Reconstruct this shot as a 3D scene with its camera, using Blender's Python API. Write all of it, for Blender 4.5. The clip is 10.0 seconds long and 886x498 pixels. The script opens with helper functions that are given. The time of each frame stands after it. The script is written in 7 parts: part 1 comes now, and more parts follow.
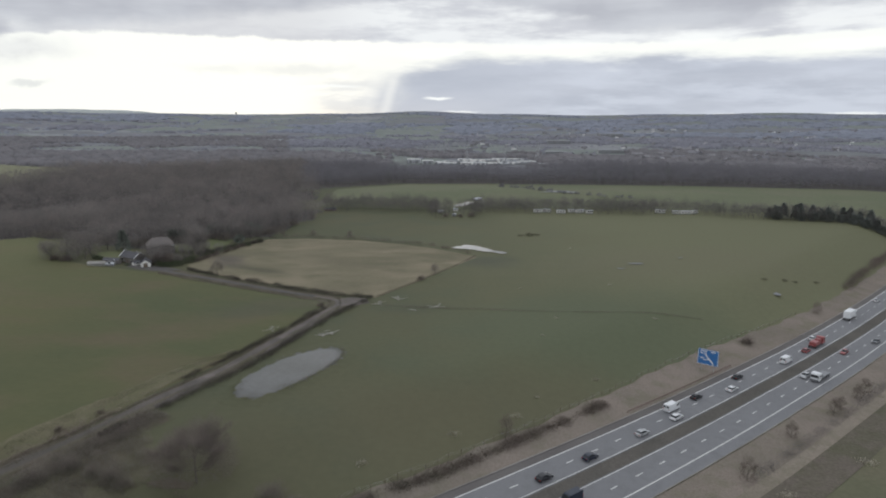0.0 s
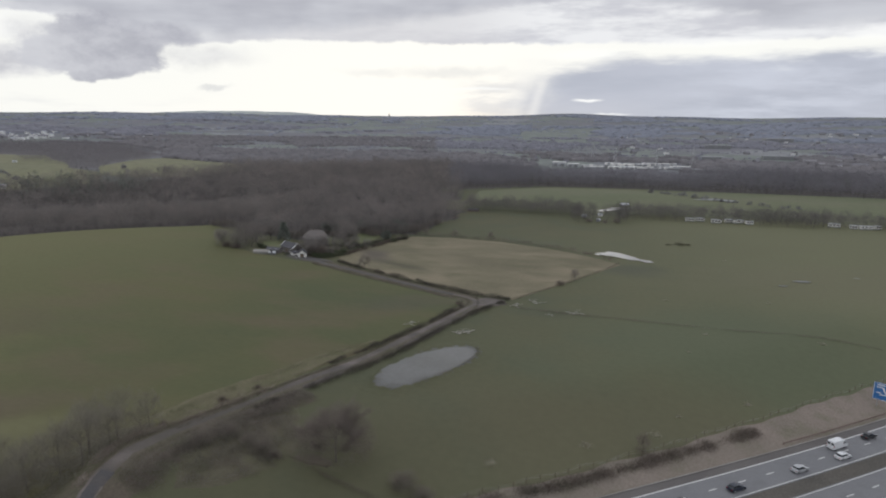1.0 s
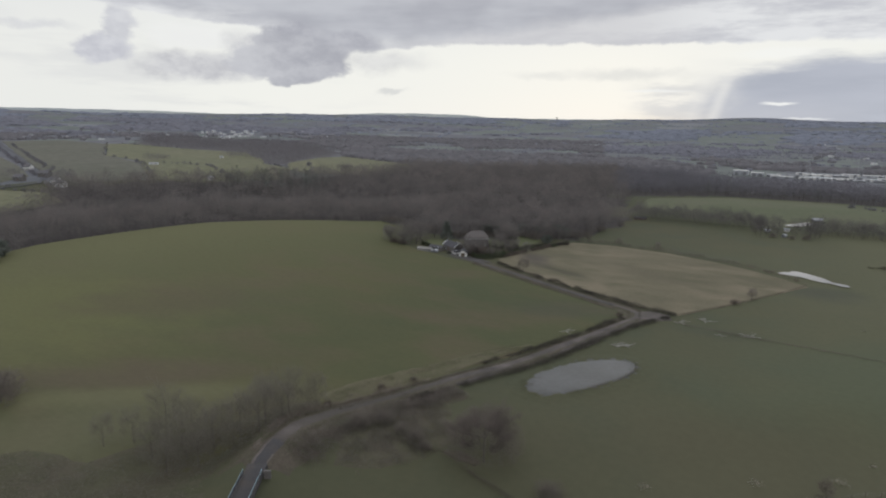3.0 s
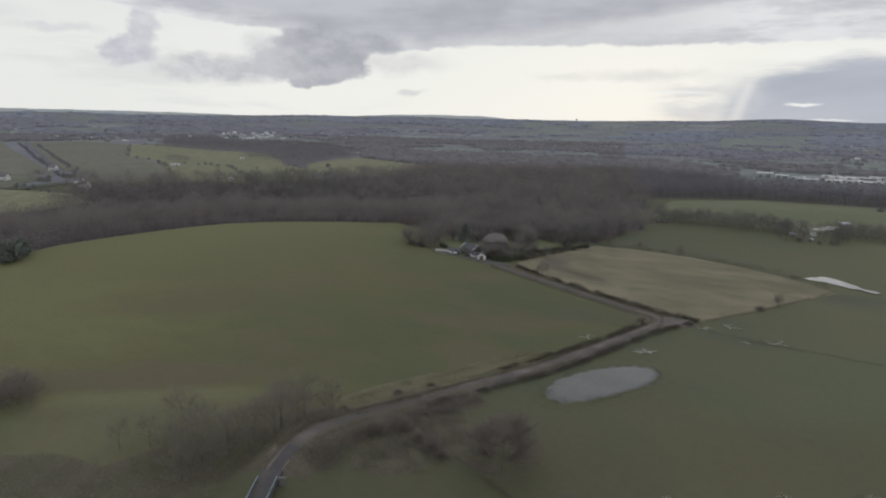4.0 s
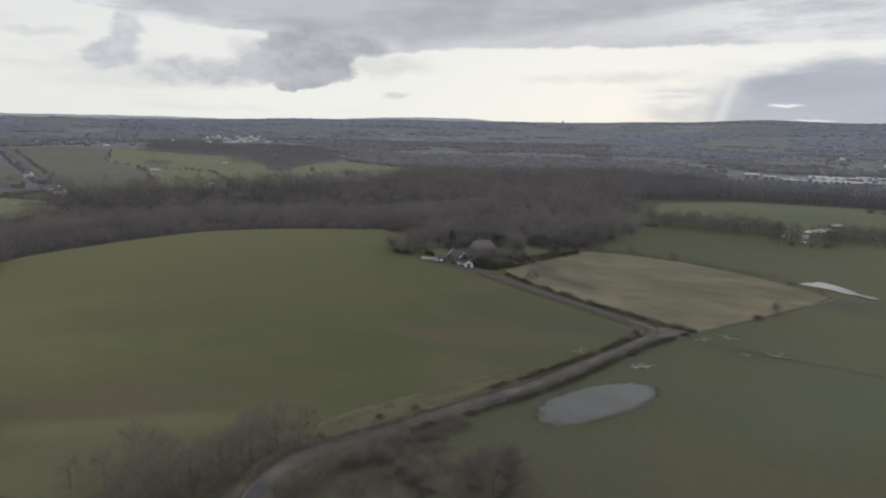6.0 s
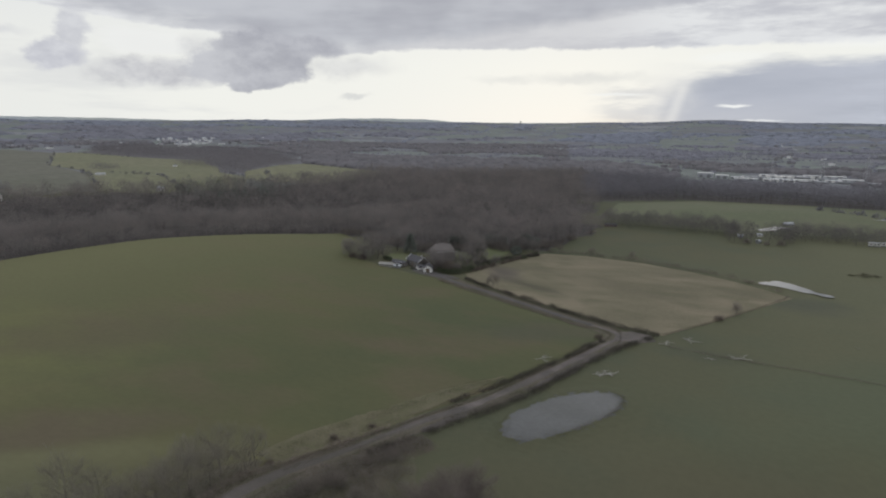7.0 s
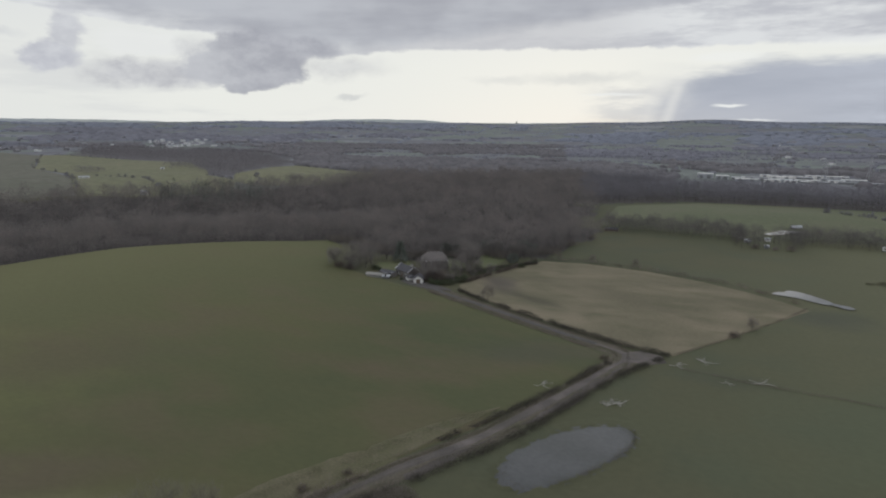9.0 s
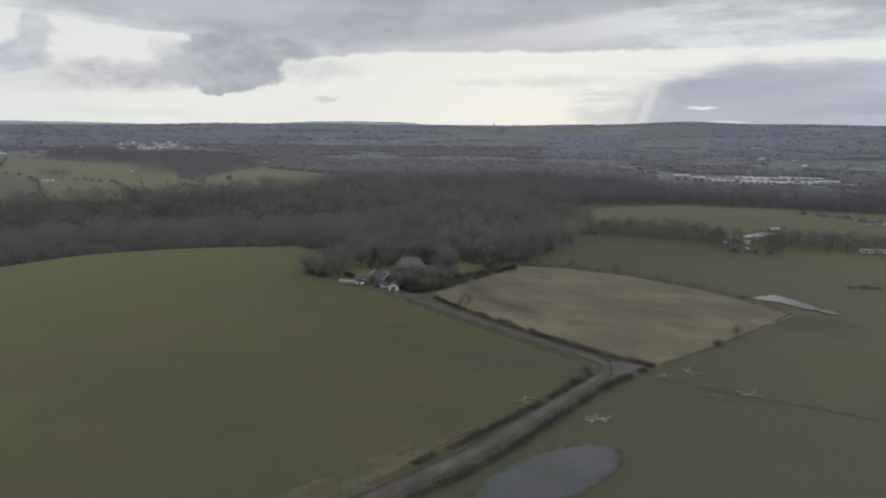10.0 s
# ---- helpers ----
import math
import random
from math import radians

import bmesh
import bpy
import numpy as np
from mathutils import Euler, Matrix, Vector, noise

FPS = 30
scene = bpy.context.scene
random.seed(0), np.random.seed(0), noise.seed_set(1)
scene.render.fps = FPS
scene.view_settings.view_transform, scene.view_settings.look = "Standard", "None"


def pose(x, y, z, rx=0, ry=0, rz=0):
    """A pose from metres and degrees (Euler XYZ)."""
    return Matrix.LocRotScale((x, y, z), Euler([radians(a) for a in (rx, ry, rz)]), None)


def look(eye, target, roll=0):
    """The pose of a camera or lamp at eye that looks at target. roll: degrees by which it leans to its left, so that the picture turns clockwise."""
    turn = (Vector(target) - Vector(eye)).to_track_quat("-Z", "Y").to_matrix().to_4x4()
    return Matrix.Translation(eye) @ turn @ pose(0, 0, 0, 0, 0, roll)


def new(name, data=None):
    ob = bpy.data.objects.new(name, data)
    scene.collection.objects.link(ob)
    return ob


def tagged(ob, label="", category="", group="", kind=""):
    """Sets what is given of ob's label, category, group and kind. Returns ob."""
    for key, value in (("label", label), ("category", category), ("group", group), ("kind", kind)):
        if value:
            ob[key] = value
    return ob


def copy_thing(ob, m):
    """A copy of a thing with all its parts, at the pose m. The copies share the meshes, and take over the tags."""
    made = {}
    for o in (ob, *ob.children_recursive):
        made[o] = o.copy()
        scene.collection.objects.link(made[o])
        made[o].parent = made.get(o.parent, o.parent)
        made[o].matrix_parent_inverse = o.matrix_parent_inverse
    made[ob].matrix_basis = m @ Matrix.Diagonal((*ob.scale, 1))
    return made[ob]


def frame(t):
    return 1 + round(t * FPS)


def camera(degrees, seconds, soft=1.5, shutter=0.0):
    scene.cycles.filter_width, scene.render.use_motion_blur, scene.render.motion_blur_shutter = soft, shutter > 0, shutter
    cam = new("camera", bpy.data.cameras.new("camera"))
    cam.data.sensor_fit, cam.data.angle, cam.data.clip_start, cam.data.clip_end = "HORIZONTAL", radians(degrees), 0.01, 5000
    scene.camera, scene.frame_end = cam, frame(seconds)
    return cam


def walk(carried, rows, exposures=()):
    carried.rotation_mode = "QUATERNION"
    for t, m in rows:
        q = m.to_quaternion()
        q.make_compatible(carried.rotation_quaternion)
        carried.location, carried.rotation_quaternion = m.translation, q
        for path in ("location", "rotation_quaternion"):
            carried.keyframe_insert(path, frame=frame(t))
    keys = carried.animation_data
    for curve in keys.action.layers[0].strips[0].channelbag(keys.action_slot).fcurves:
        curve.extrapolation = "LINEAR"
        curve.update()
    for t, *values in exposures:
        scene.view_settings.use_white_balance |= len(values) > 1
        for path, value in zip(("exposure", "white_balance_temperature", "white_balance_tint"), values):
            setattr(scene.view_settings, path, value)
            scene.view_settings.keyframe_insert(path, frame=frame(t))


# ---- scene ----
cam = camera(70.6, 10.0, 2.0)
PATH = [
    (0, (-0.244, 13.49, 73.918), (-0.255, 15.446, 73.501), 0.1),
    (0.5, (-0.244, 13.49, 73.918), (-0.394, 15.44, 73.503), 0.2),
    (0.8, (-0.244, 13.49, 73.918), (-0.539, 15.424, 73.505), 0.3),
    (1, (-0.244, 13.49, 73.918), (-0.697, 15.394, 73.506), 0.3),
    (1.2, (-0.244, 13.49, 73.918), (-0.839, 15.354, 73.506), 0.3),
    (1.5, (-0.244, 13.49, 73.918), (-0.956, 15.313, 73.506), 0.4),
    (1.7, (-0.244, 13.49, 73.918), (-0.998, 15.296, 73.507), 0.5),
    (2, (-0.244, 13.49, 73.918), (-1.045, 15.276, 73.507), 0.5),
    (2.5, (-0.299, 13.556, 73.924), (-1.185, 15.302, 73.517), 0.5),
    (2.7, (-0.394, 13.678, 73.935), (-1.299, 15.414, 73.528), 0.6),
    (3.8, (-1.668, 15.651, 74.065), (-2.635, 17.354, 73.66), 0.7),
    (4, (-2.02, 16.269, 74.097), (-2.997, 17.967, 73.693), 0.7),
    (4.5, (-3.038, 18.188, 74.182), (-4.027, 19.879, 73.779), 0.7),
    (5, (-4.231, 20.646, 74.27), (-5.23, 22.331, 73.87), 0.6),
    (5.5, (-5.569, 23.635, 74.354), (-6.577, 25.316, 73.956), 0.5),
    (6, (-7.026, 27.132, 74.429), (-7.97, 28.85, 74.033), 0.4),
    (6.2, (-7.636, 28.665, 74.455), (-8.531, 30.409, 74.059), 0.4),
    (7.3, (-11.184, 38.256, 74.545), (-12.015, 40.033, 74.152), 0.2),
    (7.5, (-11.851, 40.172, 74.549), (-12.713, 41.934, 74.157), 0.2),
    (7.8, (-12.856, 43.117, 74.548), (-13.811, 44.83, 74.157), 0.2),
    (8, (-13.527, 45.117, 74.542), (-14.558, 46.786, 74.151), 0.2),
    (8.2, (-14.197, 47.138, 74.531), (-15.266, 48.783, 74.14), 0.2),
    (8.5, (-15.197, 50.191, 74.506), (-16.238, 51.854, 74.116), 0.2),
    (8.7, (-15.859, 52.229, 74.482), (-16.812, 53.944, 74.092), 0.2),
    (9, (-16.839, 55.269, 74.438), (-17.661, 57.049, 74.047), 0.0),
    (9.2, (-17.482, 57.269, 74.402), (-18.269, 59.065, 74.012), 0.0),
    (9.5, (-18.429, 60.205, 74.338), (-19.199, 62.009, 73.949), 0.0),
    (10, (-19.947, 64.838, 74.204), (-20.707, 66.648, 73.819), -0.0),
]
walk(cam, [(t, look(eye, target, roll)) for t, eye, target, roll in PATH], [(0, 0.31, 6450, 7.0), (1.0, 0.25, 6500, 9.0), (1.6, 0.2, 6500, 12), (2.1, 0.16, 6500, 11.5), (2.6, 0.12, 6500, 8.5), (5.5, 0.07, 6500, 8.0), (7.3, 0.10, 6500, 8.0), (8.4, 0.04, 6450, 7.5), (10, 0.0, 6450, 7.5)])

# ---- light ----
SUN_AZ, SUN_EL = 14.0, 9.0          # degrees to the left of +y, degrees up
sun = new("sun", bpy.data.lights.new("sun", "SUN"))
sun.data.energy, sun.data.angle, sun.data.color = 0.5, radians(40), (1.0, 0.96, 0.9)
sun.matrix_world = look((0, 0, 0), (math.sin(radians(SUN_AZ)), -math.cos(radians(SUN_AZ)), -math.tan(radians(SUN_EL))))

world = bpy.data.worlds.new("overcast_sky")
scene.world = world
world.use_nodes = True
WT = world.node_tree
WT.nodes.clear()


def wn(kind, **kw):
    n = WT.nodes.new(kind)
    for k, v in kw.items():
        if k == "operation":
            n.operation = v
    return n


def wsock(n, i, v):
    if isinstance(v, (int, float)):
        n.inputs[i].default_value = v
    else:
        WT.links.new(v, n.inputs[i])


def wm(op, a, b=0.0, c=0.0):
    n = wn("ShaderNodeMath", operation=op)
    wsock(n, 0, a), wsock(n, 1, b)
    if op in ("MULTIPLY_ADD", "COMPARE", "SMOOTH_MIN"):
        wsock(n, 2, c)
    return n.outputs[0]


def wstep(v, a, b):
    n = WT.nodes.new("ShaderNodeMapRange")
    n.interpolation_type = "SMOOTHSTEP"
    wsock(n, 0, v), wsock(n, 1, a), wsock(n, 2, b)
    return n.outputs[0]


def wmix(f, a, b):
    n = WT.nodes.new("ShaderNodeMix")
    n.data_type = "RGBA"
    wsock(n, 0, f)
    for i, v in ((6, a), (7, b)):
        if isinstance(v, tuple):
            n.inputs[i].default_value = (*v, 1)
        else:
            WT.links.new(v, n.inputs[i])
    return n.outputs[2]


geo = wn("ShaderNodeTexCoord")
sep = wn("ShaderNodeSeparateXYZ")
WT.links.new(geo.outputs["Generated"], sep.inputs[0])
sx, sy, sz = sep.outputs
az_raw = wm("MULTIPLY", wm("ARCTAN2", wm("MULTIPLY", sx, -1.0), sy), 57.29578)
el_raw = wm("MULTIPLY", wm("ARCSINE", sz), 57.29578)


def sky_noise(scale, stretch, detail, rough, shift):
    cmb = wn("ShaderNodeCombineXYZ")
    wsock(cmb, 0, wm("MULTIPLY", az_raw, 0.05)), wsock(cmb, 1, wm("MULTIPLY", el_raw, 0.05 * stretch)), wsock(cmb, 2, shift)
    n = WT.nodes.new("ShaderNodeTexNoise")
    WT.links.new(cmb.outputs[0], n.inputs["Vector"])
    n.inputs["Scale"].default_value, n.inputs["Detail"].default_value, n.inputs["Roughness"].default_value = scale, detail, rough
    return n.outputs["Fac"]


fold = sky_noise(3.0, 1.6, 3, 0.5, 0.0)
fold2 = sky_noise(3.0, 1.6, 3, 0.5, 9.0)
puff = sky_noise(9.0, 1.5, 7, 0.6, 4.0)
puff2 = sky_noise(9.0, 1.5, 7, 0.6, 13.0)
streak = sky_noise(1.3, 6.0, 7, 0.58, 3.0)
streak2 = sky_noise(2.6, 5.0, 7, 0.6, 21.0)
soft_n = sky_noise(0.7, 2.0, 4, 0.5, 6.0)
az = wm("ADD", az_raw, wm("ADD", wm("MULTIPLY", wm("SUBTRACT", fold, 0.5), 3.2), wm("MULTIPLY", wm("SUBTRACT", puff, 0.5), 3.0)))
el = wm("ADD", el_raw, wm("ADD", wm("MULTIPLY", wm("SUBTRACT", fold2, 0.5), 1.5), wm("MULTIPLY", wm("SUBTRACT", puff2, 0.5), 1.5)))


def blob(a0, e0, ra, re, edge):
    da = wm("DIVIDE", wm("SUBTRACT", az, a0), ra)
    de = wm("DIVIDE", wm("SUBTRACT", el, e0), re)
    r = wm("SQRT", wm("ADD", wm("MULTIPLY", da, da), wm("MULTIPLY", de, de)))
    return wstep(r, 1.0 + edge, 1.0 - edge)


def rim_line(pts):
    """Height of a cloud's rim for each bearing, from a few turning points (bearing, height)."""
    n = WT.nodes.new("ShaderNodeValToRGB")
    el_ = n.color_ramp.elements
    pts = sorted(pts)
    while len(el_) < len(pts):
        el_.new(0.5)
    for e, (a, h) in zip(el_, pts):
        e.position, e.color = (a + 60.0) / 150.0, (h / 12.0,) * 3 + (1,)
    WT.links.new(wm("MULTIPLY_ADD", az_raw, 1 / 150.0, 0.4), n.inputs[0])
    return wm("MULTIPLY", n.outputs[0], 12.0)


def union(*fs):
    f = fs[0]
    for g in fs[1:]:
        f = wm("MAXIMUM", f, g)
    return f


# the cloud deck overhead, its darker belly, the heavy cloud hanging below it and the bank over the town
deck_rim = rim_line([(-60, 6.0), (-34, 6.2), (-24, 6.0), (-8, 5.9), (4.5, 6.1), (12, 6.2), (21, 6.3), (26, 6.2), (31, 5.9), (36, 5.7), (42, 7.0), (47, 7.5), (52, 7.9), (57, 8.4), (62, 9.6), (70, 11.5), (85, 12)])
belly_rim = rim_line([(-60, 8.0), (-28, 8.2), (-22, 6.9), (-14, 6.9), (-9, 8.4), (0, 10.4), (6, 9.5), (10, 9.0), (14, 8.3), (21, 7.8), (27, 6.8), (31, 6.4), (36, 6.0), (42, 7.4), (47, 7.9), (52, 8.6), (58, 10.2), (64, 12), (85, 12)])
bank_rim = rim_line([(-60, 5.0), (-34, 4.9), (-29, 4.5), (-24, 5.0), (-19, 5.1), (-15, 4.8), (-6, 5.2), (-2, 4.85), (0, 4.6), (3.5, 4.0), (5.0, 3.7), (7.0, 3.4), (9.5, 3.0), (12.0, 2.2), (14.0, 0.0), (85, 0.0)])
el_w = wm("ADD", el_raw, wm("ADD", wm("MULTIPLY", wm("SUBTRACT", fold2, 0.5), 0.9), wm("MULTIPLY", wm("SUBTRACT", puff2, 0.5), 0.9)))
deck = wstep(wm("SUBTRACT", el_w, deck_rim), -0.06, 0.26)
over_gap = wm("MULTIPLY", wstep(az_raw, 4.0, 14.0), wstep(az_raw, 36.0, 28.0))
belly = wstep(wm("SUBTRACT", wm("MULTIPLY_ADD", wm("SUBTRACT", streak, 0.5), 2.0, el_w), belly_rim), -0.55, 0.75)
bank = wm("MULTIPLY", wstep(wm("SUBTRACT", bank_rim, wm("MULTIPLY_ADD", wm("SUBTRACT", streak2, 0.5), 3.4, wm("MULTIPLY_ADD", wm("SUBTRACT", fold2, 0.5), 0.9, el_raw))), -0.7, 0.9), wstep(wm("ADD", az, wm("MULTIPLY", el_raw, 0.30)), 10.0, 2.8))
heavy_core = union(blob(41.0, 5.6, 3.9, 2.2, 0.16), blob(43.6, 4.6, 3.2, 1.4, 0.2), blob(39.2, 4.9, 2.6, 1.7, 0.16), blob(41.4, 3.7, 2.9, 1.15, 0.14), blob(37.0, 6.3, 3.0, 0.9, 0.3))
heavy_arm = union(wm("MULTIPLY", blob(48.6, 3.95, 4.8, 0.9, 0.5), 0.95), wm("MULTIPLY", blob(45.4, 5.4, 1.4, 1.4, 0.6), 0.5), wm("MULTIPLY", blob(33.4, 4.8, 3.4, 0.8, 0.7), 0.55))
lone = union(blob(55.9, 5.1, 2.1, 0.95, 0.24), wm("MULTIPLY", blob(54.8, 6.8, 1.1, 1.6, 0.35), 0.85), wm("MULTIPLY", blob(61.0, 6.4, 2.4, 0.35, 0.8), 0.55), wm("MULTIPLY", blob(69.0, 7.2, 5.0, 0.9, 0.8), 0.6))
scraps = union(wm("MULTIPLY", blob(33.2, 2.2, 1.3, 0.22, 0.7), 0.5), wm("MULTIPLY", blob(12.6, 3.9, 4.2, 0.42, 0.9), 0.36), wm("MULTIPLY", blob(19.5, 3.8, 2.6, 0.3, 0.9), 0.26))
low_wisps = wm("MULTIPLY", wm("MULTIPLY", wstep(wm("ABSOLUTE", wm("SUBTRACT", az_raw, 8.6)), 5.0, 1.0), wstep(el_raw, 4.4, 2.4)), wstep(streak2, 0.40, 0.60))
wisps = wm("MULTIPLY", wm("MULTIPLY", wstep(streak, 0.50, 0.68), wstep(wm("ABSOLUTE", wm("SUBTRACT", az_raw, 20.0)), 9.0, 24.0)), 0.42)

nishita = WT.nodes.new("ShaderNodeTexSky")
nishita.sky_type, nishita.sun_disc = "NISHITA", False
nishita.sun_elevation, nishita.sun_rotation = radians(SUN_EL), radians(-SUN_AZ)
dim = WT.nodes.new("ShaderNodeVectorMath")
dim.operation = "SCALE"
WT.links.new(nishita.outputs[0], dim.inputs[0])
dim.inputs["Scale"].default_value = 0.08
clear = wmix(0.3, (0.80, 0.80, 0.80), dim.outputs[0])
low = wmix(wstep(el_raw, 4.5, 13.0), (0.825, 0.825, 0.795), (0.72, 0.73, 0.76))
col = wmix(0.05, low, clear)
col = wmix(wm("MULTIPLY", wstep(az_raw, 44.0, 60.0), 0.45), col, (0.72, 0.725, 0.72))
warm = wm("MULTIPLY", wm("MULTIPLY", wstep(wm("ABSOLUTE", wm("SUBTRACT", az_raw, 7.5)), 7.0, 1.0), wstep(el_raw, 1.3, 0.1)), 0.5)
col = wmix(warm, col, (0.80, 0.71, 0.60))
col = wmix(wisps, col, (0.60, 0.605, 0.63))
col = wmix(wm("MULTIPLY", low_wisps, 0.62), col, (0.58, 0.58, 0.60))
col = wmix(scraps, col, (0.50, 0.51, 0.53))
pale_deck = wmix(wstep(streak2, 0.36, 0.62), (0.515, 0.52, 0.565), (0.72, 0.725, 0.745))
pale_deck = wmix(wm("MULTIPLY", over_gap, 0.7), pale_deck, (0.575, 0.57, 0.595))
dark_deck = wmix(wstep(wm("ADD", wm("MULTIPLY", streak, 0.6), wm("MULTIPLY", fold, 0.4)), 0.36, 0.64), (0.375, 0.382, 0.43), (0.50, 0.51, 0.555))
col = wmix(deck, col, wmix(wm("MULTIPLY", belly, 0.95), pale_deck, dark_deck))
shine = wm("MULTIPLY", wm("MULTIPLY", deck, wstep(wm("SUBTRACT", el_w, deck_rim), 1.7, 0.1)), wm("MULTIPLY", wstep(streak, 0.52, 0.66), wm("SUBTRACT", 1.0, over_gap)))
col = wmix(wm("MULTIPLY", shine, 0.6), col, (0.79, 0.79, 0.78))
gap_light = blob(49.2, 6.35, 3.6, 1.15, 0.35)
col = wmix(wm("MULTIPLY", gap_light, 0.85), col, (0.80, 0.80, 0.795))
col = wmix(wm("MULTIPLY", lone, 0.9), col, wmix(wstep(puff, 0.3, 0.7), (0.48, 0.485, 0.545), (0.62, 0.625, 0.67)))
col = wmix(wm("MULTIPLY", heavy_arm, 0.9), col, wmix(wstep(puff, 0.3, 0.65), (0.43, 0.43, 0.475), (0.60, 0.60, 0.625)))
lit_side = wstep(az, 41.5, 45.5)
col = wmix(wm("MULTIPLY", heavy_core, 0.95), col, wmix(wm("MULTIPLY", lit_side, 0.65), wmix(wstep(puff, 0.3, 0.72), (0.355, 0.360, 0.41), (0.47, 0.475, 0.52)), (0.58, 0.585, 0.62)))
bank_col = wmix(wm("MULTIPLY", wstep(az_raw, -2.0, -12.0), wstep(streak2, 0.35, 0.65)), wmix(wstep(streak, 0.3, 0.7), (0.372, 0.395, 0.468), (0.442, 0.462, 0.535)), (0.495, 0.52, 0.60))
col = wmix(wm("MULTIPLY", bank, 0.95), col, bank_col)
haze_low = wm("MULTIPLY", wm("MULTIPLY", bank, wstep(az_raw, -12.0, 6.0)), wstep(el_raw, 2.4, 0.2))
col = wmix(wm("MULTIPLY", haze_low, 0.35), col, (0.62, 0.61, 0.63))
# slanting sunbeams at the bank's end
beam_x = wm("ADD", az_raw, wm("MULTIPLY", el_raw, 0.30))
beam = wm("MULTIPLY", union(wstep(wm("ABSOLUTE", wm("SUBTRACT", beam_x, 5.6)), 0.75, 0.0), wm("MULTIPLY", wstep(wm("ABSOLUTE", wm("SUBTRACT", beam_x, 7.3)), 1.1, 0.0), 0.5)), wstep(el_raw, 4.8, 2.6))
col = wmix(wm("MULTIPLY", beam, 0.38), col, (0.84, 0.82, 0.79))


def gleam(a0, e0, ra, re):
    ga = wm("DIVIDE", wm("SUBTRACT", az_raw, a0), ra)
    ge = wm("DIVIDE", wm("SUBTRACT", wm("MULTIPLY_ADD", wm("SUBTRACT", puff2, 0.5), 0.5, el_raw), e0), re)
    return wstep(wm("SQRT", wm("ADD", wm("MULTIPLY", ga, ga), wm("MULTIPLY", ge, ge))), 1.4, 0.4)


gleams = union(wm("MULTIPLY", gleam(0.79, 1.5, 1.2, 0.14), 0.9), wm("MULTIPLY", gleam(-24.2, 0.12, 2.2, 0.12), 0.6), wm("MULTIPLY", gleam(-32.4, 0.16, 2.2, 0.2), 0.7), wm("MULTIPLY", gleam(10.0, 2.5, 2.4, 0.12), 0.6), wm("MULTIPLY", gleam(-1.2, 0.35, 1.6, 0.1), 0.6))
gleams = union(gleams, wm("MULTIPLY", gleam(-20.5, 6.2, 3.0, 0.5), 0.5), wm("MULTIPLY", gleam(-9.0, 6.0, 4.5, 0.35), 0.45), wm("MULTIPLY", gleam(-32.0, 5.3, 3.4, 0.4), 0.6), wm("MULTIPLY", gleam(1.0, 5.3, 3.0, 0.45), 0.5))
col = wmix(gleams, col, (0.86, 0.86, 0.85))
high = wmix(soft_n, (0.48, 0.50, 0.565), (0.76, 0.78, 0.83))
col = wmix(wstep(el_raw, 13.0, 24.0), col, high)
bg = wn("ShaderNodeBackground")
WT.links.new(col, bg.inputs[0])
bg.inputs[1].default_value = 1.0
wout = wn("ShaderNodeOutputWorld")
WT.links.new(bg.outputs[0], wout.inputs[0])


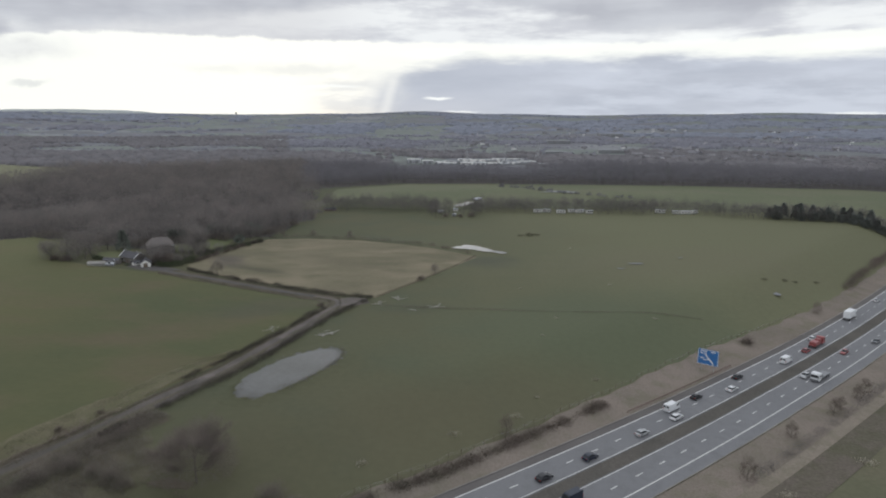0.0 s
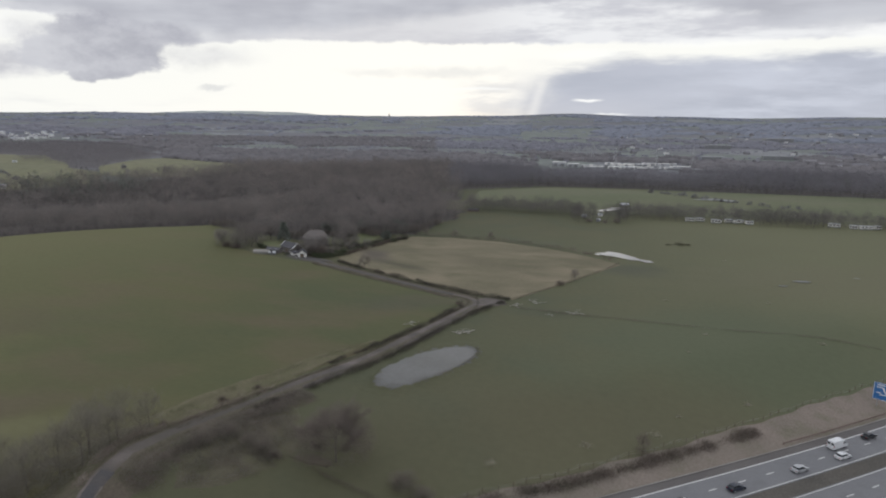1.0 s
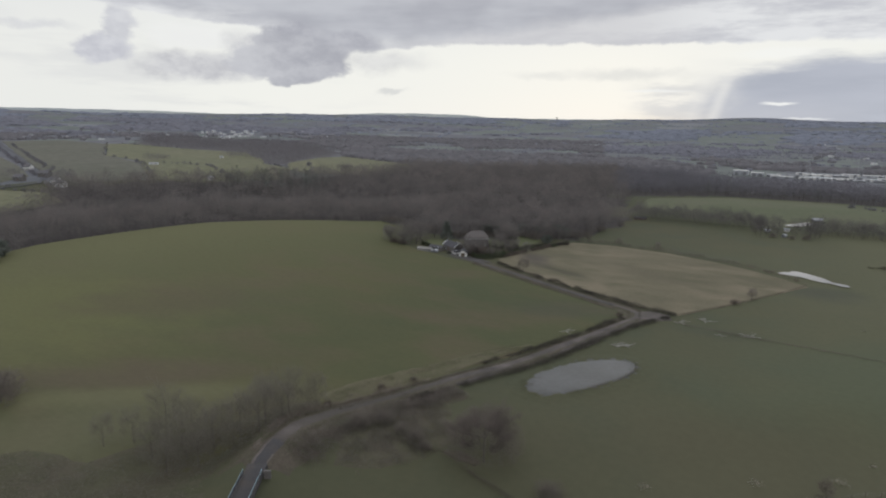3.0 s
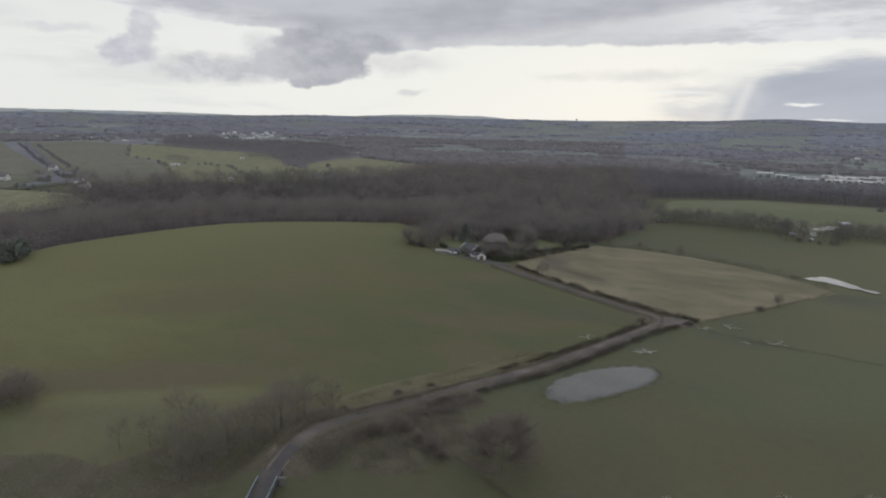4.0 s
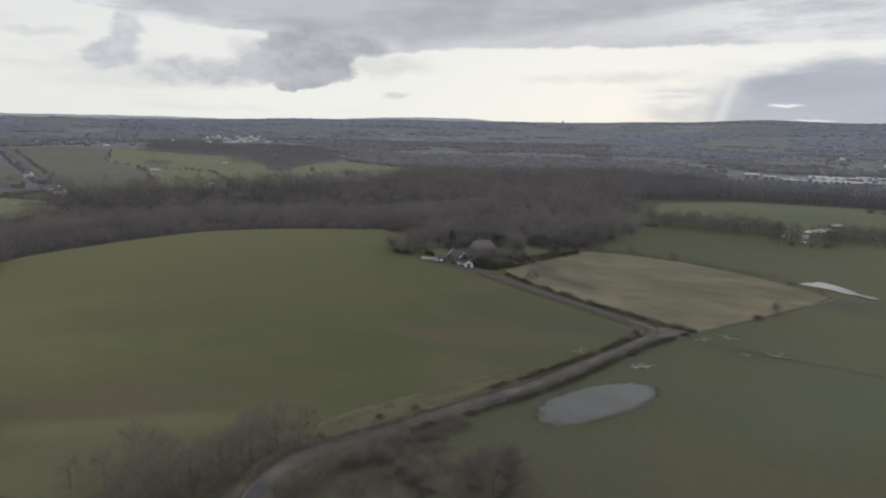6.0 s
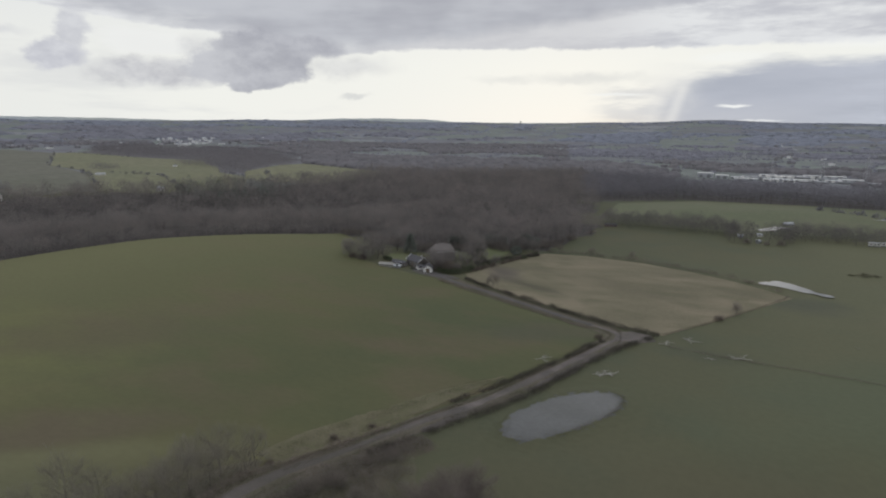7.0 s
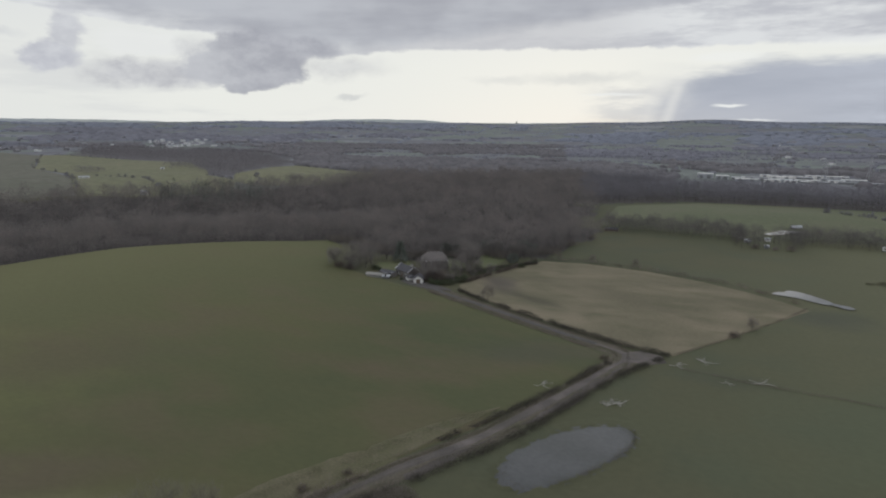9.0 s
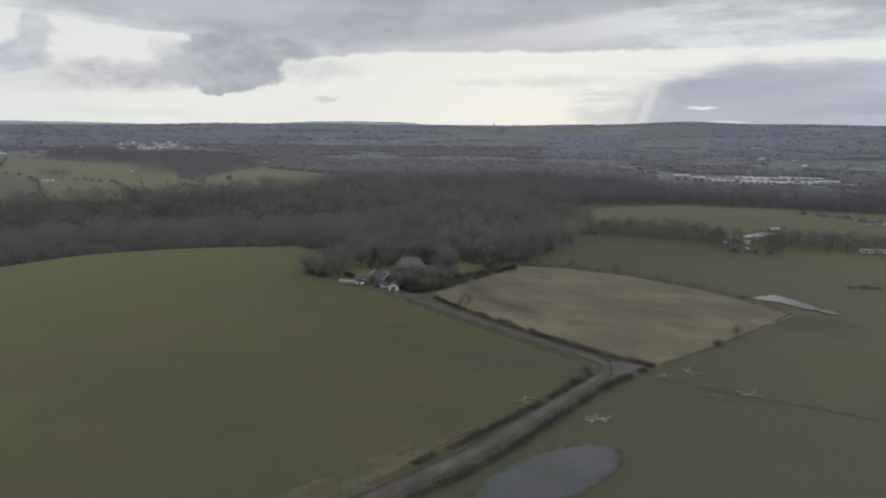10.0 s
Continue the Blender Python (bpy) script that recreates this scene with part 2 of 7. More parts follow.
# ---- materials ----
def material(name, cols, big=0.02, mid=0.2, fine=2.0, rough=0.9, bump=0.3, dist=0.1, spec=0.2, metal=0.0, rand=0.0, island=False, stretch=None, grain=0.2, drift=None, stains=(), thin=0.0):
    """Blend of two or three colours over three scales of noise, with fine relief."""
    m = bpy.data.materials.new(name)
    m.use_nodes = True
    nt = m.node_tree
    bs = nt.nodes["Principled BSDF"]
    bs.inputs["Roughness"].default_value, bs.inputs["Metallic"].default_value = rough, metal
    bs.inputs["Specular IOR Level"].default_value = spec
    tc = nt.nodes.new("ShaderNodeTexCoord")
    vec = tc.outputs["Object"]
    if stretch:
        mp = nt.nodes.new("ShaderNodeMapping")
        mp.inputs["Rotation"].default_value[2] = radians(stretch[0])
        mp.inputs["Scale"].default_value = (1, stretch[1], 1)
        nt.links.new(vec, mp.inputs[0])
        vec = mp.outputs[0]

    def noise_fac(scale, detail):
        n = nt.nodes.new("ShaderNodeTexNoise")
        nt.links.new(vec, n.inputs["Vector"])
        n.inputs["Scale"].default_value, n.inputs["Detail"].default_value = scale, detail
        return n.outputs["Fac"]

    def ramp(f, lo, hi):
        r = nt.nodes.new("ShaderNodeMapRange")
        nt.links.new(f, r.inputs[0])
        r.inputs[1].default_value, r.inputs[2].default_value = lo, hi
        return r.outputs[0]

    def mix(f, a, b):
        n = nt.nodes.new("ShaderNodeMix")
        n.data_type = "RGBA"
        if isinstance(f, float):
            n.inputs[0].default_value = f
        else:
            nt.links.new(f, n.inputs[0])
        for i, v in ((6, a), (7, b)):
            if isinstance(v, tuple):
                n.inputs[i].default_value = (*v, 1)
            else:
                nt.links.new(v, n.inputs[i])
        return n.outputs[2]

    c = mix(ramp(noise_fac(big, 4), 0.36, 0.64), cols[0], cols[1])
    if len(cols) > 2:
        c = mix(ramp(noise_fac(mid, 5), 0.48, 0.78), c, cols[2])
    if drift:
        x0, x1, other = drift
        sx = nt.nodes.new("ShaderNodeSeparateXYZ")
        nt.links.new(tc.outputs["Object"], sx.inputs[0])
        wob = nt.nodes.new("ShaderNodeMath")
        wob.operation = "MULTIPLY_ADD"
        wob.inputs[1].default_value = 110.0
        nt.links.new(noise_fac(0.012, 4), wob.inputs[0]), nt.links.new(sx.outputs[0], wob.inputs[2])
        c = mix(ramp(wob.outputs[0], x0 + 55, x1 + 55), c, other)
    for k, (cx, cy, ra, rb, turn, other, most) in enumerate(stains):
        mp = nt.nodes.new("ShaderNodeMapping")
        mp.vector_type = "TEXTURE"
        mp.inputs["Location"].default_value, mp.inputs["Rotation"].default_value, mp.inputs["Scale"].default_value = (cx, cy, 0), (0, 0, radians(turn)), (ra, rb, 1e5)
        nt.links.new(tc.outputs["Object"], mp.inputs[0])
        ln = nt.nodes.new("ShaderNodeVectorMath")
        ln.operation = "LENGTH"
        nt.links.new(mp.outputs[0], ln.inputs[0])
        wob = nt.nodes.new("ShaderNodeMath")
        wob.operation = "MULTIPLY_ADD"
        wob.inputs[1].default_value = 1.3
        nt.links.new(noise_fac(0.03 + 0.007 * k, 5), wob.inputs[0]), nt.links.new(ln.outputs["Value"], wob.inputs[2])
        r = nt.nodes.new("ShaderNodeMapRange")
        r.interpolation_type = "SMOOTHSTEP"
        nt.links.new(wob.outputs[0], r.inputs[0])
        r.inputs[1].default_value, r.inputs[2].default_value, r.inputs[3].default_value, r.inputs[4].default_value = 2.0, 0.9, 0.0, most
        c = mix(r.outputs[0], c, other)
    f = noise_fac(fine, 6)
    dark = nt.nodes.new("ShaderNodeHueSaturation")
    nt.links.new(c, dark.inputs["Color"])
    mr = nt.nodes.new("ShaderNodeMapRange")
    nt.links.new(f, mr.inputs[0])
    mr.inputs[1].default_value, mr.inputs[2].default_value, mr.inputs[3].default_value, mr.inputs[4].default_value = 0.25, 0.75, 1 - grain, 1 + grain
    val = mr.outputs[0]
    if rand or island:
        if island:
            rnd = nt.nodes.new("ShaderNodeNewGeometry").outputs["Random Per Island"]
        else:
            rnd = nt.nodes.new("ShaderNodeObjectInfo").outputs["Random"]
        r2 = nt.nodes.new("ShaderNodeMapRange")
        nt.links.new(rnd, r2.inputs[0])
        r2.inputs[3].default_value, r2.inputs[4].default_value = 1 - (rand or 0.25), 1 + (rand or 0.25)
        mul = nt.nodes.new("ShaderNodeMath")
        mul.operation = "MULTIPLY"
        nt.links.new(val, mul.inputs[0]), nt.links.new(r2.outputs[0], mul.inputs[1])
        val = mul.outputs[0]
    nt.links.new(val, dark.inputs["Value"])
    nt.links.new(dark.outputs[0], bs.inputs["Base Color"])
    if bump:
        bp = nt.nodes.new("ShaderNodeBump")
        bp.inputs["Strength"].default_value, bp.inputs["Distance"].default_value = bump, dist
        nt.links.new(f, bp.inputs["Height"])
        nt.links.new(bp.outputs[0], bs.inputs["Normal"])
    if thin:
        tr = nt.nodes.new("ShaderNodeBsdfTranslucent")
        nt.links.new(dark.outputs[0], tr.inputs["Color"])
        both = nt.nodes.new("ShaderNodeMixShader")
        both.inputs[0].default_value = thin
        nt.links.new(bs.outputs[0], both.inputs[1]), nt.links.new(tr.outputs[0], both.inputs[2])
        nt.links.new(both.outputs[0], nt.nodes["Material Output"].inputs["Surface"])
    return m


def fields_material(name):
    """Far farmland: a patchwork of small fields in dull greens, browns and greys, with blue haze painted in."""
    m = bpy.data.materials.new(name)
    m.use_nodes = True
    nt = m.node_tree
    bs = nt.nodes["Principled BSDF"]
    bs.inputs["Roughness"].default_value, bs.inputs["Specular IOR Level"].default_value = 1.0, 0.1
    tc = nt.nodes.new("ShaderNodeTexCoord")
    warp = nt.nodes.new("ShaderNodeTexNoise")
    warp.inputs["Scale"].default_value = 0.004
    nt.links.new(tc.outputs["Object"], warp.inputs["Vector"])
    add = nt.nodes.new("ShaderNodeVectorMath")
    add.operation = "MULTIPLY_ADD"
    add.inputs[1].default_value = (120, 120, 0)
    nt.links.new(warp.outputs["Color"], add.inputs[0]), nt.links.new(tc.outputs["Object"], add.inputs[2])
    vor = nt.nodes.new("ShaderNodeTexVoronoi")
    vor.inputs["Scale"].default_value = 0.0048
    nt.links.new(add.outputs[0], vor.inputs["Vector"])
    sp = nt.nodes.new("ShaderNodeSeparateColor")
    nt.links.new(vor.outputs["Color"], sp.inputs[0])
    cr = nt.nodes.new("ShaderNodeValToRGB")
    cr.color_ramp.interpolation = "CONSTANT"
    # field tones, each greyed and blued to carry the haze
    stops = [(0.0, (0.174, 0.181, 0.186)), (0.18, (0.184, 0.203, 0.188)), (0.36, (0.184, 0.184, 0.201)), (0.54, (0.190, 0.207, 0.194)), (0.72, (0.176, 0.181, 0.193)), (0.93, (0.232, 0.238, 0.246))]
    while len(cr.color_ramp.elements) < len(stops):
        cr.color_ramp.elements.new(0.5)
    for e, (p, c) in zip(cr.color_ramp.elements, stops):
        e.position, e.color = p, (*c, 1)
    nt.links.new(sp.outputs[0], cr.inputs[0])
    fine = nt.nodes.new("ShaderNodeTexNoise")
    fine.inputs["Scale"].default_value, fine.inputs["Detail"].default_value = 0.02, 6
    nt.links.new(tc.outputs["Object"], fine.inputs["Vector"])
    mr = nt.nodes.new("ShaderNodeMapRange")
    nt.links.new(fine.outputs["Fac"], mr.inputs[0])
    mr.inputs[1].default_value, mr.inputs[2].default_value, mr.inputs[3].default_value, mr.inputs[4].default_value = 0.3, 0.7, 0.85, 1.13
    hs = nt.nodes.new("ShaderNodeHueSaturation")
    nt.links.new(cr.outputs[0], hs.inputs["Color"]), nt.links.new(mr.outputs[0], hs.inputs["Value"])
    nt.links.new(hs.outputs[0], bs.inputs["Base Color"])
    return m


def plain(name, col, rough=0.5, metal=0.0, spec=0.5, rand=0.0):
    return material(name, [col, tuple(v * 0.9 for v in col)], 0.5, 2.0, 9.0, rough, 0.05, 0.01, spec, metal, rand)


STRAW_STAINS = [(-93, 307, 22, 4.0, -24, (0.100, 0.095, 0.068), 0.75), (-112, 324, 16, 9, -50, (0.118, 0.104, 0.086), 0.95), (-60, 330, 40, 9, -38, (0.158, 0.140, 0.098), 0.4), (-40, 300, 30, 8, -38, (0.160, 0.146, 0.098), 0.4)]
MEADOW_STAINS = [(60, 232, 80, 45, 10, (0.100, 0.118, 0.074), 0.6), (0, 160, 75, 26, 20, (0.116, 0.106, 0.069), 0.5), (19, 328, 18, 14, 30, (0.090, 0.094, 0.068), 0.8), (-15, 248, 20, 8, 0, (0.088, 0.094, 0.064), 0.6), (120, 330, 90, 40, 10, (0.150, 0.142, 0.092), 0.5)]
MEADOW = material("meadow_grass", [(0.092, 0.096, 0.058), (0.106, 0.101, 0.061), (0.082, 0.092, 0.060)], 0.011, 0.035, 0.5, 0.95, 0.015, 0.1, 0.15, grain=0.055, drift=(-60, 120, (0.146, 0.147, 0.088)), stains=MEADOW_STAINS)
PASTURE_STAINS = [(-160, 119, 40, 12, 36, (0.128, 0.106, 0.072), 0.8), (-146, 113, 42, 7, 39, (0.162, 0.156, 0.086), 0.85), (-135, 95, 34, 22, 40, (0.146, 0.140, 0.083), 0.7), (-240, 140, 70, 42, 0, (0.154, 0.154, 0.070), 0.75), (-205, 172, 42, 20, 35, (0.124, 0.108, 0.068), 0.6), (-70, 246, 26, 12, 25, (0.094, 0.094, 0.062), 0.75)]
PASTURE = material("pasture_grass", [(0.090, 0.099, 0.052), (0.118, 0.114, 0.058), (0.130, 0.106, 0.070)], 0.012, 0.024, 0.4, 0.95, 0.015, 0.1, 0.15, grain=0.055, stretch=(28, 1.8), drift=(-130, -320, (0.152, 0.150, 0.076)), stains=PASTURE_STAINS)
STRAW = material("straw_grass", [(0.228, 0.197, 0.138), (0.156, 0.142, 0.096), (0.134, 0.128, 0.082)], 0.024, 0.05, 1.2, 0.95, 0.2, 0.1, 0.1, stretch=(-32, 1.8), grain=0.15, stains=STRAW_STAINS)
FLOOR = material("leaf_litter", [(0.082, 0.076, 0.073), (0.100, 0.092, 0.088)], 0.03, 0.2, 1.0, 1.0, 0.4, 0.2, 0.05)
HAZYFARLAND = fields_material("hazy_farmland")
DEAD = material("dead_grass", [(0.232, 0.196, 0.168), (0.186, 0.162, 0.136), (0.160, 0.150, 0.110)], 0.05, 0.16, 2.0, 1.0, 0.5, 0.1, 0.05)
RESERVE = material("reservation_grass", [(0.104, 0.098, 0.088), (0.122, 0.112, 0.10)], 0.1, 0.5, 2.0, 1.0, 0.4, 0.1, 0.05)
LANE_STAINS = [(-86, 143, 26, 13, 62, (0.094, 0.085, 0.074), 0.85), (-62, 200, 9, 5, 66, (0.100, 0.090, 0.080), 0.6)]
TRACK = material("lane_surface", [(0.178, 0.154, 0.143), (0.104, 0.093, 0.086), (0.128, 0.114, 0.094)], 0.12, 0.3, 3.0, 0.9, 0.4, 0.04, 0.2, stains=LANE_STAINS)
VERGE = material("rough_verge", [(0.134, 0.116, 0.096), (0.112, 0.106, 0.076), (0.150, 0.126, 0.108)], 0.08, 0.3, 1.5, 1.0, 0.4, 0.1, 0.05)
RUT = material("wheel_tracks", [(0.170, 0.148, 0.137), (0.112, 0.100, 0.092), (0.100, 0.092, 0.078)], 0.12, 0.5, 3.0, 0.9, 0.3, 0.03, 0.2, stains=LANE_STAINS)
ASPHALT = material("motorway_asphalt", [(0.172, 0.173, 0.181), (0.190, 0.191, 0.198), (0.156, 0.157, 0.163)], 0.03, 0.4, 6.0, 0.75, 0.2, 0.01, 0.3)
SHOULDER = material("shoulder_asphalt", [(0.115, 0.105, 0.102), (0.135, 0.125, 0.12)], 0.08, 0.4, 6.0, 0.85, 0.2, 0.01, 0.25)
PAINT = plain("road_paint", (0.62, 0.62, 0.60), 0.7)
WATER = material("flood_water", [(0.098, 0.100, 0.104), (0.078, 0.081, 0.081)], 0.06, 0.2, 0.9, 0.36, 0.3, 0.05, 0.07, grain=0.1)
TWIG = material("bare_twigs", [(0.262, 0.240, 0.227), (0.170, 0.160, 0.153), (0.312, 0.268, 0.248)], 0.032, 0.11, 0.5, 1.0, 0.0, 0.1, 0.05, island=True, rand=0.06, grain=0.08, thin=0.5)
NEARTWIG = material("near_twigs", [(0.252, 0.230, 0.198), (0.216, 0.206, 0.168), (0.270, 0.238, 0.206)], 0.05, 0.2, 0.5, 1.0, 0.0, 0.1, 0.05, island=True, rand=0.12, grain=0.1, thin=0.5)
# bare twigs farther off, shifted to blue-grey for painted haze
HAZYFARWOOD = material("hazy_wood_twigs", [(0.222, 0.216, 0.234), (0.184, 0.180, 0.196), (0.250, 0.236, 0.250)], 0.012, 0.05, 0.5, 1.0, 0.0, 0.1, 0.05, island=True, rand=0.2, thin=0.5)
# town brick and roofs, their colours greyed and cooled to imitate haze
HAZYFARWALL = material("hazy_house_walls", [(0.270, 0.262, 0.272), (0.235, 0.228, 0.24)], 0.05, 0.2, 1.0, 0.9, 0.0, 0.01, 0.2)
HAZYFARROOF = material("hazy_house_roofs", [(0.225, 0.220, 0.240), (0.195, 0.192, 0.210)], 0.05, 0.2, 1.0, 0.9, 0.0, 0.01, 0.2)
BARK = material("bark", [(0.135, 0.124, 0.118), (0.108, 0.100, 0.096)], 0.6, 1.0, 5.0, 0.95, 0.5, 0.03, 0.1)
EVERGREEN = material("evergreen_needles", [(0.165, 0.182, 0.160), (0.190, 0.204, 0.176)], 0.1, 0.5, 2.0, 0.9, 0.0, 0.1, 0.1, island=True, rand=0.3)
TWIGBARK = material("pale_bark", [(0.160, 0.142, 0.124), (0.132, 0.118, 0.104)], 0.6, 1.0, 5.0, 0.95, 0.5, 0.03, 0.1)
BIGTWIG = material("brown_twigs", [(0.225, 0.193, 0.176), (0.200, 0.175, 0.158)], 0.05, 0.2, 0.5, 1.0, 0.0, 0.1, 0.05, island=True, rand=0.15, grain=0.1, thin=0.5)
CLIPPED = material("clipped_hedge", [(0.112, 0.100, 0.086), (0.096, 0.092, 0.074)], 0.05, 0.2, 1.0, 1.0, 0.0, 0.1, 0.05, island=True, rand=0.2)
REED = material("dead_reeds", [(0.300, 0.255, 0.225), (0.240, 0.200, 0.175)], 0.1, 0.4, 1.0, 1.0, 0.0, 0.1, 0.05, island=True, rand=0.25)
# middle woods: first, faintest step of the haze painted into tree colours
HAZYMIDTREE = material("hazy_mid_trees", [(0.190, 0.182, 0.190), (0.168, 0.162, 0.168), (0.208, 0.193, 0.198)], 0.006, 0.02, 0.1, 1.0, 0.0, 0.1, 0.0, island=True, rand=0.1, grain=0.1)
# ridge trees: strongest distance haze, painted in as pale blue
HAZYRIDGETREE = material("hazy_ridge_trees", [(0.244, 0.258, 0.302), (0.225, 0.238, 0.277)], 0.0015, 0.005, 0.05, 1.0, 0.0, 0.1, 0.0, rand=0.06, island=True, grain=0.08)
SCRUBTWIG = material("scrub_twigs", [(0.238, 0.210, 0.188), (0.205, 0.190, 0.162), (0.256, 0.218, 0.198)], 0.05, 0.2, 0.5, 1.0, 0.0, 0.1, 0.05, island=True, rand=0.15, grain=0.1, thin=0.5)
BELTTWIG = material("belt_twigs", [(0.176, 0.163, 0.160), (0.144, 0.136, 0.132), (0.196, 0.174, 0.170)], 0.02, 0.08, 0.5, 1.0, 0.0, 0.1, 0.05, island=True, rand=0.12, grain=0.1, thin=0.5)
RIMGRASS = material("rim_grass", [(0.150, 0.150, 0.098), (0.128, 0.134, 0.084)], 0.1, 0.4, 2.0, 1.0, 0.0, 0.1, 0.05, island=True, rand=0.2)
PUDDLE = material("puddle_water", [(0.145, 0.148, 0.150), (0.115, 0.119, 0.118)], 0.06, 0.2, 0.7, 0.3, 0.2, 0.03, 0.14, grain=0.08)
HEDGE = material("hedge_twigs", [(0.196, 0.162, 0.146), (0.160, 0.144, 0.120), (0.224, 0.182, 0.166)], 0.05, 0.2, 1.0, 1.0, 0.0, 0.1, 0.05, island=True, rand=0.3, thin=0.5)
IVY = material("garden_leaves", [(0.085, 0.100, 0.060), (0.110, 0.120, 0.078)], 0.1, 0.4, 1.0, 0.8, 0.0, 0.1, 0.2, island=True, rand=0.3)
TUFT = material("rough_grass_tufts", [(0.136, 0.126, 0.088), (0.108, 0.108, 0.068), (0.160, 0.138, 0.104)], 0.1, 0.4, 2.0, 1.0, 0.0, 0.1, 0.05, island=True, rand=0.25)
HAY = material("old_hay", [(0.44, 0.41, 0.33), (0.36, 0.335, 0.27)], 0.5, 1.0, 4.0, 0.9, 0.0, 0.1, 0.1, island=True, rand=0.2)
PALE = material("bleached_twigs", [(0.50, 0.48, 0.44), (0.40, 0.385, 0.35)], 0.5, 1.0, 4.0, 0.9, 0.0, 0.1, 0.1, island=True, rand=0.2)
# far trees: pale bluish tone is aerial haze put into the colour
HAZYFARTREE = material("hazy_far_trees", [(0.222, 0.222, 0.252), (0.202, 0.202, 0.228), (0.234, 0.230, 0.254)], 0.0025, 0.008, 0.05, 1.0, 0.0, 0.1, 0.0, island=True, rand=0.1, grain=0.08)
STONE = material("house_stone", [(0.215, 0.20, 0.185), (0.175, 0.165, 0.155)], 0.6, 2.0, 5.0, 0.9, 0.4, 0.02, 0.2)
SLATE = material("slate_roof", [(0.150, 0.142, 0.150), (0.180, 0.170, 0.174)], 0.5, 1.5, 5.0, 0.7, 0.4, 0.03, 0.4)
TILE = material("clay_roof", [(0.160, 0.125, 0.115), (0.140, 0.112, 0.105)], 0.4, 1.5, 5.0, 0.85, 0.4, 0.03, 0.2)
RENDER_W = material("white_render", [(0.76, 0.75, 0.72), (0.66, 0.65, 0.62)], 0.3, 1.0, 5.0, 0.8, 0.1, 0.01, 0.3)
BRICK = material("brick_wall", [(0.190, 0.150, 0.138), (0.165, 0.135, 0.128)], 0.4, 1.5, 6.0, 0.9, 0.2, 0.01, 0.2)
SHEET = material("roof_sheeting", [(0.46, 0.47, 0.49), (0.38, 0.39, 0.41)], 0.1, 0.5, 3.0, 0.5, 0.1, 0.02, 0.4, 0.2)
GREYSHEET = material("grey_sheeting", [(0.24, 0.245, 0.255), (0.20, 0.205, 0.21)], 0.1, 0.5, 3.0, 0.6, 0.1, 0.02, 0.4)
GLASS = plain("dark_glass", (0.025, 0.028, 0.032), 0.08)
WOODT = material("weathered_timber", [(0.20, 0.16, 0.12), (0.15, 0.12, 0.095)], 0.8, 2.0, 8.0, 0.85, 0.3, 0.02, 0.2)
STEEL = plain("galvanised_steel", (0.42, 0.43, 0.44), 0.45, 0.7)
RUST = plain("rusty_rail", (0.17, 0.12, 0.105), 0.8)
SIGN_B = plain("sign_blue", (0.035, 0.16, 0.42), 0.5)
SIGN_W = plain("sign_white", (0.78, 0.79, 0.80), 0.5)
CONCRETE = material("concrete", [(0.34, 0.33, 0.31), (0.27, 0.265, 0.25)], 0.4, 1.5, 6.0, 0.9, 0.2, 0.02, 0.2)
RUBBER = plain("tyre_rubber", (0.022, 0.022, 0.023), 0.9)
LAMP_R = plain("red_lamp", (0.35, 0.02, 0.02), 0.3)
LAMP_W = plain("clear_lamp", (0.7, 0.7, 0.68), 0.2)
PAINTS = {k: plain(k + "_car_paint", c, 0.3) for k, c in {
    "white": (0.72, 0.73, 0.74), "silver": (0.42, 0.43, 0.44), "black": (0.022, 0.022, 0.026),
    "navy": (0.02, 0.026, 0.045), "red": (0.30, 0.085, 0.085), "grey": (0.12, 0.125, 0.135)}.items()}


# ---- lie of the land ----
def smooth(a, b, x):
    t = np.clip((x - a) / (b - a), 0.0, 1.0)
    return t * t * (3 - 2 * t)


def swell(x, y, cx, cy, sx, sy):
    return np.exp(-(((x - cx) / sx) ** 2) - ((y - cy) / sy) ** 2)


ROAD_P, ROAD_D = (2.7, 134.7), (0.804, 0.595)


def bend(s):
    """How far the motorway has swung to the left after s metres."""
    u = np.clip(s - 25.0, 0.0, 500.0)
    return 0.00026 * u * u + np.clip(s - 525.0, 0.0, None) * 0.26 - np.interp(s, [-100, 3, 40, 75, 110, 150, 250], [1.7, 1.6, 1.3, 1.0, 0.5, 0.4, 0.0])


def road_st(x, y):
    """Metres along the motorway and across it, to the right."""
    dx, dy = x - ROAD_P[0], y - ROAD_P[1]
    s = dx * ROAD_D[0] + dy * ROAD_D[1]
    return s, dx * ROAD_D[1] - dy * ROAD_D[0] + bend(s)


def road_xy(s, p):
    q = p - bend(s)
    return ROAD_P[0] + s * ROAD_D[0] + q * ROAD_D[1], ROAD_P[1] + s * ROAD_D[1] - q * ROAD_D[0]


def road_z(s):
    return -5.6 - 0.022 * np.clip(s, -160.0, 420.0)


CREST_A, CREST_D = (10, 13.5, 15, 18, 27, 30.5, 33, 48, 60, 65, 70, 95), (480, 440, 412, 397, 384, 420, 434, 433, 405, 375, 370, 380)


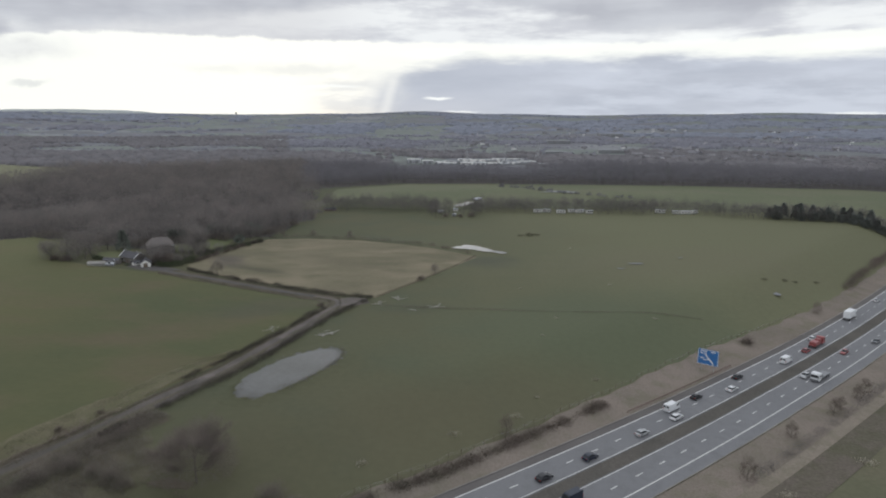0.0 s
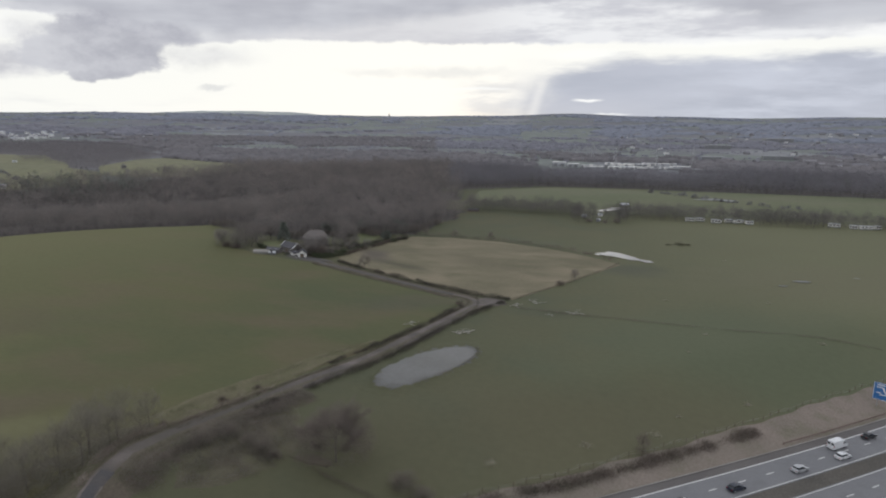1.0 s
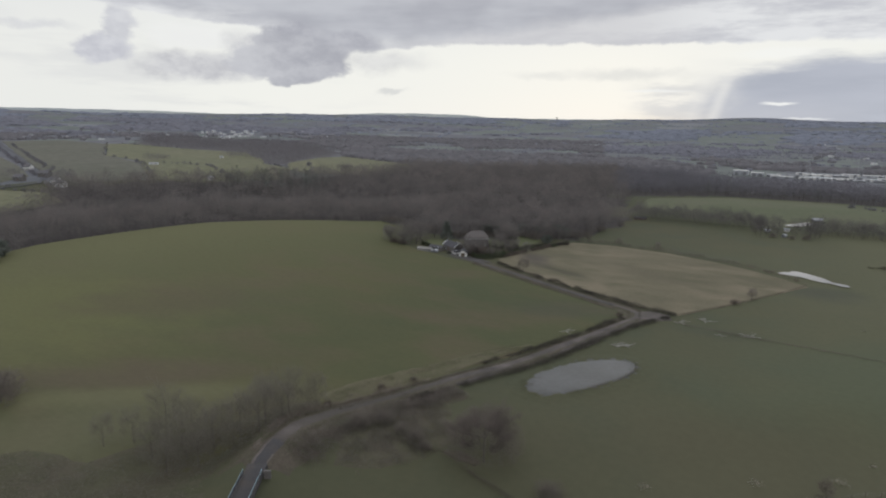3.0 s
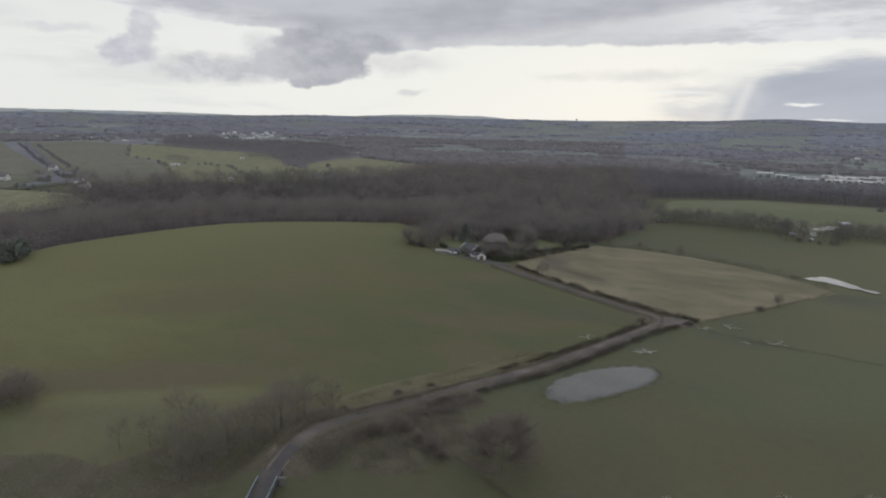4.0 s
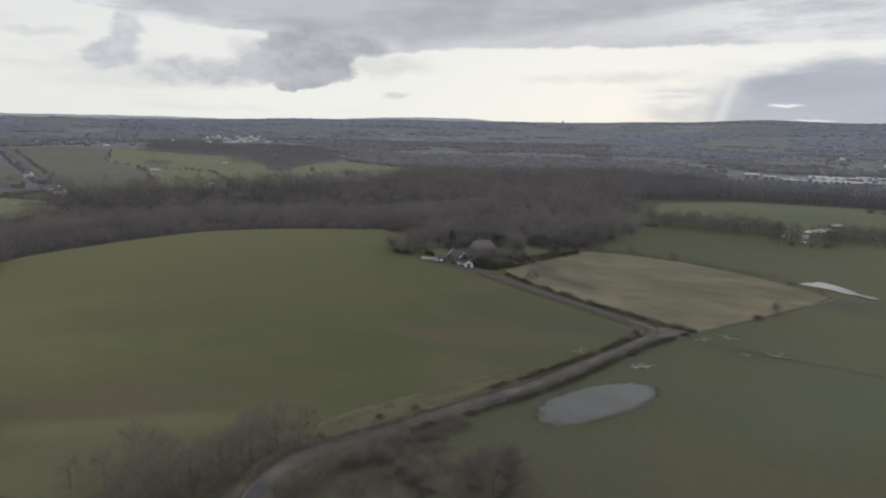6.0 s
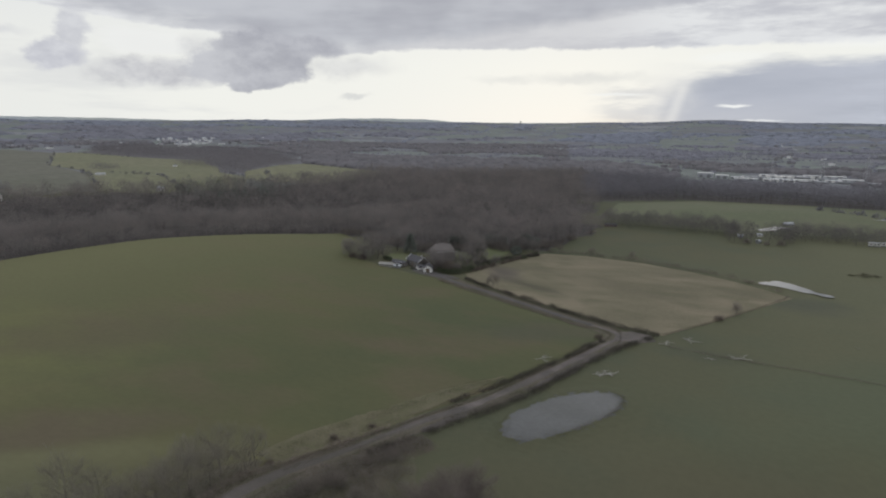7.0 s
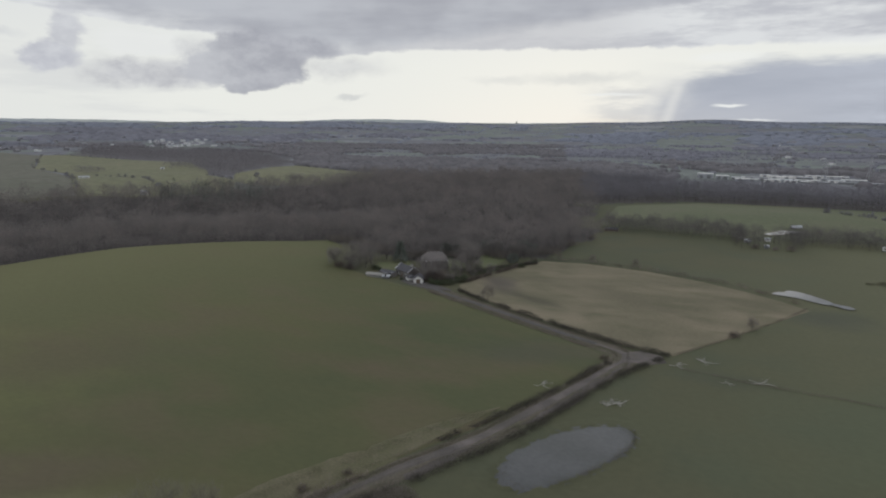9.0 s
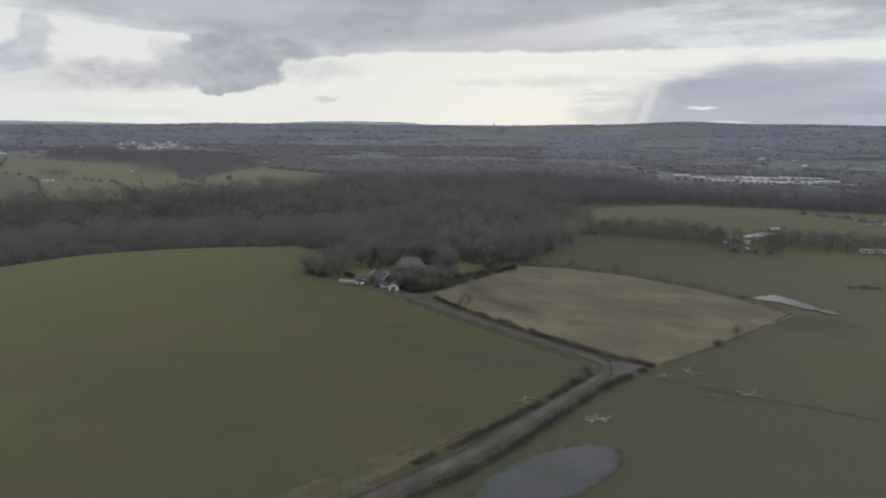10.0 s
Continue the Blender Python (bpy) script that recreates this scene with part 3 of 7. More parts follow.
def terrain(x, y):
    """Height of the ground."""
    x, y = np.asarray(x, float), np.asarray(y, float)
    d = np.hypot(x, y)
    a = np.where(y > 0, np.degrees(np.arctan2(-x, np.maximum(y, 1e-6))), 90.0)
    z = 8 * swell(x, y, -310, 310, 150, 170)
    z = z - 12 * np.exp(-(((d - 570) / 75) ** 2)) * smooth(22, 34, a)
    z = z + 4 * swell(x, y, 20, 615, 190, 55)
    z = z + 12 * smooth(620, 900, d) * smooth(25, 45, a)
    z = z + (86 + 7 * np.sin(a * 0.21 + 1) + 3 * np.sin(a * 0.63)) * smooth(1700, 4700, d) ** 1.5
    z = z + (9 * np.exp(-(((a - 1.8) / 4.2) ** 2)) - 13 * smooth(48, 53, a) - 6 * np.exp(-(((a - 31.5) / 4.5) ** 2))) * smooth(3700, 4700, d)
    crest = np.interp(a, CREST_A, CREST_D)
    z = z - 8 * np.exp(-(((d - crest - 24) / 14) ** 2)) * smooth(31, 36, a)
    s, p = road_st(x, y)
    k = np.where(p < 10, 1 - smooth(5, 48, -p), 1 - smooth(60, 500, p - 26))
    k = k * smooth(-900, -500, s) * (1 - smooth(500, 1500, s))
    z = z + (road_z(s) - z) * k
    off = (x + 88) * 0.92 + (y - 97) * 0.38
    ramp_up = 6.6 * np.exp(-((off / 8.5) ** 2)) * smooth(140, 98, y) * smooth(7, 15, -p) * smooth(-150, -120, x)
    z = z + np.where((y > 60) & (y < 142), ramp_up, 0.0)
    hollow = 1 - smooth(17, 30, np.hypot(x + 46.5, y - 186))
    return z + (0.2 - z) * hollow


# ---- mesh helpers ----
def mesh_np(name, verts, faces, mats, idx=None, smooth_shade=False):
    """A mesh from arrays: verts (n, 3), faces (m, 3 or 4)."""
    verts, faces = np.asarray(verts, np.float32), np.asarray(faces, np.int32)
    me = bpy.data.meshes.new(name)
    me.vertices.add(len(verts))
    me.vertices.foreach_set("co", verts.ravel())
    n, k = faces.shape
    me.loops.add(n * k)
    me.loops.foreach_set("vertex_index", faces.ravel())
    me.polygons.add(n)
    me.polygons.foreach_set("loop_start", np.arange(0, n * k, k, dtype=np.int32))
    me.polygons.foreach_set("loop_total", np.full(n, k, np.int32))
    for m in mats if isinstance(mats, (list, tuple)) else [mats]:
        me.materials.append(m)
    if idx is not None:
        me.polygons.foreach_set("material_index", np.asarray(idx, np.int32))
    me.polygons.foreach_set("use_smooth", np.full(n, smooth_shade))
    me.update(calc_edges=True)
    me.validate()
    return me


def thing(name, label, category, at=(0, 0, 0), turn=0.0, group="", kind=""):
    ob = new(name)
    ob.matrix_basis = pose(*at, 0, 0, turn)
    return tagged(ob, label, category, group, kind)


def part(name, data, mat, parent, label=""):
    """One mesh object under a thing, from a bmesh or a mesh."""
    if isinstance(data, bmesh.types.BMesh):
        me = bpy.data.meshes.new(name)
        data.to_mesh(me)
        data.free()
        me.materials.append(mat)
    else:
        me = data
    ob = new(name, me)
    ob.parent = parent
    return tagged(ob, label)


def box(bm, x0, x1, y0, y1, z0, z1, bevel=0.0):
    r = bmesh.ops.create_cube(bm, size=1.0, matrix=Matrix.Translation(((x0 + x1) / 2, (y0 + y1) / 2, (z0 + z1) / 2)) @ Matrix.Diagonal((x1 - x0, y1 - y0, z1 - z0, 1)))
    if bevel:
        edges = list({e for v in r["verts"] for e in v.link_edges})
        bmesh.ops.bevel(bm, geom=edges, offset=bevel, segments=2, affect="EDGES")
    return bm


def boxed(x0, x1, y0, y1, z0, z1, bevel=0.0):
    return box(bmesh.new(), x0, x1, y0, y1, z0, z1, bevel)


def rod(bm, a, b, r0, r1, sides=6):
    a, b = Vector(a), Vector(b)
    ax = (b - a).normalized()
    u = ax.orthogonal().normalized()
    v = ax.cross(u)
    rings = []
    for c, r in ((a, r0), (b, r1)):
        rings.append([bm.verts.new(c + (u * math.cos(k * math.tau / sides) + v * math.sin(k * math.tau / sides)) * r) for k in range(sides)])
    for k in range(sides):
        bm.faces.new((rings[0][k], rings[0][(k + 1) % sides], rings[1][(k + 1) % sides], rings[1][k]))
    bm.faces.new(rings[1])
    bm.faces.new(rings[0][::-1])
    return bm


def prism(profile, y0, y1, top=1.0, ztop=None):
    """A side profile of (x, z) drawn out across y; above ztop it narrows to top times its width."""
    bm = bmesh.new()
    rows = []
    for y in (y0, y1):
        row = []
        for x, z in profile:
            k = 1.0 if ztop is None or z <= ztop else top
            row.append(bm.verts.new((x, y * k, z)))
        rows.append(row)
    n = len(profile)
    bm.faces.new(rows[0])
    bm.faces.new(rows[1][::-1])
    for i in range(n):
        j = (i + 1) % n
        bm.faces.new((rows[0][j], rows[0][i], rows[1][i], rows[1][j]))
    bmesh.ops.recalc_face_normals(bm, faces=bm.faces)
    return bm


def spline(pts, step):
    """Points every step metres along a smooth line through pts."""
    pts = [np.array(p, float) for p in pts]
    pts = [2 * pts[0] - pts[1]] + pts + [2 * pts[-1] - pts[-2]]
    out = []
    for a, b, c, d in zip(pts, pts[1:], pts[2:], pts[3:]):
        n = max(2, int(np.linalg.norm(c - b) / step))
        for t in np.arange(n) / n:
            out.append(0.5 * (2 * b + (c - a) * t + (2 * a - 5 * b + 4 * c - d) * t * t + (3 * b - a - 3 * c + d) * t ** 3))
    out.append(pts[-2])
    return np.array(out)


def ribbon(line, left, right, lift, cols=5, wobble=0.0, seed=0):
    """A strip along a line on the ground, from left to right metres beside it (left is positive)."""
    rng = np.random.default_rng(seed)
    d = np.gradient(line, axis=0)
    d /= np.linalg.norm(d, axis=1)[:, None]
    nrm = np.stack([-d[:, 1], d[:, 0]], 1)
    n = len(line)
    wl = left + wobble * np.convolve(rng.normal(size=n + 8), np.ones(9) / 3, "valid")
    wr = right + wobble * np.convolve(rng.normal(size=n + 8), np.ones(9) / 3, "valid")
    verts = []
    for j in range(cols):
        k = j / (cols - 1)
        off = wl + (wr - wl) * k
        xy = line + nrm * off[:, None]
        z = terrain(xy[:, 0], xy[:, 1]) + lift
        if wobble:
            z[[0, -1]] -= 0.9
            z -= 0.35 if j in (0, cols - 1) else 0.0
        verts.append(np.c_[xy, z])
    v = np.stack(verts, 1).reshape(-1, 3)
    i, j = np.meshgrid(np.arange(n - 1), np.arange(cols - 1), indexing="ij")
    a = (i * cols + j).ravel()
    return v, np.stack([a, a + cols, a + cols + 1, a + 1], 1)[:, ::-1]


def closed(pts, step):
    """A smooth closed line through pts."""
    n = len(pts)
    both = spline([pts[k % n] for k in range(-2, n + 3)], step)
    a = np.argmin(np.linalg.norm(both[: len(both) // 2] - pts[0], axis=1))
    b = len(both) // 2 + np.argmin(np.linalg.norm(both[len(both) // 2:] - pts[0], axis=1))
    return both[a:b]


def patch(outline, lift, step=3.0, rings=30, wobble=0.0, seed=0, level=False):
    """A sheet on the ground inside a closed outline that can be seen whole from its middle."""
    rng = np.random.default_rng(seed)
    o = np.array(outline, float)
    line = closed(o, step) if level else np.concatenate([a + (b - a) * (np.arange(n := max(2, int(np.linalg.norm(b - a) / step))) / n)[:, None] for a, b in zip(o, np.roll(o, -1, 0))])
    mid = line.mean(0)
    n = len(line)
    if wobble:
        k = np.convolve(np.r_[w := rng.normal(size=n), w[:8]], np.ones(9) / 3, "valid")
        line = line + (line - mid) / np.linalg.norm(line - mid, axis=1)[:, None] * (k * wobble)[:, None]
    r = (np.arange(1, rings + 1) / rings)[:, None, None]
    xy = (mid + (line - mid) * r).reshape(-1, 2)
    xy = np.r_[mid[None], xy]
    z = terrain(xy[:, 0], xy[:, 1]) + lift
    if level:
        z[:] = z[1 + (rings - 1) * n:].mean()
    else:
        skirt = line + (line - mid) / np.linalg.norm(line - mid, axis=1)[:, None] * 0.9
        xy = np.r_[xy, skirt]
        z = np.r_[z, terrain(skirt[:, 0], skirt[:, 1]) - 0.4]
        rings += 1
    i, j = np.meshgrid(np.arange(rings - 1), np.arange(n), indexing="ij")
    a, b = 1 + i * n + j, 1 + i * n + (j + 1) % n
    quads = np.stack([a, a + n, b + n, b], -1).reshape(-1, 4)
    fan = np.stack([np.zeros(n, int), 1 + np.arange(n), 1 + (np.arange(n) + 1) % n, 1 + (np.arange(n) + 1) % n], 1)
    tris = np.concatenate([fan[:, :3], quads[:, :3], quads[:, [0, 2, 3]]])
    return np.c_[xy, z], tris


def set_piece(name, vf, mat, label, category, kind="structure", shade=True):
    return tagged(new(name, mesh_np(name, *vf, mat, smooth_shade=shade)), label, category, kind=kind)


def in_outline(x, y, o):
    o = np.array(o, float)
    inside = np.zeros(np.shape(x), bool)
    for (x0, y0), (x1, y1) in zip(o, np.roll(o, -1, 0)):
        if y0 != y1:
            inside ^= ((y0 > y) != (y1 > y)) & (x < (x1 - x0) * (y - y0) / (y1 - y0) + x0)
    return inside


# ---- ground ----
def near_edge(a):
    return np.interp(a, CREST_A, CREST_D) + 5 * smooth(31, 36, a)


def far_edge(a):
    return np.interp(a, [12, 30, 34, 40, 45, 52, 58.5, 60.5, 63, 95], [980, 960, 815, 755, 735, 740, 735, 660, 600, 590])


def wood_main(x, y):
    d, a = np.hypot(x, y), np.degrees(np.arctan2(-x, y))
    return (y > 0) & (a > 12.2 + 0.9 * np.sin(d * 0.06) + 0.6 * np.sin(d * 0.17)) & (a < 95) & (d > near_edge(a) + 4 * np.sin(a * 1.9)) & (d < far_edge(a))


def wood_back(x, y):
    d, a = np.hypot(x, y), np.degrees(np.arctan2(-x, y))
    return (y > 0) & (a <= 12.7) & (a > -48) & (d > np.interp(a, [-48, -34, -20, -8, 5, 12.7], [790, 775, 722, 700, 705, 640])) & (d < np.interp(a, [-12, -7, 3, 6, 10], [940, 835, 835, 890, 940]))


def axis_steps(lo, fine_lo, fine_hi, hi, fine, grow):
    out = list(np.arange(fine_lo, fine_hi + 1e-6, fine))
    s, v = fine, fine_hi
    while v < hi:
        s *= grow
        v += s
        out.append(min(v, hi))
    s, v = fine, fine_lo
    while v > lo:
        s *= grow
        v -= s
        out.insert(0, max(v, lo))
    return np.array(out)


COPSEFLOOR = material("copse_floor", [(0.150, 0.142, 0.146), (0.134, 0.128, 0.131)], 0.01, 0.05, 0.3, 1.0, 0.0, 0.1, 0.05)
DARKWOOD = [(-1250, 918), (-970, 838), (-832, 832), (-760, 700), (-700, 690), (-612, 648), (-575, 660), (-612, 700), (-665, 822), (-720, 960), (-1000, 1190), (-1190, 1200), (-1629, 1230)]
gx = axis_steps(-4850, -220, 260, 4850, 4.0, 1.045)
gy = axis_steps(-2500, 40, 420, 4850, 4.0, 1.045)
GX, GY = np.meshgrid(gx, gy)
GZ = terrain(GX, GY)
nx, ny = len(gx), len(gy)
ci, cj = np.meshgrid(np.arange(ny - 1), np.arange(nx - 1), indexing="ij")
base = (ci * nx + cj).ravel()
gfaces = np.stack([base, base + 1, base + nx + 1, base + nx], 1)
mx, my = (GX[:-1, :-1] + GX[1:, 1:]).ravel() / 2, (GY[:-1, :-1] + GY[1:, 1:]).ravel() / 2
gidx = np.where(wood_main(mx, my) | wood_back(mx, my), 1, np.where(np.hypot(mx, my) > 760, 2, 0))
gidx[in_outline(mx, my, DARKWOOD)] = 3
ground = new("ground", mesh_np("ground", np.c_[GX.ravel(), GY.ravel(), GZ.ravel()], gfaces, [MEADOW, FLOOR, HAZYFARLAND, COPSEFLOOR], gidx, True))
tagged(ground, "gently rolling winter farmland with dull green meadow", "ground", kind="structure")

# the lane, from the bridge past the pond to the farm
BANK = material("bramble_ground", [(0.112, 0.098, 0.076), (0.100, 0.096, 0.066), (0.124, 0.102, 0.084)], 0.08, 0.25, 1.5, 1.0, 0.4, 0.1, 0.05)
LANE = spline([(-87.4, 97.3), (-90.5, 107), (-93.6, 119), (-93.2, 132), (-86.5, 146), (-78, 164), (-65, 190), (-55.5, 217), (-46.5, 242), (-43.5, 250), (-44.5, 257), (-53, 262), (-68, 268.6), (-97, 282.5), (-125, 295), (-136, 300.5)], 2.5)
PASTURE_EDGE = [(-101, 110), (-99, 132), (-90, 150), (-81, 168), (-68, 194), (-59, 219), (-50, 243), (-50, 253), (-58, 259), (-98, 277.5), (-136, 296), (-168, 303), (-190, 312), (-203, 345)] + [(-math.sin(radians(a)) * (float(np.interp(a, CREST_A, CREST_D)) + 5), math.cos(radians(a)) * (float(np.interp(a, CREST_A, CREST_D)) + 5)) for a in range(33, 98, 3)] + [(-300, -50), (-170, 30), (-118, 70), (-107, 88)]
set_piece("ground_pasture", patch(PASTURE_EDGE, 0.10, 4.0, 60, 0.3, 3), PASTURE, "broad domed pasture of short yellow-green grass", "field")
STRAW_EDGE = [(-29.5, 262.5), (16, 339), (4, 351), (-7, 360), (-26, 371.5), (-52, 381.5), (-84, 385.5), (-107, 381), (-120, 350), (-127, 312), (-121, 304), (-96, 288.5), (-66, 274.5), (-46, 266)]
set_piece("ground_straw_field", patch(STRAW_EDGE, 0.12, 3.0, 40, 0.2, 4), STRAW, "pale straw-coloured rough grass field", "field")
set_piece("ground_lane_verge", ribbon(LANE[4:], 4.4, -4.6, 0.16, 13, 0.4, 5), VERGE, "dead brown grass verges beside the lane", "verge")
set_piece("ground_bridge_bank", ribbon(LANE[:12], 8.0, -9.0, 0.10, 13, 1.2, 13), BANK, "brown rough grass on the banks by the bridge", "verge")
set_piece("ground_lane_bank", ribbon(LANE[7:27], -3.5, -12.5, 0.13, 11, 1.6, 12), BANK, "brown bramble-covered bank beside the lane", "verge")
set_piece("road_lane", ribbon(LANE, 1.65, -1.65, 0.22, 7, 0.5, 6), TRACK, "muddy grey-brown farm lane", "lane")
BEND = int(np.argmin(np.hypot(LANE[:, 0] + 53, LANE[:, 1] - 262)))
FARMLANE = material("damp_farm_lane", [(0.098, 0.092, 0.090), (0.116, 0.106, 0.100), (0.086, 0.082, 0.070)], 0.15, 0.4, 3.0, 0.9, 0.3, 0.03, 0.2)
set_piece("road_farm_lane", ribbon(LANE[BEND:], 1.5, -1.5, 0.29, 7, 0.2, 19), FARMLANE, "damp dark stony lane leading up to the farm", "lane")
set_piece("ground_farmyard", patch([(-141, 299.5), (-131, 298), (-127, 302), (-133, 305), (-140, 306.5), (-148, 311), (-158, 311), (-153, 304)], 0.2, 1.2, 8, 0.4, 21), FARMLANE, "damp stony yard before the farmhouse", "yard")
NEAR = int(np.argmin(np.hypot(LANE[:, 0] + 80, LANE[:, 1] - 160)))
MUD = material("poached_mud", [(0.128, 0.110, 0.103), (0.096, 0.085, 0.078), (0.112, 0.100, 0.084)], 0.12, 0.3, 3.0, 0.9, 0.4, 0.04, 0.2)
set_piece("ground_muddy_edge", ribbon(LANE[NEAR:BEND - 3], -1.4, -3.3, 0.24, 5, 0.9, 23), MUD, "poached muddy edge of the lane beside the scrub", "verge")
for k, off in enumerate((0.95, -0.85)):
    set_piece("trim_wheel_track", ribbon(LANE[:BEND], off + 0.38, off - 0.38, 0.26, 3, 0.06, 15 + k), RUT, "paler wheel track worn along the lane", "wheel track")
set_piece("road_gateway", patch([(-45, 258), (-44, 249), (-36, 251), (-31, 255), (-33, 260), (-40, 262)], 0.25, 1.0, 8, 0.15, 7), TRACK, "trampled muddy gateway at the lane's bend", "gateway")
TARMAC = material("lane_tarmac", [(0.086, 0.083, 0.086), (0.100, 0.094, 0.092), (0.118, 0.103, 0.092)], 0.1, 0.25, 4.0, 0.95, 0.2, 0.02, 0.1)
set_piece("road_tarmac", ribbon(LANE[:6], 1.7, -1.7, 0.26, 7, 0.15, 9), TARMAC, "worn grey tarmac of the lane beside the bridge", "lane")
STRIP = material("uncut_grass", [(0.150, 0.138, 0.090), (0.126, 0.122, 0.074), (0.164, 0.146, 0.104)], 0.10, 0.3, 2.0, 1.0, 0.3, 0.1, 0.05)
set_piece("ground_lane_strip", patch([(-104, 134), (-100.5, 149), (-93.5, 162), (-85, 178), (-77, 191), (-68.5, 202), (-71, 194), (-81.5, 165), (-89.5, 148), (-96.5, 133)], 0.19, 1.0, 8, 0.7, 8), STRIP, "strip of pale uncut grass at the pasture's edge", "verge")

DRAB = material("drab_grass", [(0.142, 0.134, 0.090), (0.120, 0.122, 0.078), (0.152, 0.136, 0.096)], 0.02, 0.06, 0.8, 0.95, 0.15, 0.1, 0.1, grain=0.1)
KNOLL = material("knoll_grass", [(0.152, 0.160, 0.102), (0.135, 0.148, 0.093), (0.160, 0.158, 0.110)], 0.008, 0.02, 0.3, 1.0, 0.0, 0.1, 0.1, grain=0.1)

set_piece("ground_knoll_field", patch([(-104, 520), (-20, 512), (60, 520), (200, 512), (330, 470), (440, 470), (520, 560), (420, 655), (240, 690), (70, 698), (-44, 696), (-108, 625)], 0.25, 6.0, 30, 0.4, 10), KNOLL, "rounded green field behind the tree belt", "field")

# ponds and puddles
POND = closed(np.array([(-59, 173), (-58.5, 181), (-54.5, 189), (-49, 197), (-42, 203), (-36, 204.5), (-33, 200), (-34.5, 191.5), (-39.5, 182), (-44.5, 174.5), (-50.5, 168), (-56, 168)]), 1.0)
POND_Z = 0.36


def shore(x, y):
    """Metres outwards from the pond's outline, negative over the water."""
    d = np.min(np.hypot(x[:, None] - POND[None, :, 0], y[:, None] - POND[None, :, 1]), 1)
    return np.where(in_outline(x, y, POND), -d, d)


rng = np.random.default_rng(18)
pu, pv = np.meshgrid(np.arange(-68, -24, 0.5), np.arange(158, 214, 0.5))
px, py = pu.ravel(), pv.ravel()
sd = shore(px, py)
lumps = 0.055 * np.sin(px * 1.1 + 1.4 * np.sin(py * 0.8)) * np.sin(py * 1.3 + 1.2 * np.sin(px * 0.7)) + 0.035 * np.sin(px * 2.9 + py) * np.sin(py * 2.5) + rng.normal(0, 0.016, len(px))
shallow = smooth(-50, -60, px) * 0.06 + smooth(186, 168, py) * 0.02
bed_z = POND_Z + np.clip(sd * 0.075, -0.4, 0.03) + (lumps * 0.85 + shallow) * smooth(-4.4, -0.6, sd)
fade = smooth(0.6, 5.0, sd + 3 * lumps / 0.05 * 0.3)
bed_z = np.maximum(bed_z, -0.05) * (1 - fade) + (terrain(px, py) + 0.04 - 0.12 * smooth(3.6, 6.4, sd)) * fade
bn = pu.shape[1]
bi = (np.arange(pu.shape[0] - 1)[:, None] * bn + np.arange(bn - 1)[None]).ravel()
quads = np.stack([bi, bi + 1, bi + bn + 1, bi + bn], 1)
quads = quads[sd[quads].min(1) < 6.4]
used, inv = np.unique(quads, return_inverse=True)
set_piece("ground_pond_margin", (np.c_[px, py, bed_z][used], inv.reshape(-1, 4)), MEADOW, "wet trodden grass round and under the pond", "wet ground")
wide = POND + (POND - POND.mean(0)) / np.linalg.norm(POND - POND.mean(0), axis=1)[:, None] * 1.6
wk = np.arange(len(wide))
set_piece("water_pond", (np.r_[np.c_[wide, np.full(len(wide), POND_Z)], [[*POND.mean(0), POND_Z]]], np.stack([wk, (wk + 1) % len(wk), np.full(len(wk), len(wk))], 1)), WATER, "shallow grey flood pond lying in the meadow grass", "pond")
set_piece("water_flood", patch([(3.5, 361), (6, 366.5), (8, 366), (10, 369.5), (13, 370), (19, 365.5), (24.5, 357.5), (27.5, 353), (31, 352), (32, 348.5), (29, 347.5), (26, 350.5), (22, 351), (13.5, 357.5)], 0.35, 0.8, 12, 0.35, 12, True), PUDDLE, "narrow strip of flood water at the field corner", "puddle")
for n, (px, py, a, b) in enumerate([(96.5, 325, 4.0, 1.5), (86, 314.5, 1.8, 0.8), (149, 287, 1.8, 3.2), (16, 358, 2.2, 0.8), (124, 338, 1.5, 0.7)]):
    ring = [(px + a * math.cos(t) * (1 + 0.2 * math.sin(3 * t + n)), py + b * math.sin(t)) for t in np.arange(10) / 10 * math.tau]
    set_piece("water_puddle", patch(ring, 0.3, 0.6, 6, 0.15, 20 + n, True), PUDDLE, "small pale puddle in the wet meadow", "puddle")

set_piece("water_hollow", patch([(86, 604), (96, 613), (108, 613), (122, 604), (118, 597), (108, 600), (97, 601)], 0.5, 1.0, 8, 0.5, 33, True), PUDDLE, "pale flood water lying on the green field", "puddle")
set_piece("water_wet_corner", patch([(6, 527), (12, 539), (21, 552), (31, 558), (34, 551), (25, 541), (19, 531), (12, 525)], 0.5, 1.0, 8, 0.7, 34, True), PUDDLE, "pale flood water behind the tree belt", "puddle")

# ---- motorway ----
def lanes_strip(p0, p1, lift, s0=-170, s1=520, step=4.0, cols=3):
    s = np.arange(s0, s1 + 1e-6, step)
    q = np.linspace(p0, p1, cols)
    SS, QQ = np.meshgrid(s, q, indexing="ij")
    x, y = road_xy(SS, QQ)
    v = np.stack([x, y, road_z(SS) + lift], -1).reshape(-1, 3)
    i, j = np.meshgrid(np.arange(len(s) - 1), np.arange(cols - 1), indexing="ij")
    a = (i * cols + j).ravel()
    return v, np.stack([a, a + cols, a + cols + 1, a + 1], 1)[:, ::-1]


KERB = material("pale_kerb", [(0.33, 0.32, 0.30), (0.20, 0.185, 0.165), (0.24, 0.22, 0.19)], 0.05, 0.2, 3.0, 0.9, 0.2, 0.01, 0.2)


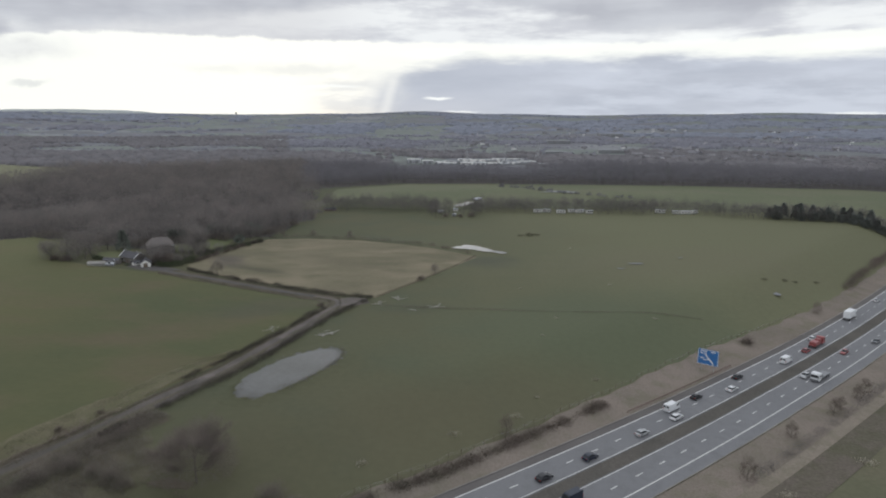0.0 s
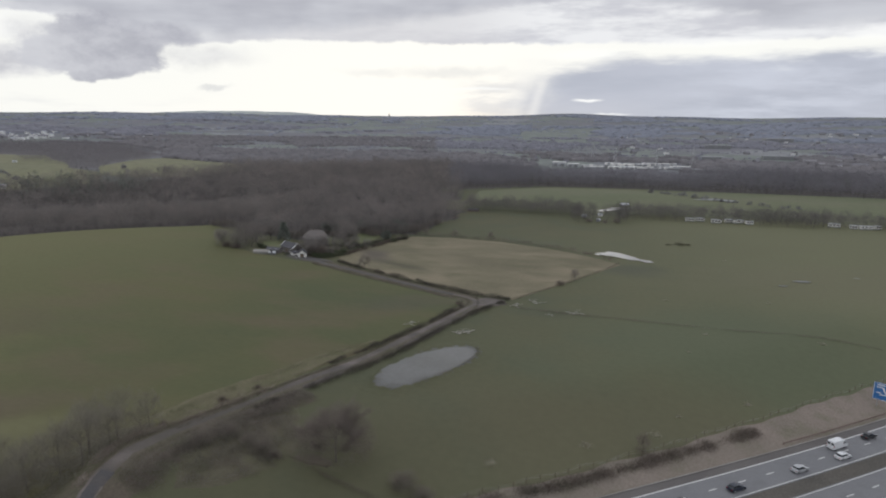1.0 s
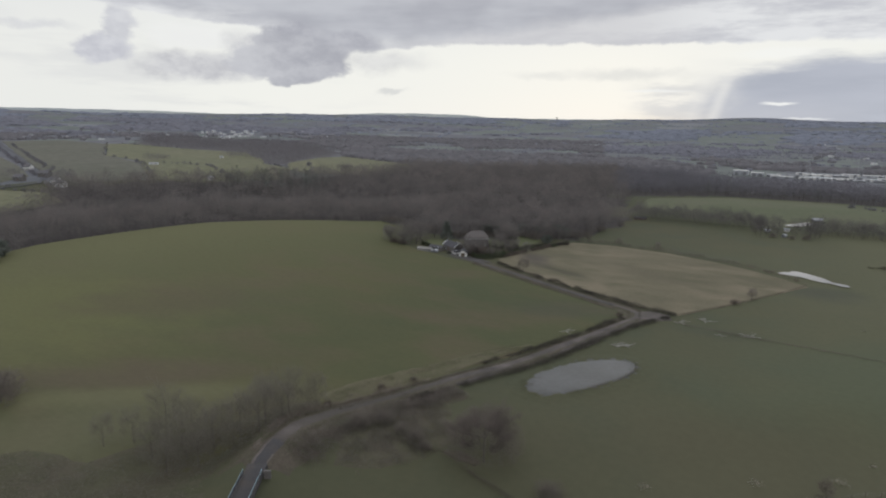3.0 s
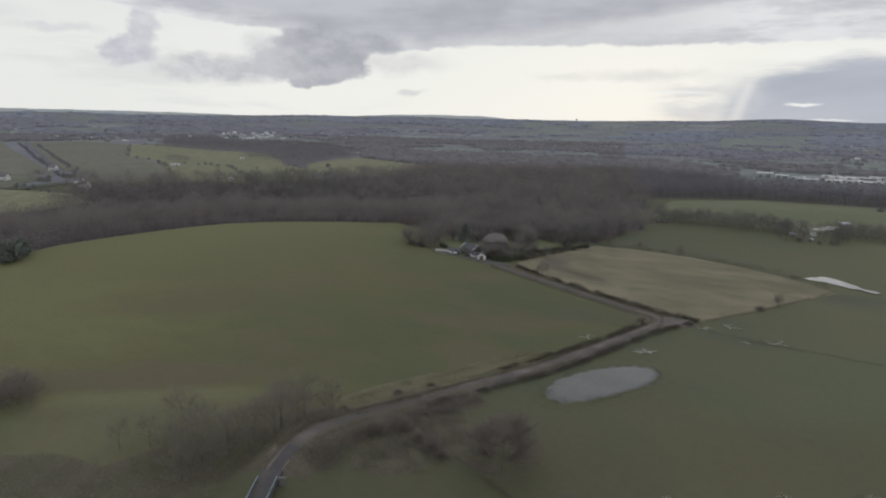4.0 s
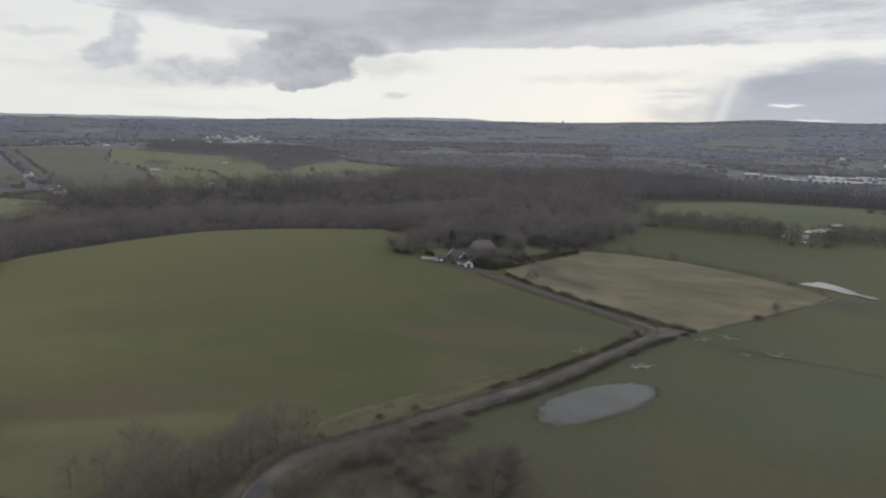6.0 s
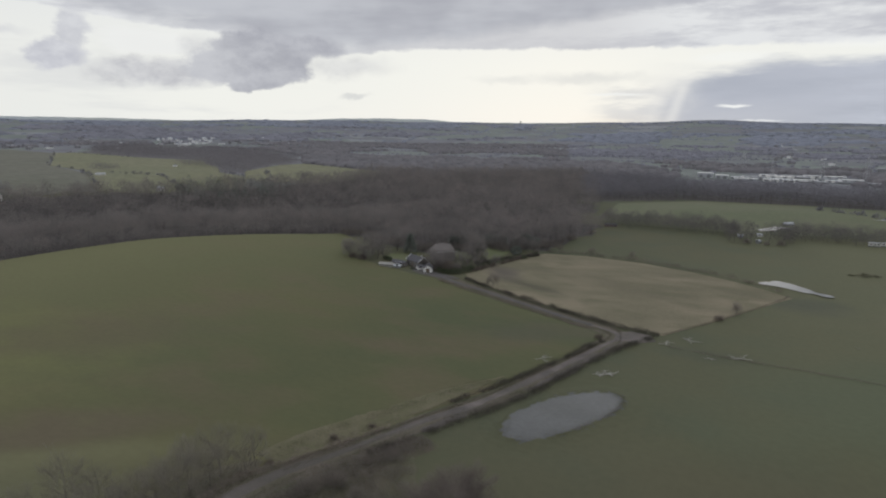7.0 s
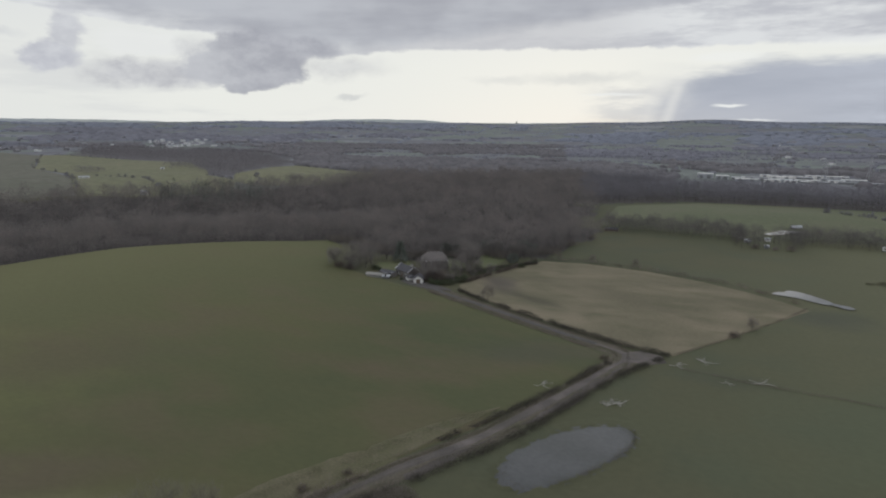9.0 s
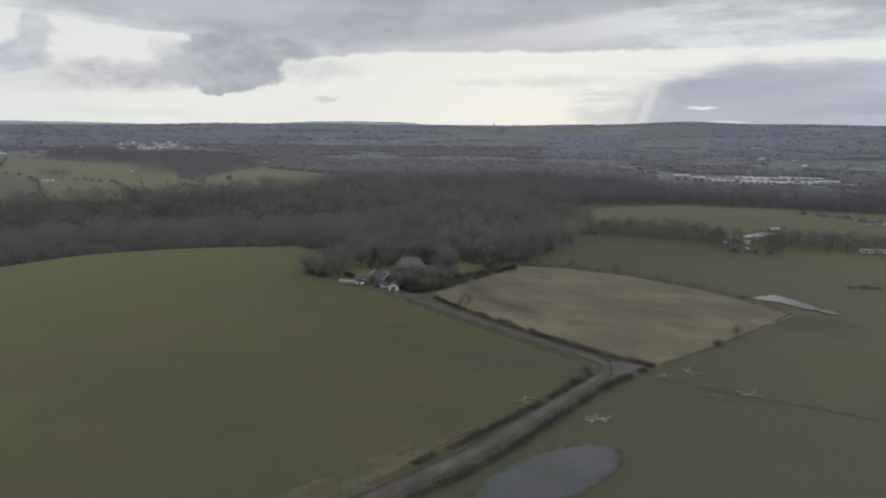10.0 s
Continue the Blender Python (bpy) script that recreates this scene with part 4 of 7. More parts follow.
def bank_edge(s):
    """Where the bank of dead grass gives way to the meadow."""
    return np.interp(s, [-200, -60, 0, 28, 48, 72, 99, 133, 172, 220, 400], [-12, -12, -12.4, -13, -14, -14.8, -16, -16, -14, -12.8, -12.8])


s_b = np.arange(-165, 400, 3.0)
k_b = np.linspace(0, 1, 8)
SB, KB = np.meshgrid(s_b, k_b, indexing="ij")
xb, yb = road_xy(SB, -3.05 + (bank_edge(SB) + 3.05 + 0.7 * np.sin(SB * 0.31) * np.sin(SB * 0.13)) * KB)
fb = (np.arange(len(s_b) - 1)[:, None] * 8 + np.arange(7)[None]).ravel()
set_piece("ground_embankment", (np.stack([xb, yb, terrain(xb, yb) + 0.14], -1).reshape(-1, 3), np.stack([fb, fb + 1, fb + 9, fb + 8], 1)[:, ::-1]), DEAD, "bank of dead brown grass beside the motorway", "verge")
set_piece("ground_far_field", lanes_strip(37, 150, 0.10, -80, 420, 5.0, 12), DRAB, "dull olive field beyond the motorway", "field")
set_piece("ground_far_verge", lanes_strip(24.2, 36, 0.14, -80, 420, 4.0, 4), DEAD, "strip of dead grass and bare earth beside the motorway", "verge")
TAN = material("trodden_grass", [(0.262, 0.224, 0.186), (0.205, 0.180, 0.145), (0.165, 0.152, 0.112)], 0.06, 0.2, 2.0, 1.0, 0.3, 0.1, 0.05)
set_piece("ground_field_track", lanes_strip(34.4, 37.6, 0.19, -80, 420, 4.0, 3), TAN, "pale trodden strip along the field's edge", "track")
set_piece("ground_field_margin", lanes_strip(37.4, 46.0, 0.16, -80, 420, 4.0, 3), VERGE, "rough brown margin of the field", "verge")
set_piece("ground_reservation", lanes_strip(8.2, 12.5, 0.16), RESERVE, "dark grass strip between the two carriageways", "verge")
for nm, p0, p1 in (("road_carriageway_1", -0.35, 8.3), ("road_carriageway_2", 12.4, 20.9)):
    set_piece(nm, lanes_strip(p0, p1, 0.20), ASPHALT, "worn grey two-lane motorway carriageway", "motorway")
set_piece("road_shoulder_1", lanes_strip(-3.1, -0.3, 0.18), SHOULDER, "dark brown-grey hard shoulder", "hard shoulder")
set_piece("road_shoulder_2", lanes_strip(20.8, 23.9, 0.18), ASPHALT, "grey asphalt hard shoulder", "hard shoulder")
for p in (-0.1, 20.6):
    set_piece("trim_edge_line", lanes_strip(p - 0.16, p + 0.16, 0.235, cols=2), PAINT, "solid white edge line on the motorway", "road marking")
for p in (7.85, 12.85):
    set_piece("trim_inner_line", lanes_strip(p - 0.11, p + 0.11, 0.235, cols=2), PAINT, "thin worn white line beside the central strip", "road marking")
for p in (-3.0, 24.0):
    v, q = lanes_strip(p - 0.16, p + 0.16, 0.30, cols=2)
    set_piece("trim_kerb", (v, q), KERB, "pale concrete kerb along the hard shoulder", "kerb")


def dashes(p, name):
    """Lane marks, each a part of its own."""
    holder = thing(name, "broken white lane line of separate painted dashes", "road marking", kind="structure")
    me = mesh_np("dash", *(lambda w, l: (np.array([(-l, -w, 0), (l, -w, 0), (l, w, 0), (-l, w, 0), (-l, -w, 0.012), (l, -w, 0.012), (l, w, 0.012), (-l, w, 0.012)]), np.array([(4, 5, 6, 7), (0, 1, 5, 4), (1, 2, 6, 5), (2, 3, 7, 6), (3, 0, 4, 7)])))(0.13, 1.2), PAINT)
    for k in range(-14, 44):
        s = k * 9.0 + 2.0
        x, y = road_xy(s, p)
        x2, y2 = road_xy(s + 1, p)
        ob = new("dash", me)
        ob.parent = holder
        ob.matrix_basis = pose(float(x), float(y), float(road_z(s)) + 0.215, 0, math.degrees(0.022), math.degrees(math.atan2(y2 - y, x2 - x)))


dashes(3.75, "trim_lane_line_1")
dashes(16.75, "trim_lane_line_2")


# ---- trees ----
def sliver_cloud(rng, pts, dirs, length, width):
    """Thin twigs: a triangle from each point along its direction."""
    n = len(pts)
    d = dirs + rng.normal(0, 0.45, (n, 3))
    d /= np.linalg.norm(d, axis=1)[:, None]
    side = np.cross(d, rng.normal(size=(n, 3)))
    side /= np.linalg.norm(side, axis=1)[:, None]
    ln = length * rng.uniform(0.6, 1.3, (n, 1))
    w = width * rng.uniform(0.6, 1.4, (n, 1)) / 2
    v = np.stack([pts - side * w, pts + side * w, pts + d * ln], 1).reshape(-1, 3)
    return v, np.arange(3 * n).reshape(-1, 3)


def tapered(a, b, r0, r1, sides=4):
    a, b = np.array(a, float), np.array(b, float)
    ax = (b - a) / (np.linalg.norm(b - a) + 1e-9)
    u = np.cross(ax, (0.3, 0.9, 0.1))
    u /= np.linalg.norm(u)
    w = np.cross(ax, u)
    ang = np.arange(sides) / sides * math.tau
    ring = np.cos(ang)[:, None] * u + np.sin(ang)[:, None] * w
    v = np.concatenate([a + ring * r0, b + ring * r1])
    k = np.arange(sides)
    q = np.stack([k, (k + 1) % sides, sides + (k + 1) % sides, sides + k], 1)
    return v, np.concatenate([q[:, :3], q[:, [0, 2, 3]]])


def join(parts):
    vs, fs, n = [], [], 0
    for v, f in parts:
        vs.append(v), fs.append(f + n)
        n += len(v)
    return np.concatenate(vs), np.concatenate(fs)


def bare_tree(seed, h, spread, twigs, width, limbs=9, sides=4, droop=0.0, low=0.22, girth=0.02):
    """A leafless tree h metres high: (limbs, twigs), each verts and triangles."""
    rng = np.random.default_rng(seed)
    wood, tips, dirs = [], [], []
    top = np.array([rng.normal(0, 0.04) * h, rng.normal(0, 0.04) * h, h * 0.62])
    r = h * girth
    wood.append(tapered((0, 0, -0.6), top * 0.5, r * 1.3, r * 0.8, sides))
    wood.append(tapered(top * 0.5, top, r * 0.8, r * 0.35, sides))
    for k in range(limbs):
        f = low + (0.95 - low) * rng.random()
        a = rng.uniform(0, math.tau) + k * 2.4
        start = top * f
        reach = spread * (0.55 + 0.5 * rng.random()) * math.sin(min(1.0, 0.35 + 0.9 * (1 - abs(f - 0.55))) * math.pi / 2)
        end = start + np.array([math.cos(a) * reach, math.sin(a) * reach, h * (0.16 + 0.24 * rng.random())])
        end[2] = min(end[2], h * (0.97 - 0.25 * (reach / spread) ** 2))
        mid = (start + end) / 2 + np.array([0, 0, -0.03 * h]) + rng.normal(0, 0.02 * h, 3)
        wood.append(tapered(start, mid, r * 0.5, r * 0.3, max(3, sides - 1)))
        wood.append(tapered(mid, end, r * 0.3, r * 0.1, 3))
        for j in range(4):
            b = start + (end - start) * (0.35 + 0.17 * j)
            e2 = b + np.array([math.cos(a + rng.normal(0, 0.9)), math.sin(a + rng.normal(0, 0.9)), rng.uniform(0.1, 1.0)]) * h * rng.uniform(0.09, 0.2)
            wood.append(tapered(b, e2, r * 0.16, r * 0.06, 3))
            tips.append((b, e2))
        tips.append((mid, end))
    seg = np.array(tips)
    half = twigs // 3
    pick = rng.integers(0, len(seg), half)
    t = rng.uniform(0.2, 1.15, (half, 1))
    pts = seg[pick, 0] + (seg[pick, 1] - seg[pick, 0]) * t + rng.normal(0, 0.028 * h, (half, 3))
    dome = rng.normal(size=(twigs - half, 3))
    dome /= np.linalg.norm(dome, axis=1)[:, None]
    dome[:, 2] = np.where(dome[:, 2] < -0.35, -dome[:, 2], dome[:, 2])
    lump = 1 + 0.16 * np.sin(dome[:, :1] * 4.3 + seed) * np.sin(dome[:, 1:2] * 5.1 + seed * 0.7)
    c = 0.26 + 0.45 * low
    dome = dome * rng.uniform(0.25, 1, (len(dome), 1)) ** 0.45 * lump * np.array([spread, spread, h * (0.96 - c)]) + np.array([top[0] * 0.6, top[1] * 0.6, h * c])
    pts = np.r_[pts, dome]
    pts[:, 2] = np.maximum(pts[:, 2], 0.10 * h)
    out = pts - np.array([0, 0, h * 0.3])
    out /= np.linalg.norm(out, axis=1)[:, None] + 1e-6
    out[:, 2] += 0.25 - droop
    return join(wood), sliver_cloud(rng, pts, out, h * 0.11, width)


def wood_tree(seed, h, r, n, w):
    """A rounded, tangled leafless crown on a slim trunk, for trees standing close together."""
    rng = np.random.default_rng(seed)
    v = rng.normal(size=(n, 3))
    v /= np.linalg.norm(v, axis=1)[:, None]
    v[:, 2] = np.where(v[:, 2] < -0.5, -v[:, 2], v[:, 2])
    lump = 1 + 0.2 * np.sin(v[:, :1] * 4.1 + seed) * np.sin(v[:, 1:2] * 4.7 + seed * 1.3)
    pts = v * rng.uniform(0.3, 1, (n, 1)) ** 0.5 * lump * np.array([r, r, h * 0.52]) + np.array([0, 0, h * 0.46])
    out = v * 0.6 + rng.normal(0, 0.55, (n, 3))
    lean = rng.normal(0, 0.05 * h, 2)
    return tapered((0, 0, -0.6), (lean[0], lean[1], h * 0.55), h * 0.014, h * 0.006, 3), sliver_cloud(rng, pts, out, h * 0.12, w)


def conifer_parts(seed, h, r, n):
    rng = np.random.default_rng(seed)
    f = rng.random(n) ** 0.8
    z = h * (0.08 + 0.92 * f)
    rad = r * (1 - f) ** 0.85 * np.sqrt(rng.uniform(0.3, 1, n))
    a = rng.uniform(0, math.tau, n)
    pts = np.stack([np.cos(a) * rad, np.sin(a) * rad, z], 1)
    out = np.stack([np.cos(a), np.sin(a), np.full(n, 0.1)], 1)
    return tapered((0, 0, -0.5), (0, 0, h * 0.95), h * 0.02, h * 0.004, 6), sliver_cloud(rng, pts, out, r * 0.42, r * 0.16)


def round_evergreen(seed, h, r, n):
    rng = np.random.default_rng(seed)
    v = rng.normal(size=(n, 3))
    v /= np.linalg.norm(v, axis=1)[:, None]
    lump = 1 + 0.22 * np.sin(v[:, :1] * 5 + seed) * np.sin(v[:, 2:] * 6 + 1)
    pts = v * rng.uniform(0.4, 1, (n, 1)) ** 0.5 * lump * np.array([r, r, h * 0.46]) + np.array([0, 0, h * 0.54])
    return tapered((0, 0, -0.5), (0, 0, h * 0.7), h * 0.025, h * 0.008, 6), sliver_cloud(rng, pts, v + np.array([0, 0, 0.2]), r * 0.4, r * 0.14)


def bush_parts(seed, h, r, n, width):
    rng = np.random.default_rng(seed)
    stems = [tapered((0, 0, -0.2), (math.cos(a) * r * 0.6, math.sin(a) * r * 0.6, h * 0.7), 0.05, 0.02, 3) for a in rng.uniform(0, math.tau, 7)]
    v = rng.normal(size=(n, 3))
    v /= np.linalg.norm(v, axis=1)[:, None]
    v[:, 2] = np.abs(v[:, 2])
    k = rng.uniform(0.35, 1, (n, 1)) * (1 + 0.25 * np.sin(v[:, :1] * 5 + seed))
    pts = v * k * np.array([r, r, h * 0.8]) + np.array([0, 0, 0.1 * h])
    return join(stems), sliver_cloud(rng, pts, v + np.array([0, 0, 0.3]), min(h, r) * 0.32, width)


def make_tree(name, parts_vf, mats, label, category, group=""):
    t = thing(name, label, category, group=group)
    part("trunk", mesh_np("trunk", *parts_vf[0], mats[0]), None, t)
    part("crown", mesh_np("crown", *parts_vf[1], mats[1]), None, t)
    return t


def plant(ob, spots, seed=0, lo=0.85, hi=1.15):
    """Set the first plant down on the first spot and copies on the others."""
    rng = np.random.default_rng(seed)
    for k, sp in enumerate(spots):
        x, y = sp[0], sp[1]
        sc = sp[2] if len(sp) > 2 else rng.uniform(lo, hi)
        m = pose(x, y, float(terrain(x, y)), 0, 0, rng.uniform(0, 360))
        if k == 0:
            ob.matrix_basis = m
            ob.scale = (sc, sc, sc)
        else:
            c = copy_thing(ob, m)
            c.scale = (sc, sc, sc)


def thin_out(pts, share, seed):
    return pts[np.random.default_rng(seed).random(len(pts)) < share]


def stand(name, kinds, xy, seed, label, category, mats, lo=0.8, hi=1.2, sink=0.0, shade=False):
    """A wood as one piece: many trees of a few kinds, turned and sized at random."""
    rng = np.random.default_rng(seed)
    which = rng.integers(0, len(kinds), len(xy))
    wood, twig = [], []
    for k, (w, c) in enumerate(kinds):
        p = xy[which == k]
        if not len(p):
            continue
        a, sc = rng.uniform(0, math.tau, len(p)), rng.uniform(lo, hi, len(p))
        z = terrain(p[:, 0], p[:, 1]) - sink
        for src, dst in ((w, wood), (c, twig)):
            v, f = src
            x = v[None, :, 0] * np.cos(a)[:, None] - v[None, :, 1] * np.sin(a)[:, None]
            y = v[None, :, 0] * np.sin(a)[:, None] + v[None, :, 1] * np.cos(a)[:, None]
            vv = np.stack([x * sc[:, None] + p[:, :1], y * sc[:, None] + p[:, 1:], v[None, :, 2] * sc[:, None] + z[:, None]], -1)
            ff = f[None] + (np.arange(len(p)) * len(v))[:, None, None]
            dst.append((vv.reshape(-1, 3), ff.reshape(-1, 3)))
    holder = thing(name, label, category, kind="stuff")
    for nm, lst, mt in (("trunks", wood, mats[0]), ("crowns", twig, mats[1])):
        if lst and mt:
            tagged(part(nm, mesh_np(nm, *join(lst), mt, smooth_shade=shade), None, holder), kind="stuff")
    return holder


def scatter(x0, x1, y0, y1, step, rule, seed):
    rng = np.random.default_rng(seed)
    X, Y = np.meshgrid(np.arange(x0, x1, step), np.arange(y0, y1, step))
    p = np.stack([X.ravel(), Y.ravel()], 1) + rng.uniform(-0.48, 0.48, (X.size, 2)) * step
    return p[rule(p[:, 0], p[:, 1])]


WOOD_KINDS = [wood_tree(100 + k, 10.5 + 1.5 * (k % 3), 4.8 + 0.35 * k, 255, 0.15) for k in range(6)]
BACK_KINDS = [wood_tree(120 + k, 12.0 + k, 6.0, 122, 0.30) for k in range(4)]
spots = scatter(-680, -80, -60, 960, 7.0, wood_main, 1)
dd = np.hypot(spots[:, 0], spots[:, 1]) - near_edge(np.degrees(np.arctan2(-spots[:, 0], spots[:, 1])))
stand("wood_edge", WOOD_KINDS, spots[dd < 110], 2, "dense leafless winter wood of grey-brown trees", "woodland", (BARK, TWIG), 0.65, 1.3)
UNDER = [bush_parts(130 + k, 4.5, 3.4, 150, 0.12) for k in range(4)]
stand("wood_edge_scrub", UNDER, scatter(-300, -80, 60, 500, 3.4, lambda x, y: wood_main(x, y) & (np.degrees(np.arctan2(-x, y)) < 33) & (np.hypot(x, y) < near_edge(np.degrees(np.arctan2(-x, y))) + 14), 135), 136, "leafless scrub under the wood's edge", "scrub", (BARK, SCRUBTWIG), 0.6, 1.3)
deep = spots[dd >= 110]
stand("wood_deep", BACK_KINDS, deep[np.random.default_rng(3).random(len(deep)) < 0.7], 4, "dense leafless winter wood behind its edge", "woodland", (BARK, TWIG), 0.7, 1.3)
spots = scatter(-230, 720, 560, 940, 8.5, wood_back, 5)
stand("wood_behind_fields", BACK_KINDS, spots, 6, "long dark leafless wood behind the green field", "woodland", (BARK, HAZYFARWOOD), 0.7, 1.3)
green = spots[np.random.default_rng(9).random(len(spots)) < 0.02]
stand("pines_in_wood", [conifer_parts(7, 15, 4, 60)], np.r_[green, scatter(-520, -380, 470, 560, 11, lambda x, y: wood_main(x, y) & (np.hypot((x + 462) / 1.3, y - 505) < 46), 8)], 8, "scattered dark evergreen trees in the wood", "trees", (BARK, EVERGREEN))


# the belt of trees between meadow and fields
def belt_y(x):
    return np.interp(x, [-95, 0, 90, 190, 215, 275, 330], [500, 496, 492, 488, 470, 452, 425])


def belt(x, y):
    gap = (np.abs(x - 6) < 13) & (y < 520)
    return (y > belt_y(x)) & (y < belt_y(x) + np.interp(x, [-95, -20, 0, 30, 330], [34, 32, 14, 30, 26])) & ~gap


BELT_KINDS = [wood_tree(140 + k, 7.5 + k, 3.6, 240, 0.12) for k in range(4)]
spots = np.r_[scatter(-98, 330, 420, 545, 4.6, belt, 11), thin_out(scatter(-12, 26, 474, 516, 4.2, lambda x, y: np.minimum.reduce([np.hypot(x - a, y - b) for a, b in ((-5, 496), (7, 505), (-6.5, 478), (5.5, 478), (13.5, 477))]) > 3.4, 15), 0.6, 16)]
keep = ~(((spots[:, 0] > 66) & (spots[:, 0] < 118)) | ((spots[:, 0] > 160) & (spots[:, 0] < 200))) | (spots[:, 1] > belt_y(spots[:, 0]) + 10)
stand("tree_belt", BELT_KINDS, np.r_[spots[keep], thin_out(scatter(66, 200, 478, 500, 5.0, lambda x, y: (y > belt_y(x) - 3) & (y < belt_y(x) + 4), 13), 0.85, 14)], 12, "belt of leafless trees and scrub along the field edge", "tree belt", (BARK, BELTTWIG), 0.75, 1.2)
BELTGREEN = material("belt_needles", [(0.150, 0.162, 0.152), (0.176, 0.188, 0.172)], 0.1, 0.5, 2.0, 0.9, 0.0, 0.1, 0.1, island=True, rand=0.3)
ever = make_tree("evergreen_tree", round_evergreen(21, 8.5, 4.4, 1100), (BARK, BELTGREEN), "dark evergreen tree in the field-edge row", "tree", "dark trees along the field edge")
plant(ever, [(x + 2 * math.sin(x), float(belt_y(x)) + 4 + 2 * math.cos(x * 3)) for x in (243, 257, 264, 272, 279, 286, 294, 302, 309, 317)], 22, 0.55, 0.95)
belt_pine = make_tree("pine_tree", conifer_parts(23, 10.5, 3.4, 900), (BARK, BELTGREEN), "dull green pine in the field-edge row", "tree", "pines along the field edge")
plant(belt_pine, [(x + 3 * math.sin(x * 2), float(belt_y(x)) + 5 + 5 * abs(math.sin(x * 1.3))) for x in range(236, 326, 4)], 24, 0.6, 1.15)

# lone trees
crestgreen = make_tree("crest_evergreen", round_evergreen(25, 9.5, 6.0, 700), (BARK, EVERGREEN), "dark evergreen tree at the edge of the pasture", "tree", "evergreens at the crest")
plant(crestgreen, [(-331, 167, 1.0), (-340, 176, 0.9)], 26)
big = make_tree("bare_tree", bare_tree(31, 12.6, 7.9, 21000, 0.034, 11, 5, girth=0.015), (TWIGBARK, BIGTWIG), "broad round-headed leafless tree standing in the meadow", "tree")
plant(big, [(-52.5, 131.2, 1.0)], 31)
sap = make_tree("lane_tree", bare_tree(33, 10.2, 3.2, 2200, 0.030, 9, 4, low=0.08, girth=0.009), (TWIGBARK, NEARTWIG), "slender leafless tree beside the lane", "tree", "trees along the lane")
plant(sap, [(-98, 126), (-100, 121), (-99.5, 130.5), (-103, 124), (-97.5, 116), (-101, 114), (-105, 118), (-98, 109), (-103, 108), (-107, 111), (-100, 103), (-106, 103), (-110, 106), (-113, 112), (-104, 97), (-109, 98), (-114, 101), (-118, 107), (-108, 92), (-115, 94), (-119, 99), (-122, 103), (-124, 96), (-129, 92)], 34, 0.75, 1.3)
scrubtree = make_tree("thorn_tree", bush_parts(35, 4.5, 3.0, 1800, 0.05), (TWIGBARK, SCRUBTWIG), "tangled leafless thorn bush", "bush", "thorn bushes round the meadow")
plant(scrubtree, [(-36, 128, 1.0), (-31, 126, 0.8), (-69.5, 129.5, 0.8), (-74, 131, 0.7), (-66, 128, 0.6), (-80, 133, 0.9), (-84, 128, 1.0), (-172, 92, 1.9), (-178, 86, 1.7), (-180, 96, 1.6), (-1, 473.5, 0.8), (10, 472, 0.7), (18, 474, 0.9)], 36)
rushes = make_tree("rush_clump", bush_parts(36, 1.7, 3.2, 800, 0.07), (BARK, TUFT), "low olive clump of rushes in the meadow", "rushes", "rush clumps in the meadow")
plant(rushes, [(51.9, 401, 1.1), (57, 402, 0.7), (46, 400, 0.6), (150, 301, 0.45), (162, 305, 0.55), (168, 306.5, 0.5), (182, 313, 0.5)], 36)
hawthorn = make_tree("roadside_tree", bare_tree(37, 5.8, 1.7, 1700, 0.034, 9, 4, low=0.0, girth=0.012), (TWIGBARK, HEDGE), "small dark leafless tree on the motorway bank", "tree", "small trees on the motorway banks")
plant(hawthorn, [(15.2, 159, 1.0), (160.5, 274, 1.0), (68, 141.5, 1.1), (89, 162, 0.9), (108, 175.5, 1.0), (112, 179, 0.8), (126, 190, 1.0), (122, 187, 0.8)], 38)
dome = make_tree("gorse_bush", bush_parts(39, 3.4, 2.6, 1100, 0.07), (BARK, HEDGE), "dense dark bush on the motorway bank", "bush")
plant(dome, [(110.4, 231.9, 1.0)], 40)
slim = make_tree("hedgerow_tree", bare_tree(41, 7.5, 2.6, 1900, 0.04, 9, 4), (BARK, SCRUBTWIG), "slim leafless tree at the straw field's edge", "tree", "hedgerow trees")
plant(slim, [(-106, 293, 1.05), (-6, 300.6, 0.8), (-60, 392, 0.6), (-82, 389, 0.7), (-100, 386, 0.9)], 42)
clump = make_tree("hedge_bush", bush_parts(43, 2.2, 1.7, 700, 0.06), (BARK, HEDGE), "round dark bush at the field's edge", "bush", "bushes at field edges")
plant(clump, [(-12, 290.5, 1.2), (-49.5, 249, 1.0), (-98, 133, 0.7), (-92, 149, 0.8), (-87, 158, 0.7)], 44)
def fallen_branch(seed, ln):
    """Bleached limbs lying on the ground."""
    rng = np.random.default_rng(seed)
    main = []
    for k in range(5):
        a = rng.uniform(0, math.tau)
        at = np.array([rng.normal(0, 0.8), rng.normal(0, 0.8), 0.15])
        for j in range(4):
            to = at + np.array([math.cos(a), math.sin(a), 0.06]) * ln / 4
            main.append(tapered(at, to, 0.09 - 0.018 * j, 0.075 - 0.018 * j, 5))
            for _ in range(2):
                b = a + rng.choice((-1, 1)) * rng.uniform(0.4, 1.3)
                end = at + np.array([math.cos(b), math.sin(b), rng.uniform(0.05, 0.3)]) * ln * rng.uniform(0.2, 0.45)
                main.append(tapered(at, end, 0.045, 0.015, 4))
            at, a = to, a + rng.normal(0, 0.35)
    return join(main)


